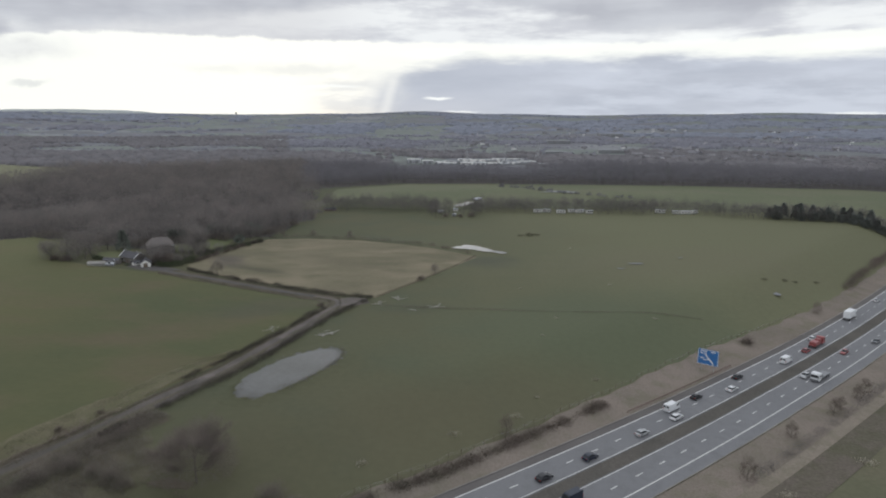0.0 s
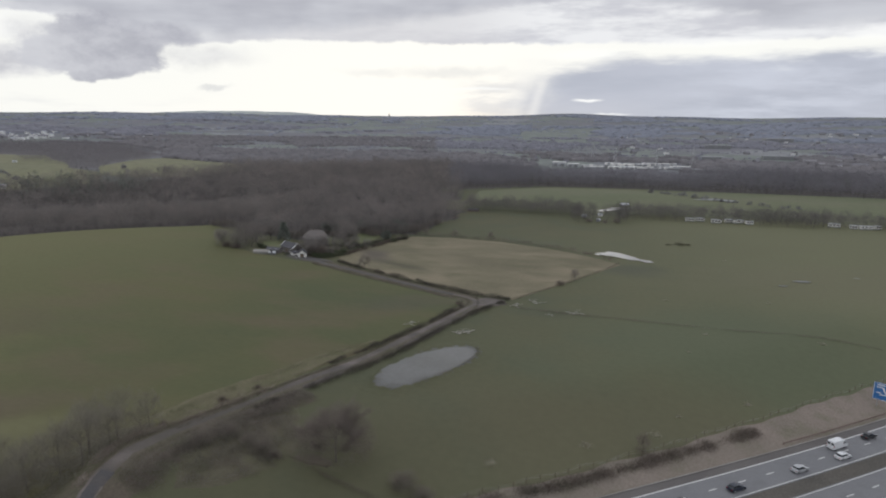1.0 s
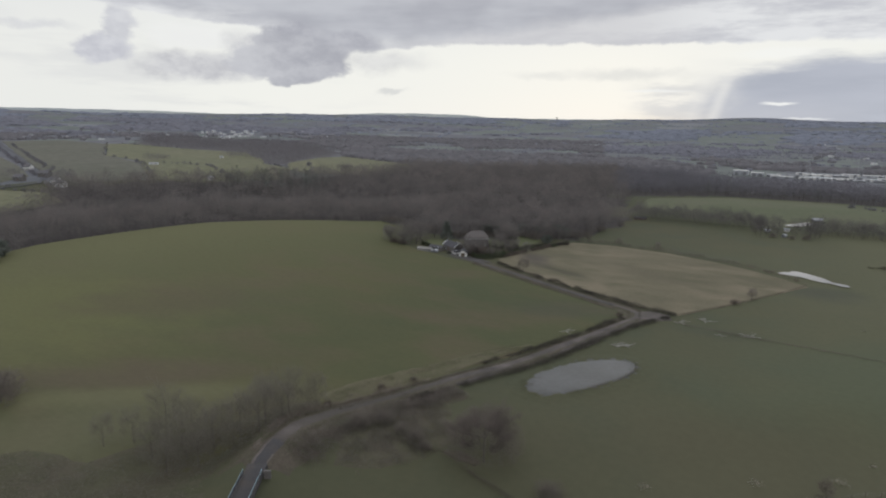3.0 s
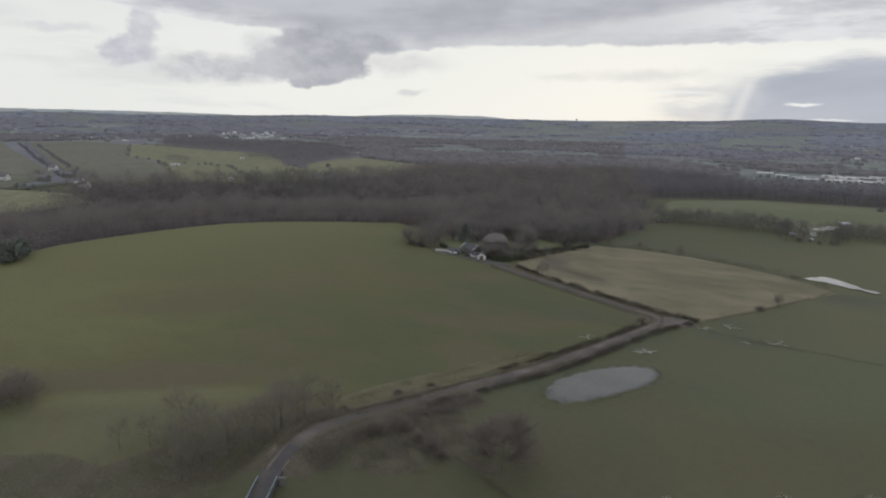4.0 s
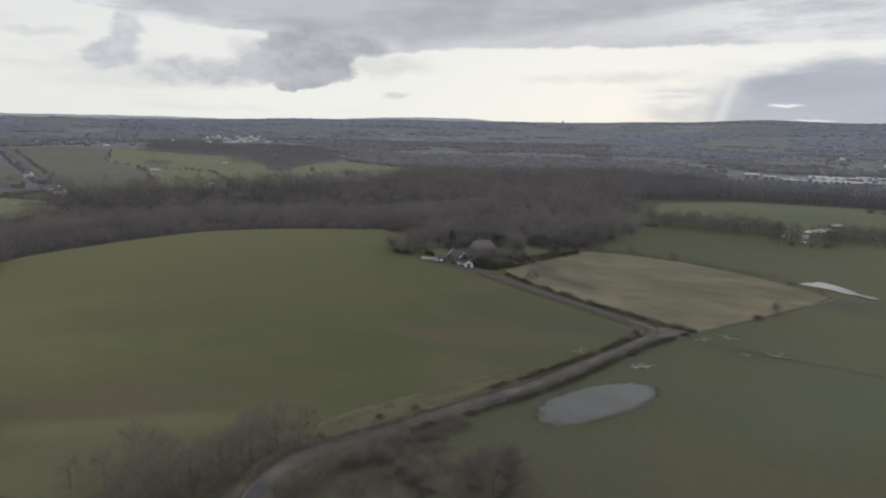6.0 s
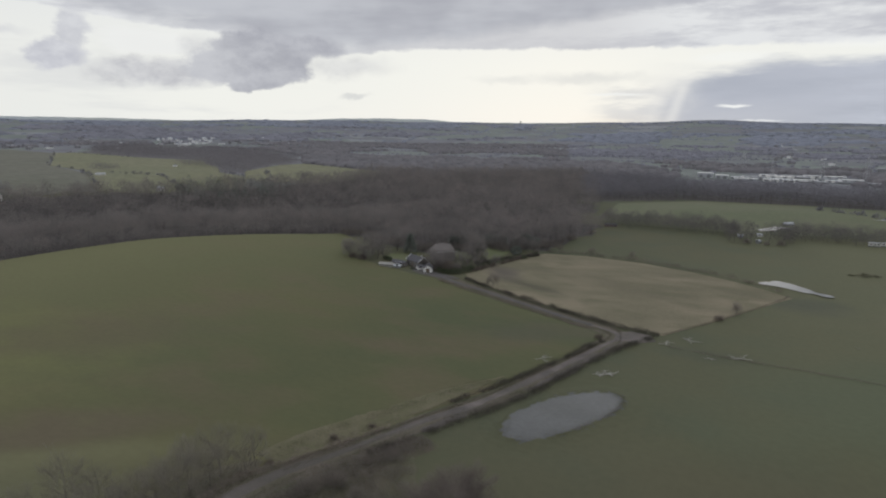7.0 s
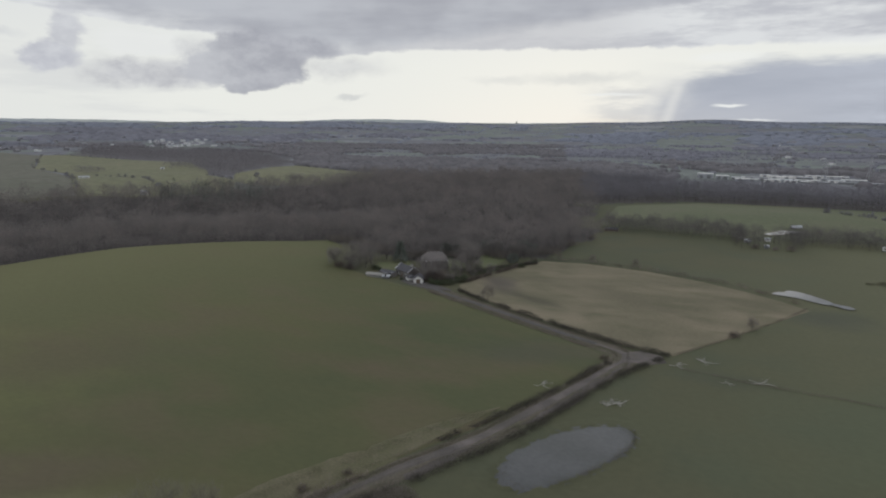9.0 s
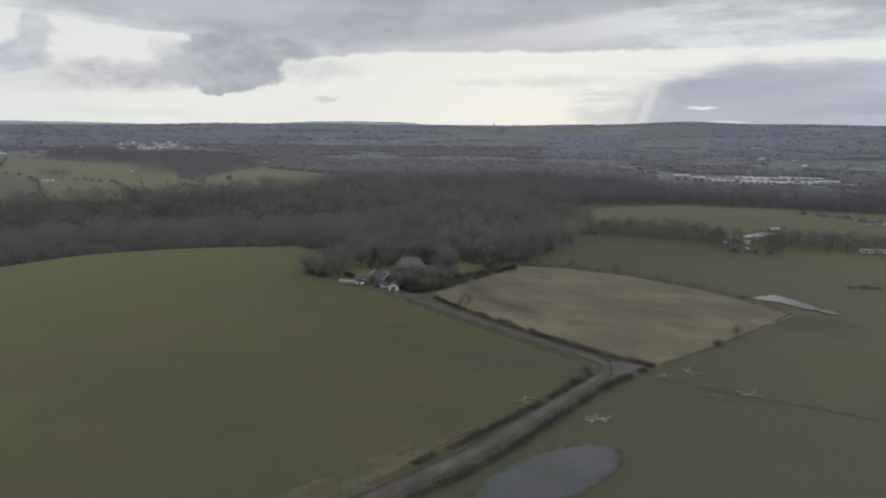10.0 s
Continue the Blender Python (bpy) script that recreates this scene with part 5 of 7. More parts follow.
def lay(seed, ln, label, spots):
    t = thing("fallen_branch", label, "dead branch", group="bleached branches")
    part("limb", mesh_np("limb", *fallen_branch(seed, ln), PALE), None, t)
    plant(t, spots, seed)


lay(45, 3.6, "bleached dead branches lying beside the pond", [(-40.5, 217.8, 1.0), (-43, 216.2, 0.8)])
lay(46, 3.6, "bleached dead branches lying in the meadow", [(-27.8, 254, 0.8), (-20, 260.5, 0.9), (-3.8, 249.9, 0.9), (-13.3, 246, 0.5), (-62, 221.5, 0.8)])
heap = make_tree("straw_heap", bush_parts(47, 0.6, 1.9, 160, 0.18), (HAY, HAY), "low pale heap of old hay in the grass", "heap", "hay heaps in the meadow")
plant(heap, [(-19.4, 142.6), (1.7, 157.2), (18.3, 167.8), (45.4, 192.2, 0.8), (25.5, 178.4, 0.6), (79, 240.5, 0.7), (32.8, 218, 0.5), (41, 237.3, 0.6), (31.9, 278, 0.5), (73, 284.4, 0.6), (70, 363, 0.7), (74, 135, 1.3), (101, 150, 1.4)], 48, 0.8, 1.1)


# hedges, each one grown thing of many twigs
def hedge_run(name, pts, h, w, per_m, label, mat=None, seed=0, twig=0.07, ragged=0.3):
    rng = np.random.default_rng(seed)
    line = spline(pts, 0.7)
    n = int(len(line) * 0.7 * per_m)
    k = rng.integers(0, len(line), n)
    d = np.gradient(line, axis=0)
    d /= np.linalg.norm(d, axis=1)[:, None]
    hh = h * (1 + ragged * np.convolve(rng.normal(size=len(line) + 6), np.ones(7) / 4, "valid"))
    full = np.clip(0.95 + (0.5 + ragged) * np.convolve(rng.normal(size=len(line) + 10), np.hanning(11) / 3, "valid"), 0.12, 1.0)
    hh = hh * (0.55 + 0.45 * full)
    k = k[rng.random(len(k)) < full[k]]
    n = len(k)
    side = rng.normal(0, 0.42, n).clip(-1.1, 1.1) * w / 2 * (0.7 + 0.4 * full[k])
    z = np.abs(rng.uniform(0, 1, n)) * hh[k] * (1 - 0.4 * np.abs(side / w * 2) ** 2)
    xy = line[k] + np.stack([-d[k, 1], d[k, 0]], 1) * side[:, None] + rng.normal(0, 0.3, (n, 2))
    pts3 = np.c_[xy, terrain(xy[:, 0], xy[:, 1]) + 0.1 + z]
    out = np.c_[rng.normal(0, 0.6, (n, 2)), np.full(n, 0.7)]
    me = mesh_np("twigs", *sliver_cloud(rng, pts3, out, 0.6 * min(1.4, h), twig), mat or HEDGE)
    t = thing(name, label, "hedge", kind="stuff")
    tagged(part("twigs", me, None, t), kind="stuff")


hedge_run("field_hedge", [(-123, 302), (-96, 287.2), (-66, 273), (-47, 264.6), (-31, 260.5)], 1.5, 1.5, 150, "clipped dark hedge between lane and straw field", mat=CLIPPED, seed=51, ragged=0.3)
hedge_run("lane_side_rough", [(-55, 257.6), (-72, 265.4), (-97, 277), (-118, 286.5), (-134, 294.5)], 0.5, 1.6, 60, "low dark bramble between farm lane and pasture", seed=57, ragged=0.5)
hedge_run("lane_edge_grass", [(-93.6, 133), (-87.8, 146.5), (-79.6, 164.5), (-66.8, 190.6), (-57.3, 217.4), (-48.4, 242)], 0.45, 1.5, 45, "pale dead grass along the lane's edge", TUFT, 58, 0.07, 0.7)
hedge_run("straw_side_hedge", [(-29, 263), (-12, 290), (6, 322), (15, 341)], 0.7, 1.0, 30, "thin ragged hedge along the straw field", seed=52)
hedge_run("back_hedge", [(12, 347), (2, 358), (-14, 369), (-40, 381), (-62, 387), (-88, 389.5), (-108, 386)], 1.7, 2.2, 60, "ragged brown hedge behind the straw field", seed=53, ragged=0.7)
hedge_run("pond_side_scrub", [(-33, 256.5), (-41.5, 240), (-50.5, 215), (-59.5, 189), (-73, 162), (-81, 147)], 1.0, 3.2, 170, "dark bramble scrub between lane and pond", mat=CLIPPED, seed=54, ragged=0.25)
hedge_run("pasture_hedge", [(-47.8, 246), (-50, 240.5), (-58.4, 216.4), (-64.6, 202.4), (-68.5, 193.5), (-75, 180)], 1.1, 2.3, 120, "dark hedge between lane and pasture", CLIPPED, 55, 0.07, 0.6)
hedge_run("pasture_hedge_low", [(-75, 180), (-77, 175.5), (-82, 167), (-90, 151), (-98, 137)], 0.7, 1.2, 22, "low patchy hedge between lane and pasture", seed=56, ragged=0.6)


ROUGH = material("rough_ground", [(0.110, 0.106, 0.070), (0.120, 0.107, 0.080), (0.101, 0.102, 0.066)], 0.09, 0.3, 1.5, 1.0, 0.4, 0.1, 0.05)


def thicket(name, outline, h, per_m2, label, mat=None, seed=0, twig=0.06):
    """Scrub filling an outline, thinning raggedly towards its rim."""
    rng = np.random.default_rng(seed)
    o = np.array(outline, float)
    lo, hi = o.min(0), o.max(0)
    n = int((hi - lo).prod() * per_m2)
    xy = rng.uniform(lo, hi, (n, 2))
    m = np.sin(xy[:, 0] * 0.9 + 1.3 * np.sin(xy[:, 1] * 0.7 + seed)) * np.sin(xy[:, 1] * 0.8 + seed * 0.3) + 0.5 * np.sin(xy[:, 0] * 2.1) * np.sin(xy[:, 1] * 1.9)
    mid = o.mean(0)
    xy = xy[in_outline(mid[0] + (xy[:, 0] - mid[0]) * (1 - 0.12 * m), mid[1] + (xy[:, 1] - mid[1]) * (1 - 0.12 * m), o)]
    m = np.sin(xy[:, 0] * 0.6 + 1.3 * np.sin(xy[:, 1] * 0.5 + seed)) * np.sin(xy[:, 1] * 0.55 + seed * 0.3)
    edge = np.full(len(xy), 1e9)
    for a, b in zip(o, np.roll(o, -1, 0)):
        t = np.clip(((xy - a) @ (b - a)) / ((b - a) @ (b - a)), 0, 1)
        edge = np.minimum(edge, np.hypot(*(xy - a - t[:, None] * (b - a)).T))
    full = smooth(-1.5, 7.0, edge + 3.0 * m) * (0.45 + 0.55 * smooth(-0.5, 0.3, m))
    keep = rng.random(len(xy)) < full
    xy, m, full = xy[keep], m[keep], full[keep]
    hh = h * (0.55 + 0.42 * m) * (0.4 + 0.6 * full)
    n = len(xy)
    p3 = np.c_[xy, terrain(xy[:, 0], xy[:, 1]) + 0.05 + rng.random(n) * np.maximum(hh, 0.15)]
    out = np.c_[rng.normal(0, 0.7, (n, 2)), np.full(n, 0.6)]
    set_piece("ground_" + name, patch(outline, 0.13, 1.5, 10, 0.6, seed), ROUGH, "dead rough ground under bramble scrub", "rough ground")
    t = thing(name, label, "scrub", kind="stuff")
    tagged(part("twigs", mesh_np("twigs", *sliver_cloud(rng, p3, out, 0.6, twig), mat or HEDGE), None, t), kind="stuff")


thicket("lane_scrub", [(-88, 141), (-80, 153), (-71, 150), (-62, 137), (-65, 126), (-71, 117), (-80, 112), (-85, 122), (-86, 132)], 1.2, 42, "brown bramble thicket beside the lane", mat=SCRUBTWIG, seed=57)
thicket("lane_scrub_upper", [(-100, 135), (-96, 124), (-94, 110), (-92, 101), (-98, 92), (-112, 86), (-126, 86), (-120, 101), (-110, 118), (-104, 131)], 1.3, 18, "brown bramble thicket under the lane trees", mat=NEARTWIG, seed=58)
thicket("bridge_scrub", [(-138, 84), (-108, 91), (-95, 90), (-92, 84), (-110, 68), (-150, 44), (-175, 52), (-160, 70)], 1.4, 14, "brown bramble scrub on the bank beside the bridge", mat=NEARTWIG, seed=64)
hedge_run("lane_reeds", [(-91.5, 101), (-94.5, 107), (-97.2, 117), (-97.6, 127), (-95, 136), (-91, 144), (-83, 160)], 1.0, 2.2, 90, "pale dead reeds along the lane's edge", REED, 68, 0.06, 0.3)
hedge_run("lane_bank_scrub", [(-85, 106), (-86, 113), (-86.5, 121), (-86, 129), (-82, 138), (-77, 148), (-72, 158)], 1.1, 8.5, 330, "brown bramble on the bank below the lane", SCRUBTWIG, 92, 0.06, 0.15)
hedge_run("strip_tufts", [(-100.5, 136), (-96.5, 149), (-89, 164), (-79, 184), (-71, 198)], 0.35, 5.0, 70, "tufts of pale uncut grass at the pasture's edge", TUFT, 93, 0.08, 0.5)
hedge_run("pond_fringe", [(-59.5, 173), (-58.8, 181), (-55, 189.5), (-49.2, 197.6), (-42, 203.5), (-35.5, 204.5), (-33, 199), (-35, 191), (-39.5, 181.5), (-44, 174), (-50.5, 167.5), (-56.3, 167.3), (-59.5, 173)], 0.22, 3.2, 110, "short wet grass round the pond's edge", RIMGRASS, 94, 0.06, 0.5)
hedge_run("worn_tufts", [(-96, 266), (-88, 260), (-80, 254), (-71, 247), (-65, 241)], 0.2, 10.0, 26, "sparse pale tufts in worn pasture by the lane", TUFT, 95, 0.09, 0.7)
hedge_run("ditch_growth", [(-26, 251), (-4, 248), (17.3, 246.5), (45.4, 243.9), (68, 244), (99, 246)], 0.45, 0.8, 45, "dark rushes along a meadow ditch", seed=59, ragged=0.4)
hedge_run("tree_ditch", [(-76, 127.5), (-63, 128.5), (-58, 128), (-49, 125), (-36.5, 122.5), (-22, 119)], 0.5, 1.2, 70, "dark rushes along a ditch under the lone tree", seed=96, ragged=0.5)
set_piece("ground_bare_patch", patch([(-63.5, 129.5), (-59, 132), (-53, 131), (-54, 129), (-59, 128.8)], 0.15, 0.8, 6, 0.3, 97), BANK, "bare brown earth beside the lone tree", "bare ground")
bx = [tuple(float(v) for v in road_xy(s, p)) for s, p in ((-45, -10.5), (-15, -10.2), (0, -9.4), (16, -9.8), (30, -10.2), (48, -10.7), (60, -11))]
hedge_run("bank_scrub", bx, 1.2, 4.4, 230, "dark red-brown bramble on the motorway bank", seed=60, ragged=0.4)
bx = [tuple(float(v) for v in road_xy(s, p)) for s, p in ((262, -13), (290, -15), (330, -16), (380, -16))]
hedge_run("bank_scrub_far", bx, 3.2, 5, 150, "grey-brown scrub on the motorway bank", seed=61, ragged=0.3)
hedge_run("far_side_scrub", [tuple(float(v) for v in road_xy(s, 33)) for s in (60, 90, 120, 150, 190)], 0.8, 4, 60, "low dead growth beyond the motorway", mat=TWIG, seed=62)
hedge_run("pond_grass", [(-57.5, 178), (-57, 171), (-53, 168.5), (-47, 171.5), (-43, 177)], 0.3, 5.0, 60, "grass standing in the pond's shallow end", TUFT, 69, 0.07, 0.4)
hedge_run("pond_rushes", [(-34, 204), (-32.8, 199), (-34.5, 191.5), (-38, 184), (-41, 179)], 0.4, 1.6, 40, "sparse dark rushes in the pond's shallow edge", seed=65, ragged=0.4)
for k, off in enumerate((2.5, -2.6)):
    d_l = np.gradient(LANE, axis=0)
    d_l /= np.linalg.norm(d_l, axis=1)[:, None]
    side_l = LANE + np.stack([-d_l[:, 1], d_l[:, 0]], 1) * off
    hedge_run("lane_edge_grass", [tuple(p) for p in side_l[4::5]], 0.3, 1.7, 60, "rough grass tufts along the lane's edge", TUFT, 66 + k, 0.09, 0.3)


GREYSTEEL = plain("dark_steel", (0.07, 0.072, 0.078), 0.6)
RAILBLUE = plain("pale_blue_paint", (0.36, 0.50, 0.56), 0.5)


# ---- bridge over the motorway ----
def bridge():
    d = Vector((0.50, -0.866, 0))
    z = float(terrain(-87.4, 97.3)) + 0.2
    b = thing("road_bridge", "narrow concrete overbridge carrying the lane", "bridge", (-87.4, 97.3, z), math.degrees(math.atan2(d.y, d.x)), kind="structure")
    part("deck", boxed(-1, 48, -1.95, 1.95, -0.9, 0.06), TARMAC, b)
    for y in (-1.85, 1.85):
        part("kerb", boxed(2.8, 48, y - 0.16, y + 0.16, 0.05, 0.16, 0.03), SHOULDER, b, "dark concrete edge of the bridge")
        part("parapet", boxed(2.8, 48, y - 0.05, y + 0.05, 1.02, 1.10, 0.02), RAILBLUE, b, "pale blue painted parapet rail")
        part("lower_rail", boxed(2.8, 48, y - 0.03, y + 0.03, 0.60, 0.67), STEEL, b)
        for k in range(19):
            part("post", boxed(2.9 + k * 2.45, 3.0 + k * 2.45, y - 0.05, y + 0.05, 0.2, 1.06), STEEL, b)
    for y in (-1.85, 1.85):
        part("infill_panel", boxed(2.9, 47.8, y - 0.02, y + 0.02, 0.2, 0.98), GREYSTEEL, b, "dark mesh infill panel")
    part("end_wall", boxed(2.2, 2.7, 2.1, 3.5, -1.2, 0.6, 0.05), STONE, b, "stained stone end wall")
    part("pier", boxed(26, 27, -2.0, 2.0, -9, -0.9), CONCRETE, b)


bridge()


# ---- motorway furniture ----
def motorway_sign():
    x, y = road_xy(109.0, -7.2)
    g = float(terrain(x, y))
    face = math.degrees(math.atan2(ROAD_D[1], ROAD_D[0])) + 90 + 18
    s = thing("road_sign", "large blue motorway direction sign on steel posts", "road sign", (float(x), float(y), g), face + 180)
    w, h, z0 = 6.4, 5.2, 2.2
    part("panel", boxed(-w / 2, w / 2, -0.06, 0.06, z0, z0 + h, 0.03), SIGN_B, s, "blue sign panel")
    for sgn in (-1, 1):
        part("post", boxed(sgn * 1.9 - 0.1, sgn * 1.9 + 0.1, 0.08, 0.28, -0.4, z0 + h * 0.95), STEEL, s, "grey steel post")
        part("border", boxed(sgn * (w / 2 - 0.14) - 0.06, sgn * (w / 2 - 0.14) + 0.06, -0.075, -0.062, z0 + 0.1, z0 + h - 0.1), SIGN_W, s)
    for z in (z0 + 0.14, z0 + h - 0.14):
        part("border", boxed(-w / 2 + 0.2, w / 2 - 0.2, -0.075, -0.062, z - 0.06, z + 0.06), SIGN_W, s)
    for bx, bz, bl in ((-1.4, 4.55, 2.0), (-1.7, 3.85, 1.5), (-1.8, 2.2, 1.3), (1.5, 4.6, 1.4)):
        part("text_bar", boxed(bx - bl / 2, bx + bl / 2, -0.075, -0.062, z0 + bz - 0.16, z0 + bz + 0.16), SIGN_W, s, "white bar of lettering")
    bm = bmesh.new()
    for (x0, q0), (x1, q1), t in (((1.8, 0.6), (-0.7, 3.2), 0.22), ((0.5, 1.9), (-1.5, 1.6), 0.14), ((-0.7, 3.2), (-0.7, 3.9), 0.22)):
        dx, dz = x1 - x0, q1 - q0
        ln = math.hypot(dx, dz)
        px, pz = -dz / ln * t, dx / ln * t
        vs = [bm.verts.new((a, yy, z0 + b)) for yy in (-0.062, -0.08) for a, b in ((x0 + px, q0 + pz), (x1 + px, q1 + pz), (x1 - px, q1 - pz), (x0 - px, q0 - pz))]
        for f in ((0, 1, 2, 3), (7, 6, 5, 4), (0, 4, 5, 1), (1, 5, 6, 2), (2, 6, 7, 3), (3, 7, 4, 0)):
            bm.faces.new([vs[i] for i in f])
    part("route_diagram", bm, SIGN_W, s, "white route diagram with a branch")


motorway_sign()


def barrier(name, s0, s1, p, mat, label):
    """A steel beam on posts along the motorway."""
    t = thing(name, label, "barrier", kind="structure")
    line = np.array([[float(v) for v in road_xy(s, p)] for s in np.arange(s0, s1, 3.2)])
    z = terrain(line[:, 0], line[:, 1])
    bm = bmesh.new()
    rows = []
    prof = [(-0.04, 0.42), (0.05, 0.5), (-0.02, 0.57), (0.05, 0.64), (-0.04, 0.74), (-0.09, 0.74), (-0.09, 0.42)]
    for (x, y), g in zip(line, z):
        rows.append([bm.verts.new((x + ROAD_D[1] * a, y - ROAD_D[0] * a, g + b)) for a, b in prof])
    for r0, r1 in zip(rows, rows[1:]):
        for k in range(len(prof)):
            j = (k + 1) % len(prof)
            bm.faces.new((r0[k], r1[k], r1[j], r0[j]))
    part("beam", bm, mat, t)
    me = bpy.data.meshes.new("post")
    pb = boxed(-0.06, 0.06, -0.06, 0.06, -0.3, 0.7)
    pb.to_mesh(me)
    pb.free()
    me.materials.append(mat)
    for (x, y), g in zip(line, z):
        ob = new("post", me)
        ob.parent = t
        ob.location = (x - 0.12 * ROAD_D[1], y + 0.12 * ROAD_D[0], g)


barrier("safety_barrier", 62, 122, -4.4, RUST, "rust-brown steel safety barrier by the hard shoulder")


def meadow_fence():
    f = thing("fence", "weathered post-and-wire fence along the motorway bank", "fence")
    me = bpy.data.meshes.new("post")
    pb = boxed(-0.06, 0.06, -0.06, 0.06, -0.2, 1.25)
    pb.to_mesh(me)
    pb.free()
    me.materials.append(WOODT)
    last = None
    for k in range(64):
        s = -30 + k * 3.6
        x, y = (float(v) for v in road_xy(s, float(bank_edge(s)) - 0.6 + 0.4 * math.sin(k * 1.7)))
        g = float(terrain(x, y))
        ob = new("post", me)
        ob.parent = f
        ob.location = (x, y, g)
        if last:
            bm = bmesh.new()
            for hz in (0.5, 0.85, 1.15):
                rod(bm, (last[0], last[1], last[2] + hz), (x, y, g + hz), 0.008, 0.008, 3)
            part("wires", bm, STEEL, f)
        last = (x, y, g)


meadow_fence()


# ---- vehicles ----
def wheel_parts(parent, x, y, r, w):
    wh = part("wheel", rod(bmesh.new(), (x, y - w / 2, r), (x, y + w / 2, r), r, r, 16), RUBBER, parent)
    sgn = 1 if y > 0 else -1
    part("rim", rod(bmesh.new(), (x, y + sgn * (w / 2 - 0.02), r), (x, y + sgn * (w / 2 + 0.02), r), r * 0.62, r * 0.55, 12), STEEL, wh, "steel wheel rim")


def car(colour, label, estate=False):
    c = thing("car", label, "car", group="traffic on the motorway")
    L, W = 2.15, 0.88
    rear = 1.55 if estate else 1.75
    low = [(-L, 0.32), (-L, 0.62), (-L + 0.08, 0.88), (-0.9, 0.95), (1.0, 0.93), (L - 0.35, 0.80), (L, 0.62), (L, 0.32), (L - 0.3, 0.22), (-L + 0.3, 0.22)]
    bm = prism(low, -W, W)
    bmesh.ops.bevel(bm, geom=[e for e in bm.edges], offset=0.05, segments=2, affect="EDGES")
    part("body", bm, PAINTS[colour], c)
    glass = [(-rear, 0.90), (-rear + 0.25, 1.30), (-1.15, 1.42), (0.1, 1.42), (1.05, 0.92)]
    part("windows", prism(glass, -W * 0.93, W * 0.93, 0.80, 1.0), GLASS, c, "dark tinted windows")
    top = [(-1.45, 1.36), (-1.15, 1.44), (-0.6, 1.47), (-0.1, 1.46), (0.22, 1.38)]
    part("roof", prism(top, -W * 0.76, W * 0.76), PAINTS[colour], c)
    for x in (-1.3, 1.3):
        for y in (-W + 0.08, W - 0.08):
            wheel_parts(c, x, y, 0.32, 0.2)
    for y in (-0.62, 0.62):
        part("headlight", boxed(L - 0.08, L + 0.02, y - 0.18, y + 0.18, 0.58, 0.72, 0.02), LAMP_W, c)
        part("tail_light", boxed(-L - 0.02, -L + 0.06, y - 0.16, y + 0.16, 0.66, 0.84, 0.02), LAMP_R, c)
    return c


def van(colour, label):
    c = thing("van", label, "van", group="traffic on the motorway")
    prof = [(-2.7, 0.35), (-2.7, 2.25), (-2.5, 2.4), (1.1, 2.4), (1.5, 2.25), (2.2, 1.25), (2.75, 1.05), (2.8, 0.6), (2.75, 0.35)]
    bm = prism(prof, -0.97, 0.97, 0.92, 1.3)
    bmesh.ops.bevel(bm, geom=[e for e in bm.edges], offset=0.06, segments=2, affect="EDGES")
    part("body", bm, PAINTS[colour], c)
    bm = bmesh.new()
    vs = [bm.verts.new(v) for v in ((1.56, -0.76, 2.17), (1.56, 0.76, 2.17), (2.22, 0.85, 1.28), (2.22, -0.85, 1.28))]
    fc = bm.faces.new(vs)
    bmesh.ops.solidify(bm, geom=[fc], thickness=-0.04)
    part("windscreen", bm, GLASS, c)
    for y in (-0.965, 0.925):
        part("side_window", boxed(0.9, 1.75, y, y + 0.04, 1.35, 1.95), GLASS, c)
        part("rear_window", boxed(-2.75, -2.69, y * 0.5 - 0.3, y * 0.5 + 0.3, 1.45, 2.0), GLASS, c)
        part("tail_light", boxed(-2.75, -2.66, y * 0.95 - 0.04, y * 0.95 + 0.06, 0.9, 1.4), LAMP_R, c)
        part("headlight", boxed(2.7, 2.82, y * 0.75 - 0.15, y * 0.75 + 0.15, 0.75, 0.98), LAMP_W, c)
        for x in (-1.7, 1.75):
            wheel_parts(c, x, 0.84 if y > 0 else -0.84, 0.36, 0.24)
    return c


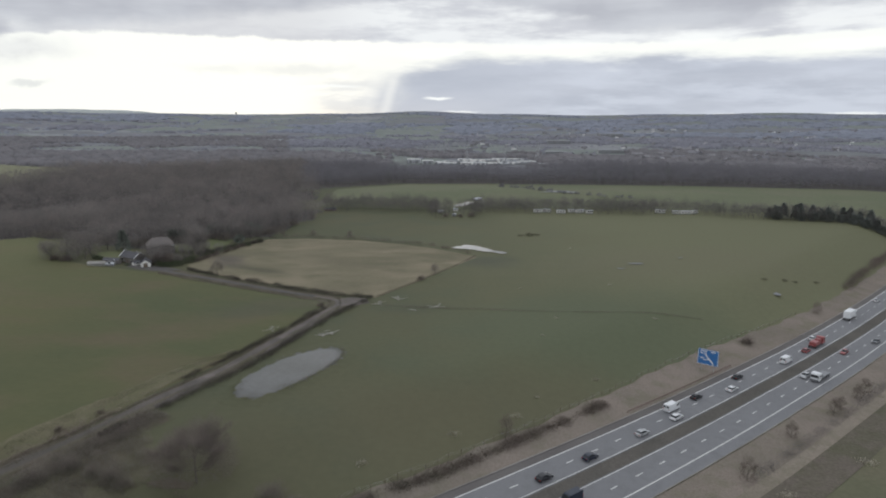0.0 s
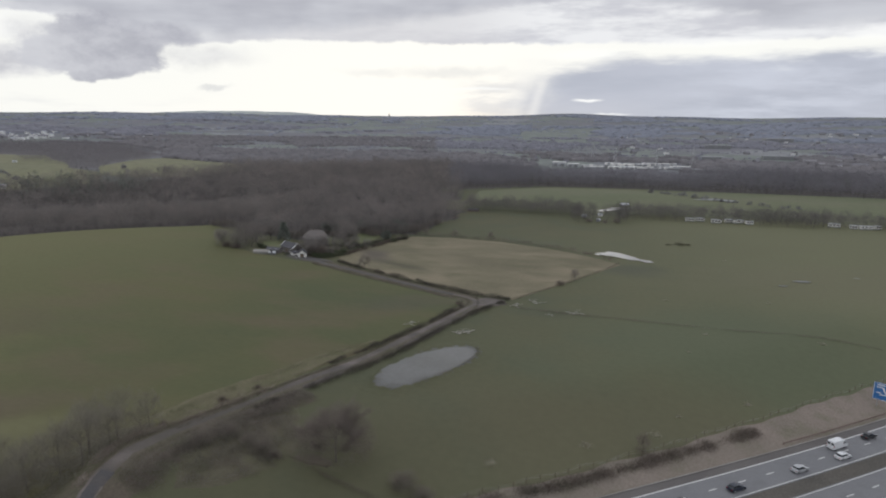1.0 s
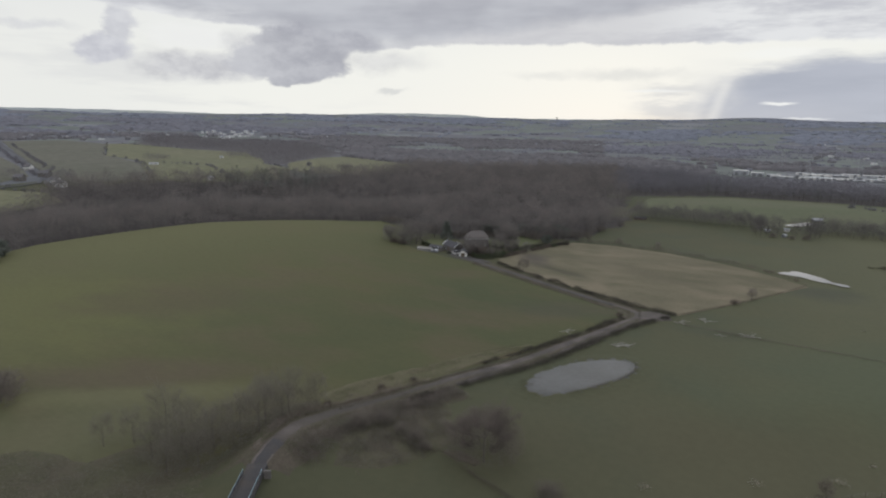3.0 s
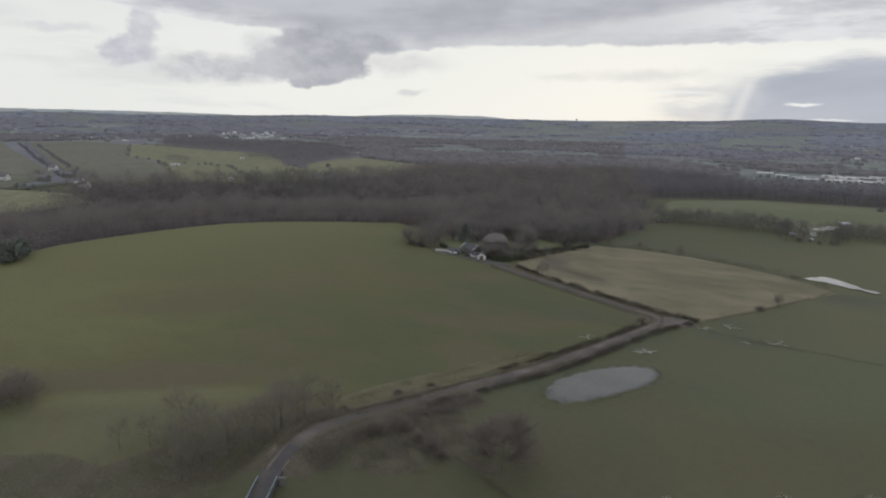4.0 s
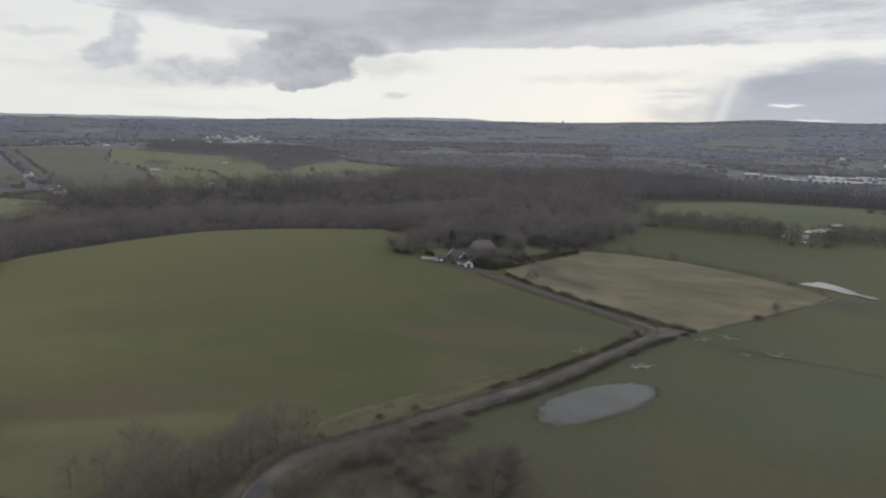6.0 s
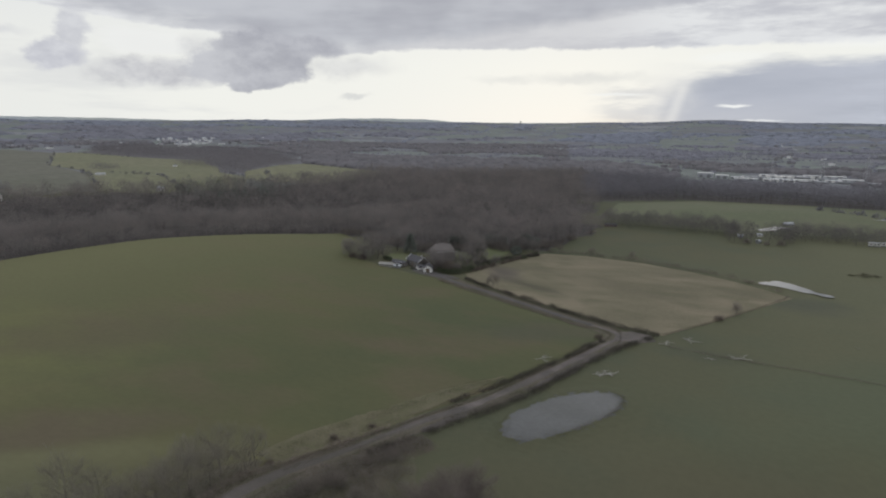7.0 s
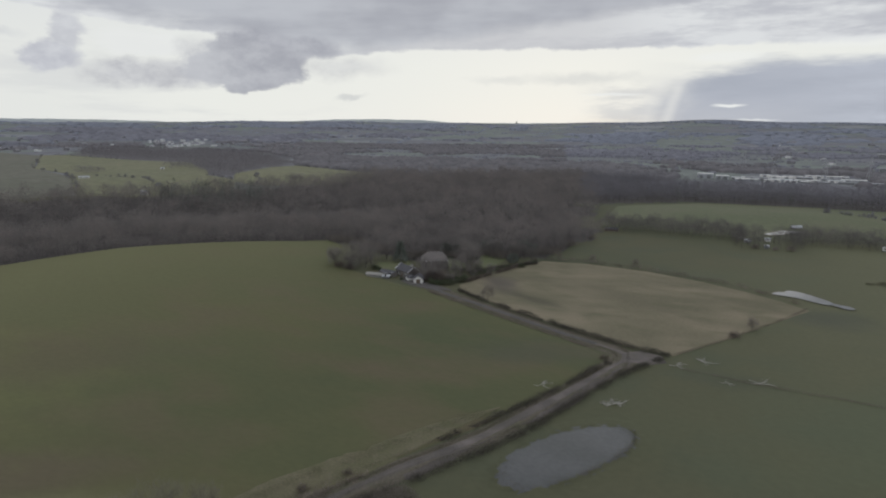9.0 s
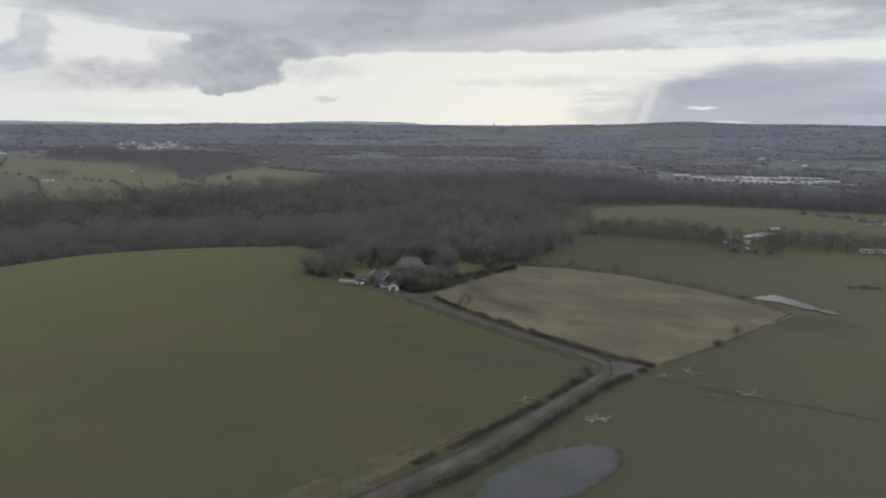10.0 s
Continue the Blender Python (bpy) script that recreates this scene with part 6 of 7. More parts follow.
def lorry(cab_paint, load, label, name="lorry"):
    c = thing(name, label, "lorry", group="traffic on the motorway")
    cab = [(2.6, 0.5), (2.6, 2.6), (2.8, 3.0), (4.3, 3.0), (4.75, 2.5), (4.9, 1.4), (4.9, 0.5)]
    bm = prism(cab, -1.22, 1.22)
    bmesh.ops.bevel(bm, geom=[e for e in bm.edges], offset=0.08, segments=2, affect="EDGES")
    part("cab", bm, PAINTS[cab_paint], c)
    bm = bmesh.new()
    fc = bm.faces.new([bm.verts.new(v) for v in ((4.83, -1.05, 2.4), (4.83, 1.05, 2.4), (4.95, 1.1, 1.55), (4.95, -1.1, 1.55))])
    bmesh.ops.solidify(bm, geom=[fc], thickness=-0.05)
    part("windscreen", bm, GLASS, c)
    part("bumper", boxed(4.85, 5.0, -1.2, 1.2, 0.4, 0.9, 0.05), PAINTS["grey"], c)
    part("chassis", boxed(-4.6, 2.8, -0.6, 0.6, 0.55, 0.95), PAINTS["grey"], c)
    for y in (-1.23, 1.19):
        part("side_window", boxed(3.3, 4.4, y, y + 0.04, 1.7, 2.4), GLASS, c)
    if load == "box":
        part("box_body", boxed(-4.8, 2.3, -1.26, 1.26, 1.0, 3.9, 0.06), SIGN_W, c, "plain white box body")
    elif load == "flat":
        part("flat_bed", boxed(-4.8, 2.3, -1.25, 1.25, 1.0, 1.25, 0.03), GREYSHEET, c, "empty flat bed")
        part("headboard", boxed(2.15, 2.3, -1.2, 1.2, 1.25, 2.5, 0.03), PAINTS["grey"], c)
    else:
        part("flat_bed", boxed(-4.8, 2.3, -1.25, 1.25, 1.0, 1.25, 0.03), PAINTS["red"], c)
        part("crate", boxed(-4.2, -0.4, -1.1, 1.1, 1.25, 2.3, 0.08), PAINTS["red"], c, "red load on the bed")
        part("machine", boxed(0.0, 1.9, -0.9, 0.9, 1.25, 2.6, 0.15), PAINTS["red"], c, "red boxed load")
    for x in (-3.9, -2.7, 3.6):
        for y in (-1.02, 1.02):
            wheel_parts(c, x, y, 0.48, 0.3)
    return c


def drive(c, s, p, back=False):
    x, y = (float(v) for v in road_xy(s, p))
    x2, y2 = (float(v) for v in road_xy(s + 1, p))
    a = math.degrees(math.atan2(y2 - y, x2 - x)) + (180 if back else 0)
    c.matrix_basis = pose(x, y, float(road_z(s)) + 0.205, 0, 1.26 * (-1 if back else 1), a)
    return c


drive(car("black", "small black hatchback on the motorway"), 18.5, 5.6)
drive(car("navy", "dark blue saloon on the motorway"), 34, 5.6)
drive(car("silver", "silver estate car with a pale roof", True), 54.5, 5.6)
drive(van("white", "white panel van on the motorway"), 73.5, 1.9)
drive(car("white", "white hatchback beside a van"), 70, 5.7)
drive(car("black", "black estate car on the motorway", True), 86.5, 1.9)
drive(car("white", "white saloon on the motorway"), 101, 5.6)
drive(car("black", "black hatchback in the inside lane"), 111.5, 1.9)
drive(van("white", "white delivery van in the outside lane"), 139, 5.4)
drive(car("red", "red hatchback close behind a red lorry"), 156, 5.5)
drive(lorry("red", "load", "red flat-bed lorry with a red load"), 166, 5.4)
drive(car("white", "white car in the lane beside a red lorry"), 172, 1.9)
drive(lorry("white", "box", "tall white box lorry on the motorway"), 215, 1.9)
drive(car("white", "white car far along the motorway"), 256, 1.9)
drive(lorry("white", "flat", "white flat-bed lorry with an empty bed"), 134, 18.3, True)
drive(car("silver", "silver car overtaking a lorry"), 131, 14.8, True)
drive(car("red", "red car on the further carriageway"), 166, 14.8, True)
drive(car("grey", "grey car on the further carriageway"), 189, 18.5, True)
drive(van("navy", "dark van on the further carriageway"), 17.0, 15.0, True)


# ---- buildings ----
DARKROOF = material("dark_roof", [(0.105, 0.102, 0.112), (0.085, 0.083, 0.09)], 0.5, 1.5, 5.0, 0.8, 0.4, 0.03, 0.3)


PALESHEET = material("pale_sheeting", [(0.34, 0.325, 0.30), (0.27, 0.26, 0.24), (0.23, 0.22, 0.20)], 0.3, 0.8, 4.0, 0.8, 0.2, 0.02, 0.2)
OLDTILE = material("weathered_tiles", [(0.190, 0.170, 0.160), (0.160, 0.148, 0.142), (0.210, 0.180, 0.164)], 0.3, 1.2, 5.0, 0.85, 0.4, 0.03, 0.2)


def gabled(name, label, category, x, y, turn, w, d, h, rise, wall_mat, roof_mat, windows=3, storeys=2, chimneys=1, door=True, group="", sink=0.0, hip=0.0):
    """A house or shed with a ridge along its length w."""
    g = float(terrain(x, y)) - sink
    t = thing(name, label, category, (x, y, g), turn, group)
    bm = bmesh.new()
    pts = []
    for sx in (-w / 2, w / 2):
        pts.append([bm.verts.new((sx, yy, zz)) for yy, zz in ((-d / 2, -0.5), (d / 2, -0.5), (d / 2, h), (0, h + (0.0 if hip else rise)), (-d / 2, h))])
    bm.faces.new(pts[0][::-1])
    bm.faces.new(pts[1])
    for k in (0, 1, 4):
        j = (k + 1) % 5
        bm.faces.new((pts[0][k], pts[0][j], pts[1][j], pts[1][k]))
    part("wall", bm, wall_mat, t)
    ov, th = 0.3, 0.16
    if hip:
        bm = bmesh.new()
        eave = [bm.verts.new(v) for v in ((-w / 2 - ov, -d / 2 - ov, h), (w / 2 + ov, -d / 2 - ov, h), (w / 2 + ov, d / 2 + ov, h), (-w / 2 - ov, d / 2 + ov, h))]
        top = [bm.verts.new(v) for v in ((-w / 2 + hip, 0, h + rise), (w / 2 - hip, 0, h + rise))]
        for f in ((eave[0], eave[1], top[1], top[0]), (eave[2], eave[3], top[0], top[1]), (eave[1], eave[2], top[1]), (eave[3], eave[0], top[0]), eave[::-1]):
            bm.faces.new(f)
        part("roof", bm, roof_mat, t, "hipped tiled roof")
        part("ridge", rod(bmesh.new(), (-w / 2 + hip, 0, h + rise), (w / 2 - hip, 0, h + rise), 0.16, 0.16, 6), TILE, t)
        part("gutter", boxed(-w / 2 - ov, w / 2 + ov, -d / 2 - ov - 0.1, -d / 2 - ov, h - 0.1, h + 0.05), SIGN_W, t, "white gutter board")
    for s in () if hip else (-1, 1):
        bm = bmesh.new()
        slope = rise / (d / 2)
        ye, ze = s * (d / 2 + ov), h - ov * slope
        vs = []
        for sx in (-w / 2 - ov, w / 2 + ov):
            vs.append([bm.verts.new(v) for v in ((sx, ye, ze + 0.02), (sx, 0, h + rise + 0.02), (sx, 0, h + rise + th), (sx, ye, ze + th))])
        bm.faces.new(vs[0]), bm.faces.new(vs[1][::-1])
        for k in range(4):
            j = (k + 1) % 4
            bm.faces.new((vs[0][j], vs[0][k], vs[1][k], vs[1][j]))
        bmesh.ops.recalc_face_normals(bm, faces=bm.faces)
        part("roof_slope", bm, roof_mat, t, "pitched roof slope")
    for k in range(chimneys):
        cx = (-w / 2 + 0.6 + hip) if k == 0 else (w / 2 - 0.6 - hip)
        ch = part("chimney", boxed(cx - 0.45, cx + 0.45, -0.4, 0.4, h + rise - 0.6, h + rise + 1.3, 0.03), STONE, t)
        part("chimney_pot", rod(bmesh.new(), (cx, 0, h + rise + 1.3), (cx, 0, h + rise + 1.7), 0.16, 0.13, 8), TILE, ch)
    for side in (-1, 1):
        for st in range(storeys):
            for k in range(windows):
                wx = (k + 0.5) / windows * w - w / 2
                if door and side < 0 and st == 0 and k == windows // 2:
                    part("door", boxed(wx - 0.5, wx + 0.5, -d / 2 - 0.05, -d / 2 + 0.05, 0, 2.05, 0.01), WOODT, t, "plain wooden door")
                    continue
                z = 0.9 + st * 2.6
                y0 = side * d / 2
                fr = part("window", boxed(wx - 0.55, wx + 0.55, y0 - 0.05, y0 + 0.05, z, z + 1.2), SIGN_W, t, "white window frame")
                part("pane", boxed(wx - 0.46, wx + 0.46, y0 - 0.07, y0 + 0.07, z + 0.09, z + 1.11), GLASS, fr)
    return t


gabled("farmhouse", "stone farmhouse with a hipped brown-grey tiled roof among bare trees", "house", -151.5, 336.5, 30, 13, 9, 4.6, 4.0, STONE, OLDTILE, 4, 2, 2, hip=3.0)
wing = gabled("farmhouse_wing", "lower stone wing with dark roof and white verges", "house", -155.5, 314.5, -30, 11, 6, 3.0, 2.2, STONE, DARKROOF, 3, 1, 0)
for e in (-5.85, 5.85):
    for sgn in (-1, 1):
        part("bargeboard", rod(bmesh.new(), (e, sgn * 3.35, 2.95), (e, 0, 5.4), 0.17, 0.17, 4), SIGN_W, wing, "white bargeboard")
barn = gabled("white_outbuilding", "small white rendered outbuilding at the lane's end", "outbuilding", -145.5, 307.0, 112, 5.5, 4.4, 2.1, 1.6, RENDER_W, DARKROOF, 1, 1, 0, False)
for e in (-2.78, 2.78):
    part("gable_door", boxed(e - 0.05, e + 0.05, -0.9, 0.9, 0, 2.0, 0.01), WOODT, barn, "dark wooden double door")
gabled("white_outbuilding", "white lean-to store beside the farmhouse", "outbuilding", -150.8, 308.2, 50, 3.0, 2.4, 1.5, 0.8, RENDER_W, DARKROOF, 1, 1, 0, False)
gabled("greenhouse_shed", "long low pale-roofed shed beside the pasture", "shed", -168.0, 305.2, 4, 8.0, 2.8, 1.2, 0.7, CONCRETE, PALESHEET, 0, 0, 0, False)
gabled("greenhouse_shed", "low grey store beside the pasture", "shed", -162.0, 305.6, 10, 3.4, 2.2, 1.0, 0.5, GREYSHEET, SHEET, 1, 1, 0, False)
gabled("dark_shed", "low dark felt-roofed shed behind the white shed", "shed", -163.5, 310.4, -6, 8.0, 3.2, 1.8, 0.8, STONE, DARKROOF, 2, 1, 0, False)
gabled("field_shelter", "low dark-red field shelter at the wood's edge", "shed", -92, 503, 10, 9, 3.5, 1.6, 0.7, BRICK, DARKROOF, 2, 1, 0, False)
for x, y, w, d, h, turn in ((27, 559, 7, 3.0, 1.3, 26),):
    gabled("farm_shed", "pale sheeted farm shed beyond the tree belt", "shed", x, y, turn, w, d, h, 1.1, GREYSHEET, SHEET, 0, 0, 0, False, group="sheds beyond the tree belt")
for x, y, w, turn, wm_ in ((-5, 496, 4.5, 20, GREYSHEET), (7, 505, 4.5, -5, RENDER_W), (5.5, 479, 3.4, 70, GREYSHEET)):
    gabled("small_shed", "small pale shed among scrub at the meadow's far edge", "shed", x, y, turn, w * 0.75, 2.4, 1.4, 0.7, wm_, SHEET, 1, 1, 0, False, group="sheds at the meadow's edge")


def caravan(x, y, turn, w):
    g = float(terrain(x, y))
    c = thing("static_caravan", "white static caravan parked among bare trees", "caravan", (x, y, g), turn, "caravans behind the meadow")
    part("body", boxed(-w / 2, w / 2, -1.5, 1.5, 0.4, 2.3, 0.12), RENDER_W, c)
    part("roof", prism([(-w / 2 - 0.1, 2.3), (w / 2 + 0.1, 2.3), (w / 2 + 0.05, 2.5), (-w / 2 - 0.05, 2.5)], -1.6, 1.6), SHEET, c)
    part("skirt", boxed(-w / 2 + 0.1, w / 2 - 0.1, -1.5, 1.5, -0.2, 0.5), GREYSHEET, c)
    for k in range(3):
        wx = (k - 1) * w * 0.3
        part("window", boxed(wx - 0.6, wx + 0.6, -1.53, -1.47, 1.2, 1.9), GLASS, c)


for k, x in enumerate((71, 80, 88.5, 96, 104, 112, 166, 175, 184, 193)):
    caravan(x + 1.6 * math.sin(k * 4.7), float(belt_y(x)) + 5.5 + 3.0 * math.sin(k * 2.3), 28 * math.sin(k * 5.1), 6.2 + 1.6 * math.sin(k * 3.3))

# the farm's garden
gw = thing("garden_wall", "low white painted garden wall beside the lawn", "wall", (-162.4, 324, float(terrain(-162.4, 324))), 88)
part("masonry", boxed(-9, 9, -0.2, 0.2, -0.5, 1.0, 0.02), RENDER_W, gw)
part("coping", boxed(-9.05, 9.05, -0.27, 0.27, 1.0, 1.12, 0.02), CONCRETE, gw, "grey concrete coping")
gard = make_tree("garden_conifer", conifer_parts(71, 10.5, 3.6, 900), (BARK, EVERGREEN), "tall dark conifer behind the farmhouse", "tree", "garden conifers")
plant(gard, [(-171.5, 337, 1.05)], 72)
yew = make_tree("garden_evergreen", round_evergreen(70, 6.5, 4.0, 600), (BARK, EVERGREEN), "broad dark evergreen behind the farm garden", "tree", "garden evergreens")
plant(yew, [(-159, 368), (-153, 370), (-148, 372, 0.8), (-143, 386), (-137, 390, 0.9), (-124.4, 396), (-118, 395, 0.9), (-120.3, 369, 0.7), (-128, 392, 0.8)], 70)
gt = make_tree("garden_tree", bare_tree(73, 11.5, 5.0, 1900, 0.05, 10, 5, low=0.06), (BARK, TWIG), "leafless garden tree beside the farmhouse", "tree", "garden trees")
plant(gt, [(-147.5, 319, 0.85), (-142.5, 322, 0.8), (-152.5, 322.5, 0.7), (-145, 326, 0.75), (-181, 339, 1.15), (-142.5, 310.5, 0.75), (-138.5, 312, 0.7), (-146.5, 311.5, 0.65), (-150, 311, 0.5), (-134, 330, 0.9), (-139, 326, 0.8), (-128, 336, 0.7), (-180, 316, 1.0), (-186, 312, 0.9), (-190, 318, 1.2), (-183, 326, 1.1), (-184, 309, 0.8), (-187, 322, 1.1), (-193, 311, 0.9), (-196, 314, 0.8), (-200, 318, 0.8), (-188, 334, 1.1), (-136, 343, 1.3), (-133, 340, 1.2), (-138, 352, 1.2), (-168, 360, 1.0), (-162, 364, 0.9), (-150, 366, 1.0), (-136, 380, 0.9), (-124, 384, 0.9), (-118, 382, 0.8), (-133, 322, 0.7), (-127, 326, 0.6), (-121, 336, 0.6), (-113, 378, 0.8), (-132, 312, 0.5), (-118, 405, 1.3), (-111, 420, 1.4), (-128, 399, 1.25), (-106, 436, 1.35), (-152, 393, 1.3), (-168, 388, 1.2), (-149, 311.5, 0.55)], 74)
dk = make_tree("garden_thicket", bush_parts(81, 5.2, 4.2, 2600, 0.07), (BARK, HEDGE), "tall dark leafless thicket in front of the farmhouse", "bush", "thickets by the farmhouse")
plant(dk, [(-138.5, 312.5, 1.1), (-142.5, 313.5, 1.0), (-145.5, 312.5, 0.6), (-134.5, 316, 0.7), (-186, 310.5, 0.6), (-192, 311, 0.6)], 82)
sh = make_tree("garden_shrub", bush_parts(75, 2.6, 2.2, 500, 0.12), (BARK, IVY), "dark green garden shrub", "shrub", "garden shrubs")
plant(sh, [(-135, 314), (-132, 318), (-130, 324), (-126, 330), (-124, 338), (-121, 345), (-118, 352), (-136, 336), (-141, 338), (-153, 344), (-130, 343), (-113, 360), (-110, 372), (-154, 306, 0.6)], 76)
hedge_run("garden_hedge", [(-177, 317.5), (-170, 315.5), (-163.7, 314)], 1.9, 1.5, 190, "clipped dark green garden hedge", IVY, 77, 0.12, 0.08)
hedge_run("yard_hedge", [(-140, 307.5), (-136, 307.5), (-132, 310), (-129.5, 315), (-127.5, 321)], 2.4, 3.6, 230, "tall dark evergreen hedge at the yard's edge", IVY, 84, 0.12, 0.15)
hedge_run("drive_hedge", [(-131, 333), (-127, 342), (-122, 352), (-116, 362), (-108, 372)], 1.5, 1.6, 150, "dark garden hedge behind the straw field's end", CLIPPED, 85, 0.1, 0.25)
hedge_run("garden_hedge_back", [(-157, 355.5), (-151, 358.5), (-145, 362), (-139, 366)], 1.8, 1.4, 120, "clipped dark green garden hedge", IVY, 78, 0.12, 0.08)
hedge_run("track_hedge", [(-126, 318), (-120, 340), (-110, 378)], 1.6, 2.0, 100, "dark hedge along the straw field's end", HEDGE, 79, 0.08, 0.25)
LAWN = material("garden_lawn", [(0.150, 0.160, 0.088), (0.132, 0.148, 0.080), (0.160, 0.158, 0.102)], 0.08, 0.2, 2.0, 1.0, 0.2, 0.1, 0.1)
set_piece("ground_lawn_west", patch([(-177, 318.5), (-181, 331), (-170, 342), (-162.5, 333), (-163, 316)], 0.2, 1.5, 10, 0.3, 79), LAWN, "green garden lawn behind a hedge", "lawn")
set_piece("ground_lawn_back", patch([(-156, 354), (-146, 360), (-136, 347), (-143, 338)], 0.2, 1.5, 10, 0.3, 80), LAWN, "green garden lawn behind the house", "lawn")
set_piece("ground_lawn_east", patch([(-143, 379), (-134, 385), (-126, 375), (-127, 358), (-131, 345)], 0.2, 1.5, 10, 0.3, 83), LAWN, "pale green paddock beside the garden", "lawn")


# ---- the distance ----
GREENFIELD = material("green_field", [(0.212, 0.208, 0.136), (0.190, 0.192, 0.128), (0.222, 0.214, 0.150)], 0.006, 0.02, 0.1, 1.0, 0.0, 0.1, 0.05)
DRABFIELD = material("drab_field", [(0.176, 0.172, 0.140), (0.160, 0.160, 0.128), (0.190, 0.182, 0.152)], 0.006, 0.02, 0.1, 1.0, 0.0, 0.1, 0.05)
for n, (o, m, lab) in enumerate([
    ([(-490, 555), (-555, 627), (-610, 642), (-690, 720), (-750, 760), (-830, 828), (-970, 835), (-1255, 915), (-1294, 876), (-930, 633), (-786, 582), (-605, 462), (-545, 480)], GREENFIELD, "pale green field beyond the wood"),
    ([(-612, 692), (-660, 820), (-666, 888), (-575, 875), (-494, 863), (-470, 800), (-455, 670), (-500, 605), (-545, 618)], GREENFIELD, "small green field between woods"),
    ([(-605, 462), (-745, 556), (-886, 612), (-925, 626), (-1290, 872), (-1528, 926), (-1552, 800), (-945, 516), (-715, 412), (-632, 388)], DRABFIELD, "drab brown-green stubble field"),
    ([(-705, 392), (-815, 440), (-1160, 580), (-1610, 770), (-1690, 740), (-1200, 480), (-700, 318), (-672, 330)], DRABFIELD, "drab grazed field beside the road"),
    ([(-600, 350), (-626, 340), (-655, 325), (-690, 308), (-660, 240), (-575, 262), (-560, 300), (-560, 340)], GREENFIELD, "green field below the far road"),
]):
    set_piece("ground_far_field", patch(o, 0.5, 14.0, 24, 2.0, 90 + n), m, lab, "field")
FARTARMAC = material("far_road_surface", [(0.150, 0.150, 0.158), (0.134, 0.134, 0.142)], 0.03, 0.2, 1.0, 0.9, 0.0, 0.1, 0.1)
v, q = ribbon(spline([(-600, 368), (-640, 378), (-655, 372), (-652, 338), (-700, 322), (-900, 380)], 12), 2.0, -2.0, 0.8, 3)
set_piece("road_far", (v, q), FARTARMAC, "distant road between hedges", "road")
v, q = ribbon(spline([(-655, 374), (-690, 398), (-770, 431), (-960, 522), (-1360, 703), (-1900, 960)], 12), 1.8, -1.8, 0.8, 3)
set_piece("road_far_branch", (v, q), FARTARMAC, "distant straight road running to the town", "road")


def tuft(seed, r, h, n, w):
    rng = np.random.default_rng(seed)
    vv = rng.normal(size=(n, 3))
    vv /= np.linalg.norm(vv, axis=1)[:, None]
    vv[:, 2] = np.abs(vv[:, 2])
    pts = vv * rng.uniform(0.3, 1, (n, 1)) * np.array([r, r, h * 0.75])
    return tapered((0, 0, -1), (0, 0, h * 0.6), 0.4, 0.2, 3), sliver_cloud(rng, pts, vv + np.array([0, 0, 0.4]), h * 0.35, w)


def clump_dome(seed, r, h):
    """A low uneven mass of tree tops."""
    rng = np.random.default_rng(seed)
    a = np.arange(7) / 7 * math.tau
    rows = [np.stack([np.cos(a + o) * r * k * (1 + rng.normal(0, 0.13, 7)), np.sin(a + o) * r * k * (1 + rng.normal(0, 0.13, 7)), h * z + rng.normal(0, 0.07 * h, 7)], 1) for k, z, o in ((1.0, -0.1, 0.0), (0.85, 0.55, 0.45), (0.45, 0.9, 0.9))]
    v = np.concatenate(rows + [np.array([[0, 0, h]])])
    k = np.arange(7)
    f = [np.stack([q * 7 + k, q * 7 + (k + 1) % 7, (q + 1) * 7 + k], 1) for q in (0, 1)] + [np.stack([q * 7 + (k + 1) % 7, (q + 1) * 7 + (k + 1) % 7, (q + 1) * 7 + k], 1) for q in (0, 1)]
    f.append(np.stack([14 + k, 14 + (k + 1) % 7, np.full(7, 21)], 1))
    return v, np.concatenate(f)


def massed(seed, r, h, n, w):
    stem, twigs = tuft(seed, r, h, n, w)
    return stem, join([clump_dome(seed + 50, r * 0.85, h * 0.8), twigs]) if n else clump_dome(seed + 50, r, h)


NEAR_TUFTS = [tuft(200 + k, 4.5, 9, 60, 0.7) for k in range(4)]
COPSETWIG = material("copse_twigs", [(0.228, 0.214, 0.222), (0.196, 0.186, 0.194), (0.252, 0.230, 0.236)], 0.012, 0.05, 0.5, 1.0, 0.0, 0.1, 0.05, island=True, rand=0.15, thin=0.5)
COPSE_KINDS = [wood_tree(150 + k, 10.0, 7.5, 75, 0.5) for k in range(4)]
FAR_TUFTS = [massed(210 + k, 9.5, 7.0, 8, 1.0) for k in range(4)]
ROW_TUFTS = [massed(215 + k, 6.0, 5.0, 4, 0.8) for k in range(3)]
RIDGE_TUFTS = [massed(220 + k, 19, 7, 0, 3.0) for k in range(4)]


def hedgeline(a, b, gap, seed):
    a, b = np.array(a, float), np.array(b, float)
    n = int(np.linalg.norm(b - a) / gap)
    t = np.linspace(0, 1, n)[:, None]
    return a + (b - a) * t + np.random.default_rng(seed).normal(0, 2.0, (n, 2))


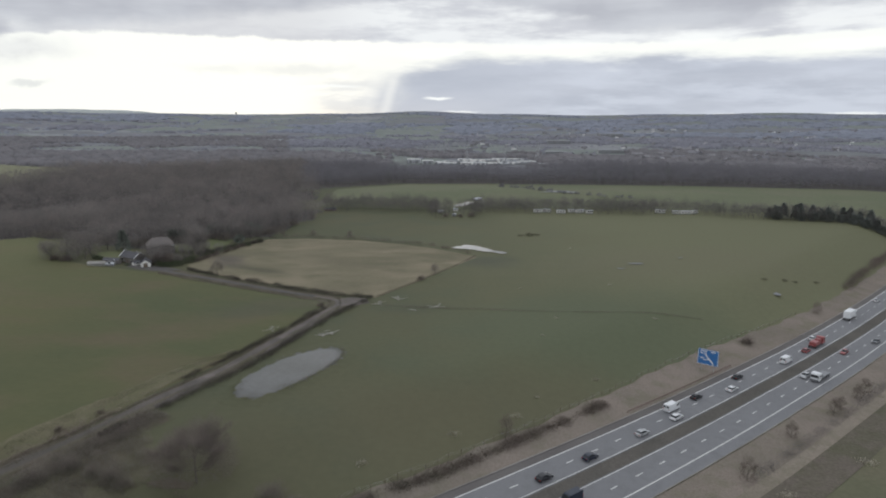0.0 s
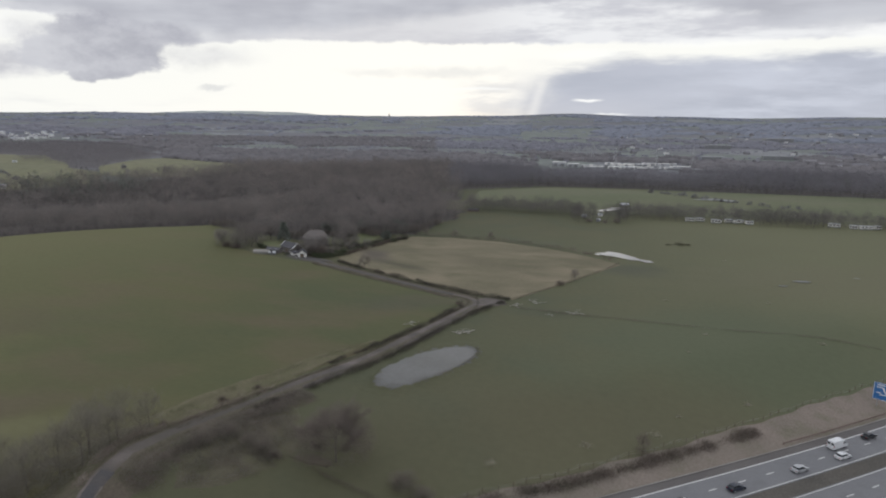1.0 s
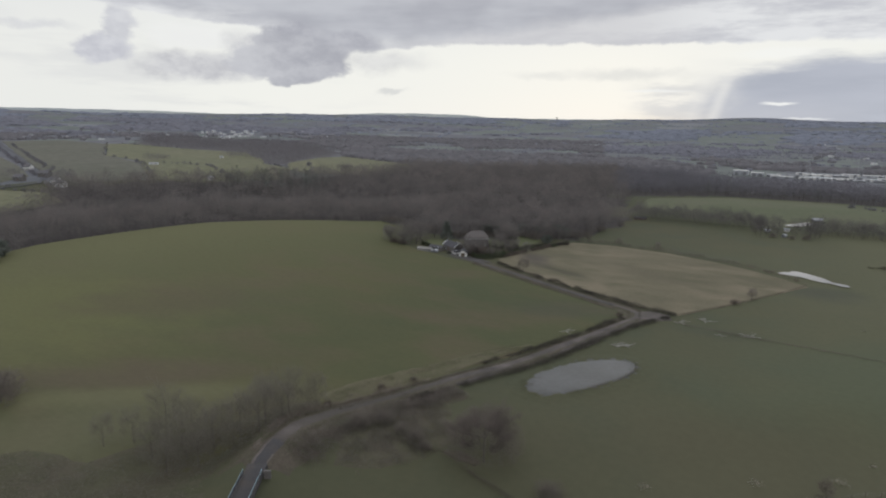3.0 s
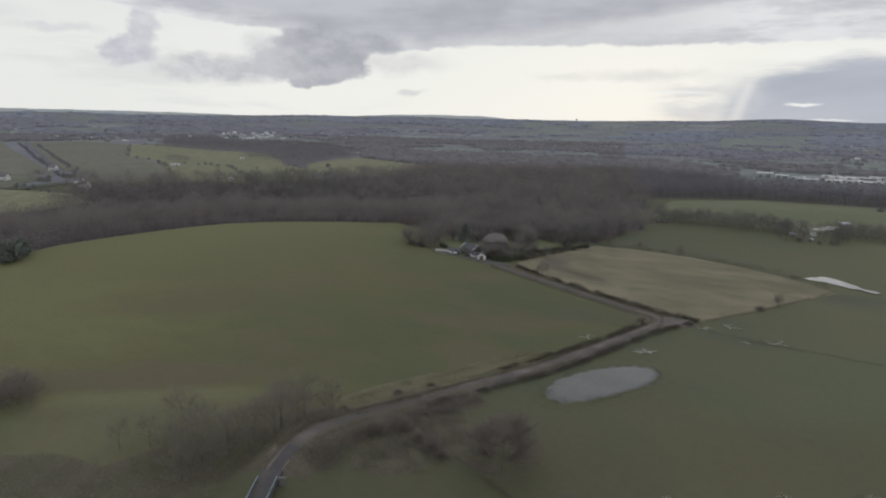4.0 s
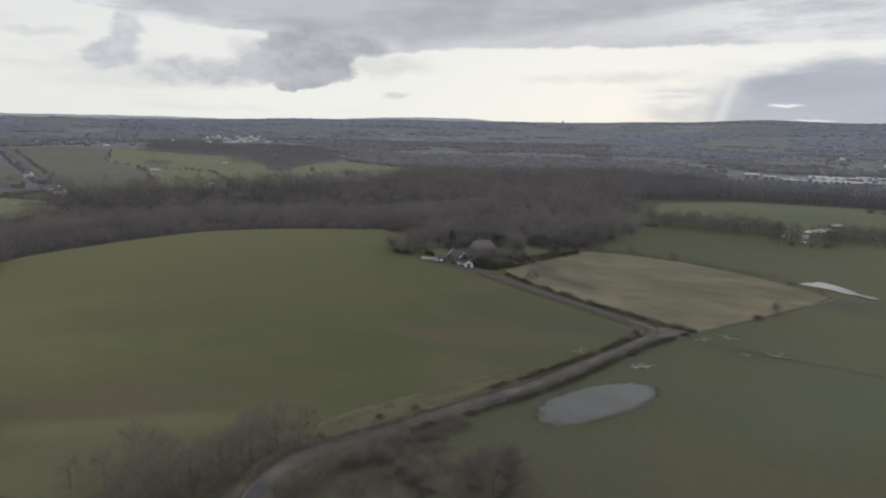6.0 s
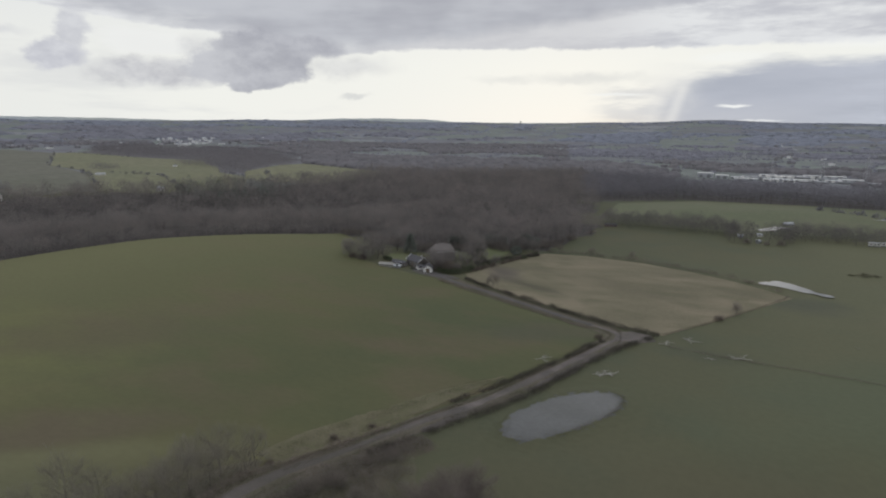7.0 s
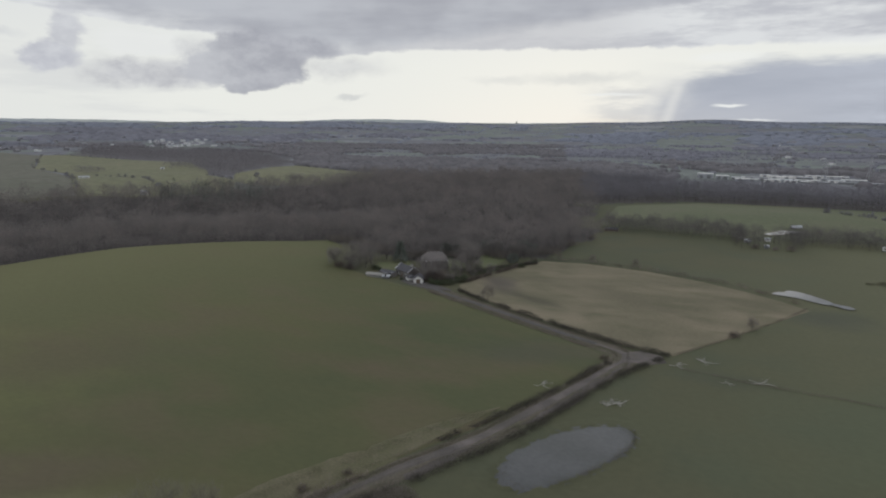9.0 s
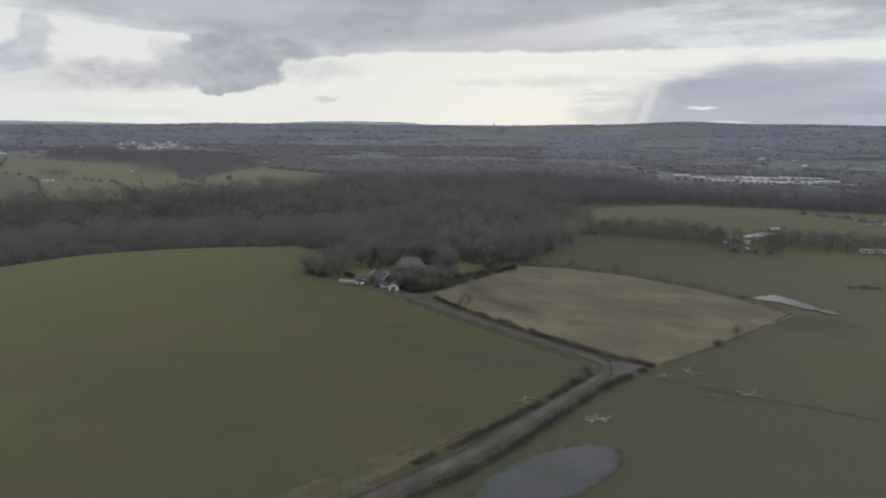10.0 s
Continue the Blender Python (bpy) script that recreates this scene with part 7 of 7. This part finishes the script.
lines = [((-705, 400), (-960, 510), 8), ((-960, 510), (-1500, 755), 13), ((-710, 420), (-950, 532), 11), ((-950, 532), (-1400, 740), 14), ((-640, 492), (-790, 582), 12), ((-790, 582), (-930, 632), 30), ((-930, 632), (-1290, 872), 40), ((-540, 520), (-590, 548), 8), ((-590, 548), (-650, 582), 9), ((-650, 582), (-720, 572), 10), ((-560, 628), (-612, 645), 9), ((-500, 605), (-586, 706), 12), ((-455, 670), (-480, 806), 12), ((-494, 863), (-660, 888), 12), ((-600, 352), (-655, 330), 7), ((-655, 345), (-700, 325), 8), ((-690, 308), (-760, 330), 9), ((-1000, 835), (-1290, 905), 16), ((55, 655), (112, 596), 5), ((112, 596), (165, 572), 6)]
pts = np.concatenate([hedgeline(a, b, g, 300 + k) for k, (a, b, g) in enumerate(lines)])
stand("far_hedgerows", NEAR_TUFTS, pts, 310, "distant hedgerow trees between fields", "hedgerow", (BARK, HAZYFARWOOD), 0.3, 0.7)
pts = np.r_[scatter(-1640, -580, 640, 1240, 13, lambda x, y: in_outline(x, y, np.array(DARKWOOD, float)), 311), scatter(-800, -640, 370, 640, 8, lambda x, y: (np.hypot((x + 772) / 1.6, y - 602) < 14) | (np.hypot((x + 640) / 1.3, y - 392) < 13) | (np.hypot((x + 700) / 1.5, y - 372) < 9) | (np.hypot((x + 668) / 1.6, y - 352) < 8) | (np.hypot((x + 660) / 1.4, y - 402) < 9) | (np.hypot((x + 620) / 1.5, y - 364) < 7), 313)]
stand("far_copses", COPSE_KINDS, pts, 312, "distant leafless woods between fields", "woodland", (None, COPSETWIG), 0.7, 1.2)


def land_noise(x, y, k):
    """Smooth waves that lay woods out in long uneven bands."""
    fine = 0.45 * np.sin(x * 0.021 * k + 3 * np.sin(y * 0.013 * k)) * np.sin(y * 0.027 * k + 2 * np.sin(x * 0.011 * k))
    return fine + (np.sin(x * 0.0041 * k + 1.7 * np.sin(y * 0.0031 * k + 0.6)) + np.sin(y * 0.0090 * k + 1.3 * np.sin(x * 0.0023 * k + 2.0)) + 0.7 * np.sin((x + y) * 0.0123 * k + 2 * np.sin((x - y) * 0.0037 * k))) / 2.7


def in_view(x, y):
    a = np.degrees(np.arctan2(-x, y))
    return (y > 0) & (a > -46) & (a < 82)


def cells(x, y, size, seed):
    """Uneven field-sized cells: a number from 0 to 1 for each cell, and the way to the nearest cell wall."""
    def chance(i, j, k):
        v = np.sin(i * 127.1 + j * 311.7 + k * 74.7 + seed) * 43758.5453
        return v - np.floor(v)
    i0, j0 = np.floor(x / size), np.floor(y / size)
    d1, d2, own = np.full(x.shape, 1e9), np.full(x.shape, 1e9), np.zeros(x.shape)
    for di in (-1, 0, 1):
        for dj in (-1, 0, 1):
            i, j = i0 + di, j0 + dj
            d = np.hypot((i + 0.1 + 0.8 * chance(i, j, 1)) * size - x, (j + 0.1 + 0.8 * chance(i, j, 2)) * size - y)
            nearer = d < d1
            d2 = np.where(nearer, d1, np.minimum(d2, d))
            own = np.where(nearer, chance(i, j, 3), own)
            d1 = np.where(nearer, d, d1)
    return own, (d2 - d1) / 2


def estate(a, d):
    return (a > 43.8) & (a < 49.2) & (d > 1780) & (d < 2500)


def far_open(x, y):
    """Far land in view, clear of the fields and the estate on the left."""
    d = np.hypot(x, y)
    a = np.degrees(np.arctan2(-x, np.maximum(y, 1)))
    left = (a > 26) & (d < np.interp(a, [26, 36, 40, 53, 60, 82], [1250, 1260, 1580, 2060, 1850, 1700]))
    return in_view(x, y) & (d > 960) & ~left & ~estate(a, d) & ~((np.abs(x - 40) < 130) & (np.abs(y - 1030) < 70))


def far_wood(x, y):
    own, wall = cells(x, y, 170.0, 0.0)
    bar = np.where(np.degrees(np.arctan2(-x, np.maximum(y, 1))) > 14, 0.40, 0.60)
    return far_open(x, y) & (np.hypot(x, y) < 2300) & (own + 0.35 * land_noise(x, y, 0.8) > bar) & (wall > 4)


def far_rows(x, y):
    own, wall = cells(x, y, 170.0, 0.0)
    return far_open(x, y) & (np.hypot(x, y) < 2300) & (wall < 3.2) & (own + 0.35 * land_noise(x, y, 0.8) < 0.75)


def ridge_wood(x, y):
    d = np.hypot(x, y)
    own, wall = cells(x, y, 300.0, 4.0)
    return in_view(x, y) & (d >= 2300) & (d < 4250) & ~estate(np.degrees(np.arctan2(-x, np.maximum(y, 1))), d) & (own + 0.35 * land_noise(x, y, 0.5) > 0.58)


def ridge_rows(x, y):
    d = np.hypot(x, y)
    own, wall = cells(x, y, 300.0, 4.0)
    return in_view(x, y) & (d >= 2300) & (d < 4100) & (wall < 7)


def mid_wood(x, y):
    d, a = np.hypot(x, y), np.degrees(np.arctan2(-x, y))
    clear = in_outline(x, y, [(-600, 700), (-680, 900), (-480, 870), (-440, 660)]) | ((np.abs(x - 30) < 120) & (np.abs(y - 1020) < 110))
    return (y > 0) & (a > -44) & (a < 37) & (d > 940) & (d < np.where(a > 3, 1420, 1200)) & ~clear & (land_noise(x, y, 1.3) > -0.35 + (d - 940) / 900)


stand("mid_woods", FAR_TUFTS, scatter(-900, 860, 660, 1420, 12, mid_wood, 318), 319, "grey-brown leafless woods beyond the fields", "woodland", (None, HAZYMIDTREE), 0.8, 1.4, shade=True)
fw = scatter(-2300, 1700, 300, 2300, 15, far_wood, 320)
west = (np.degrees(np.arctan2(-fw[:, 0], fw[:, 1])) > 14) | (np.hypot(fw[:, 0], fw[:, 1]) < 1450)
stand("far_woods", FAR_TUFTS, fw[~west], 321, "blocks of distant leafless woodland", "woodland", (None, HAZYFARTREE), 0.6, 1.2, shade=True)
stand("far_brown_woods", FAR_TUFTS, fw[west], 328, "blocks of distant brown leafless woodland", "woodland", (None, HAZYMIDTREE), 0.6, 1.2, shade=True)
stand("far_field_hedges", ROW_TUFTS, scatter(-2300, 1700, 300, 2300, 9, far_rows, 324), 325, "hedges and trees between distant fields", "hedgerow", (None, HAZYFARTREE), 0.35, 0.85, shade=True)
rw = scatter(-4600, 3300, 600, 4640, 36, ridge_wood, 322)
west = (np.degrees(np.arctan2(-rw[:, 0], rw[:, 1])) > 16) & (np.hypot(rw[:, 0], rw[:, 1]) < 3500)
stand("ridge_brown_woods", RIDGE_TUFTS, rw[west], 329, "brown leafless woods below the far hills", "woodland", (None, HAZYFARTREE), 0.7, 1.3, shade=True)
stand("ridge_woods", RIDGE_TUFTS, rw[~west], 323, "woods on the far hills, paled and blued for haze", "woodland", (None, HAZYRIDGETREE), 0.7, 1.3, shade=True)
stand("ridge_field_hedges", RIDGE_TUFTS, scatter(-4600, 3300, 600, 4600, 25, ridge_rows, 326), 327, "hedges on the far hills", "hedgerow", (None, HAZYRIDGETREE), 0.35, 0.6, shade=True)

# hills at the back of everything, their haze painted as a pale colour
ha = np.arange(-48.0, 84.0, 0.4)
he = np.interp(ha, [-48, 23.5, 25.5, 27, 29.5, 32, 34, 36.5, 38.5, 48, 51, 55, 60, 66, 84], [0.0, 0.1, 0.30, 0.37, 0.43, 0.44, 0.41, 0.33, 0.2, 0.22, 0.33, 0.40, 0.45, 0.50, 0.55]) + 0.012 * np.sin(ha * 1.7) + 0.008 * np.sin(ha * 4.3)
hr = np.radians(ha)
rows_h = [np.stack([-np.sin(hr) * r, np.cos(hr) * r, 74 + 4890 * np.tan(np.radians(he)) - drop], 1) for r, drop in ((4780, 45), (4830, 14), (4890, 0), (4930, 30))]
nh = len(ha)
kh = (np.arange(3)[:, None] * nh + np.arange(nh - 1)[None]).ravel()
HAZYHILLS = material("hazy_hills", [(0.40, 0.425, 0.43), (0.46, 0.475, 0.44), (0.36, 0.385, 0.41)], 0.003, 0.006, 0.03, 1.0, 0.0, 0.1, 0.0, grain=0.06)
set_piece("backdrop_hills", (np.concatenate(rows_h), np.stack([kh, kh + 1, kh + nh + 1, kh + nh], 1)[:, ::-1]), HAZYHILLS, "bare hills on the far horizon, paled by painted haze", "hills")


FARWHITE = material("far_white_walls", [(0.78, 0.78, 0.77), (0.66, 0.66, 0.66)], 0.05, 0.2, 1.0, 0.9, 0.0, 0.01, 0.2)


# far houses: walls and roofs, most of them one piece of town
def house_vf(w, d, h, rise):
    v = np.array([(-w, -d, -1), (w, -d, -1), (w, d, -1), (-w, d, -1), (-w, -d, h), (w, -d, h), (w, d, h), (-w, d, h)], float)
    wall = np.array([(0, 1, 5), (0, 5, 4), (1, 2, 6), (1, 6, 5), (2, 3, 7), (2, 7, 6), (3, 0, 4), (3, 4, 7)])
    r = np.array([(-w - 0.3, -d - 0.3, h - 0.1), (w + 0.3, -d - 0.3, h - 0.1), (w + 0.3, d + 0.3, h - 0.1), (-w - 0.3, d + 0.3, h - 0.1), (-w - 0.3, 0, h + rise), (w + 0.3, 0, h + rise)], float)
    roof = np.array([(0, 1, 5), (0, 5, 4), (2, 3, 4), (2, 4, 5), (0, 4, 3), (1, 2, 5)])
    return (v, wall), (r, roof)


def town(x, y):
    d, a = np.hypot(x, y), np.degrees(np.arctan2(-x, y))
    right = (a < -2) & (a > -34) & (d > 1120) & (d < 2900)
    left = (a > 38) & (a < 70) & (d > 1750) & (d < 2700)
    return (y > 0) & (right | left) & (land_noise(x + 300, y, 2.1) > 0.12)


HOUSES = [house_vf(5.5, 4, 5.5, 3), house_vf(8, 4, 5, 2.6), house_vf(12, 5, 5.5, 3)]
hp = scatter(-2600, 1700, 500, 2900, 34, town, 330)
hp = hp[np.random.default_rng(331).random(len(hp)) < 0.32]
stand("town_brick_houses", HOUSES, hp[:: 4], 332, "distant brick houses of a small town, greyed for haze", "houses", (HAZYFARWALL, HAZYFARROOF), 0.8, 1.2)
stand("town_pale_houses", HOUSES, hp[1:: 4], 333, "distant pale rendered houses of a small town", "houses", (FARWHITE, HAZYFARROOF), 0.5, 0.85)
stand("town_tiled_houses", HOUSES, hp[3:: 6], 334, "distant houses with tiled roofs, greyed for haze", "houses", (HAZYFARWALL, HAZYFARWALL), 0.8, 1.2)

# the pale estate on the left skyline and the houses by the far road
rng = np.random.default_rng(340)
for k in range(26):
    ed, ea = rng.uniform(1850, 2450), radians(48.6 - k * 0.16 + rng.normal(0, 0.12))
    x, y = -ed * math.sin(ea), ed * math.cos(ea)
    gabled("estate_house", "distant white house with a pitched roof on an estate", "house", x, y, rng.uniform(0, 180), 13, 9, 6.0, 3.0, FARWHITE, SHEET if k % 4 == 0 else HAZYFARROOF, 2, 2, 0, group="white houses on the estate")
for x, y, w, m, lab in ((-690, 401, 12, STONE, "stone cottage with slate roof by the far road"), (-642, 384, 8, RENDER_W, "white cottage by the far road"), (-682, 371, 10, STONE, "low stone cottage by the far road"), (-622, 377, 9, RENDER_W, "white cottage among trees by the far road"), (-751, 418, 8, RENDER_W, "white cottage beside the distant road"), (-712, 348, 8, RENDER_W, "white cottage among trees by the far road")):
    gabled("cottage", lab, "house", x, y, 20, w, 6.5, 4.2, 2.8, m, SLATE, 3, 2, 1, group="cottages by the far road")
gabled("white_barn", "low white-roofed barn under trees beyond the wood", "barn", -706, 546, 38, 11, 4, 2.2, 0.9, RENDER_W, SHEET, 2, 1, 0, False)
gabled("white_barn", "small white barn in a far green field", "barn", -745, 693, 30, 5, 3.5, 2.2, 0.9, RENDER_W, SHEET, 1, 1, 0, False)
gabled("white_barn", "small pale shed at the far edge of the wood", "barn", -538, 487, 30, 6, 4, 3.0, 1.2, RENDER_W, SHEET, 1, 1, 0, False, sink=-3)


# the works: long pale sheds
def factory_shed(x, y, w, d, h, bays, turn, label):
    g = float(terrain(x, y))
    t = thing("factory_shed", label, "factory", (x, y, g), turn, "sheds of the works")
    part("wall", boxed(-w / 2, w / 2, -d / 2, d / 2, -1, h), GREYSHEET if y > 1180 else (SHEET, GREYSHEET, RENDER_W)[int(abs(x) * 3) % 3], t)
    for k in range(bays):
        b = d / bays
        y0 = -d / 2 + k * b
        bm = prism([(y0, h), (y0 + b, h), (y0 + b / 2, h + 0.6)], -w / 2 - 0.3, w / 2 + 0.3)
        bmesh.ops.rotate(bm, verts=bm.verts, matrix=Matrix.Rotation(radians(90), 3, "Z"))
        bmesh.ops.scale(bm, verts=bm.verts, vec=(-1, 1, 1))
        bmesh.ops.recalc_face_normals(bm, faces=bm.faces)
        part("roof_bay", bm, GREYSHEET if y > 1180 else (RENDER_W, SHEET, RENDER_W, GREYSHEET, SHEET)[int(abs(x)) % 5], t, "pale ridged roof bay")
    for k in range(max(2, int(w / 14))):
        x0 = -w / 2 + (k + 0.5) * w / max(2, int(w / 14))
        part("loading_door", boxed(x0 - 2.2, x0 + 2.2, -d / 2 - 0.1, -d / 2 + 0.1, 0, min(4.2, h - 0.3)), GREYSHEET, t)


rng = np.random.default_rng(350)
sheds = [(-52, 1016, 20, 12, 6.5, 1, -4.0), (-30, 1004, 16, 10, 5.0, 1, -4.0)]
for y0, x0, x1, tall in ((988, -14, 128, 2.4), (1008, -18, 122, 3.0), (1032, -6, 118, 3.2), (1058, 18, 112, 3.8)):
    x = x0
    while x < x1:
        w = rng.uniform(12, 30)
        sheds.append((x + w / 2, y0 - 0.07 * (x + w / 2) + rng.uniform(-3, 3), w, rng.uniform(7, 10), tall * rng.uniform(0.8, 1.35), 1, -4.0 + rng.uniform(-2, 2)))
        x += w + rng.uniform(1.5, 9)
sheds += [(210, 1230, 40, 20, 7, 2, -8), (330, 1290, 50, 24, 7, 3, -5), (300, 1720, 60, 30, 9, 3, -5), (560, 2200, 80, 40, 11, 3, 3)]
for x, y, w, d, h, b, a in sheds:
    factory_shed(x, y, w, d, h, b, a, "long pale industrial shed with ridged roof")


def pylon(x, y, h):
    p = thing("pylon", "grey lattice electricity pylon beyond the wood", "pylon", (x, y, float(terrain(x, y))), 25, "pylons by the works")
    for sx in (-1, 1):
        for sy in (-1, 1):
            part("leg", rod(bmesh.new(), (sx * 3.2, sy * 3.2, -0.5), (sx * 0.5, sy * 0.5, h), 0.22, 0.14, 5), STEEL, p)
    bm = bmesh.new()
    for k in range(7):
        z0, z1 = h * k / 7, h * (k + 1) / 7
        w0, w1 = 3.2 - 2.7 * k / 7, 3.2 - 2.7 * (k + 1) / 7
        for s in (-1, 1):
            rod(bm, (-w0, s * w0, z0), (w1, s * w1, z1), 0.1, 0.1, 4)
            rod(bm, (s * w0, w0, z0), (s * w1, -w1, z1), 0.1, 0.1, 4)
    part("bracing", bm, STEEL, p)
    for k, z in enumerate((0.62, 0.77, 0.91)):
        part("cross_arm", rod(rod(bmesh.new(), (-6 + k, 0, h * z), (0, 0, h * z + 1.2), 0.16, 0.16, 4), (6 - k, 0, h * z), (0, 0, h * z + 1.2), 0.16, 0.16, 4), STEEL, p)


for x, y in ((30, 960), (88, 975), (150, 1060), (-2, 1180)):
    pylon(x, y, 32)
mast = thing("water_tower", "tiny dark tower on the far ridge", "tower", (-1480, 4500, float(terrain(-1480, 4500))))
part("shaft", rod(bmesh.new(), (0, 0, -2), (0, 0, 13), 5, 4, 10), CONCRETE, mast)
part("tank", rod(bmesh.new(), (0, 0, 13), (0, 0, 17), 6, 6, 12), CONCRETE, mast)
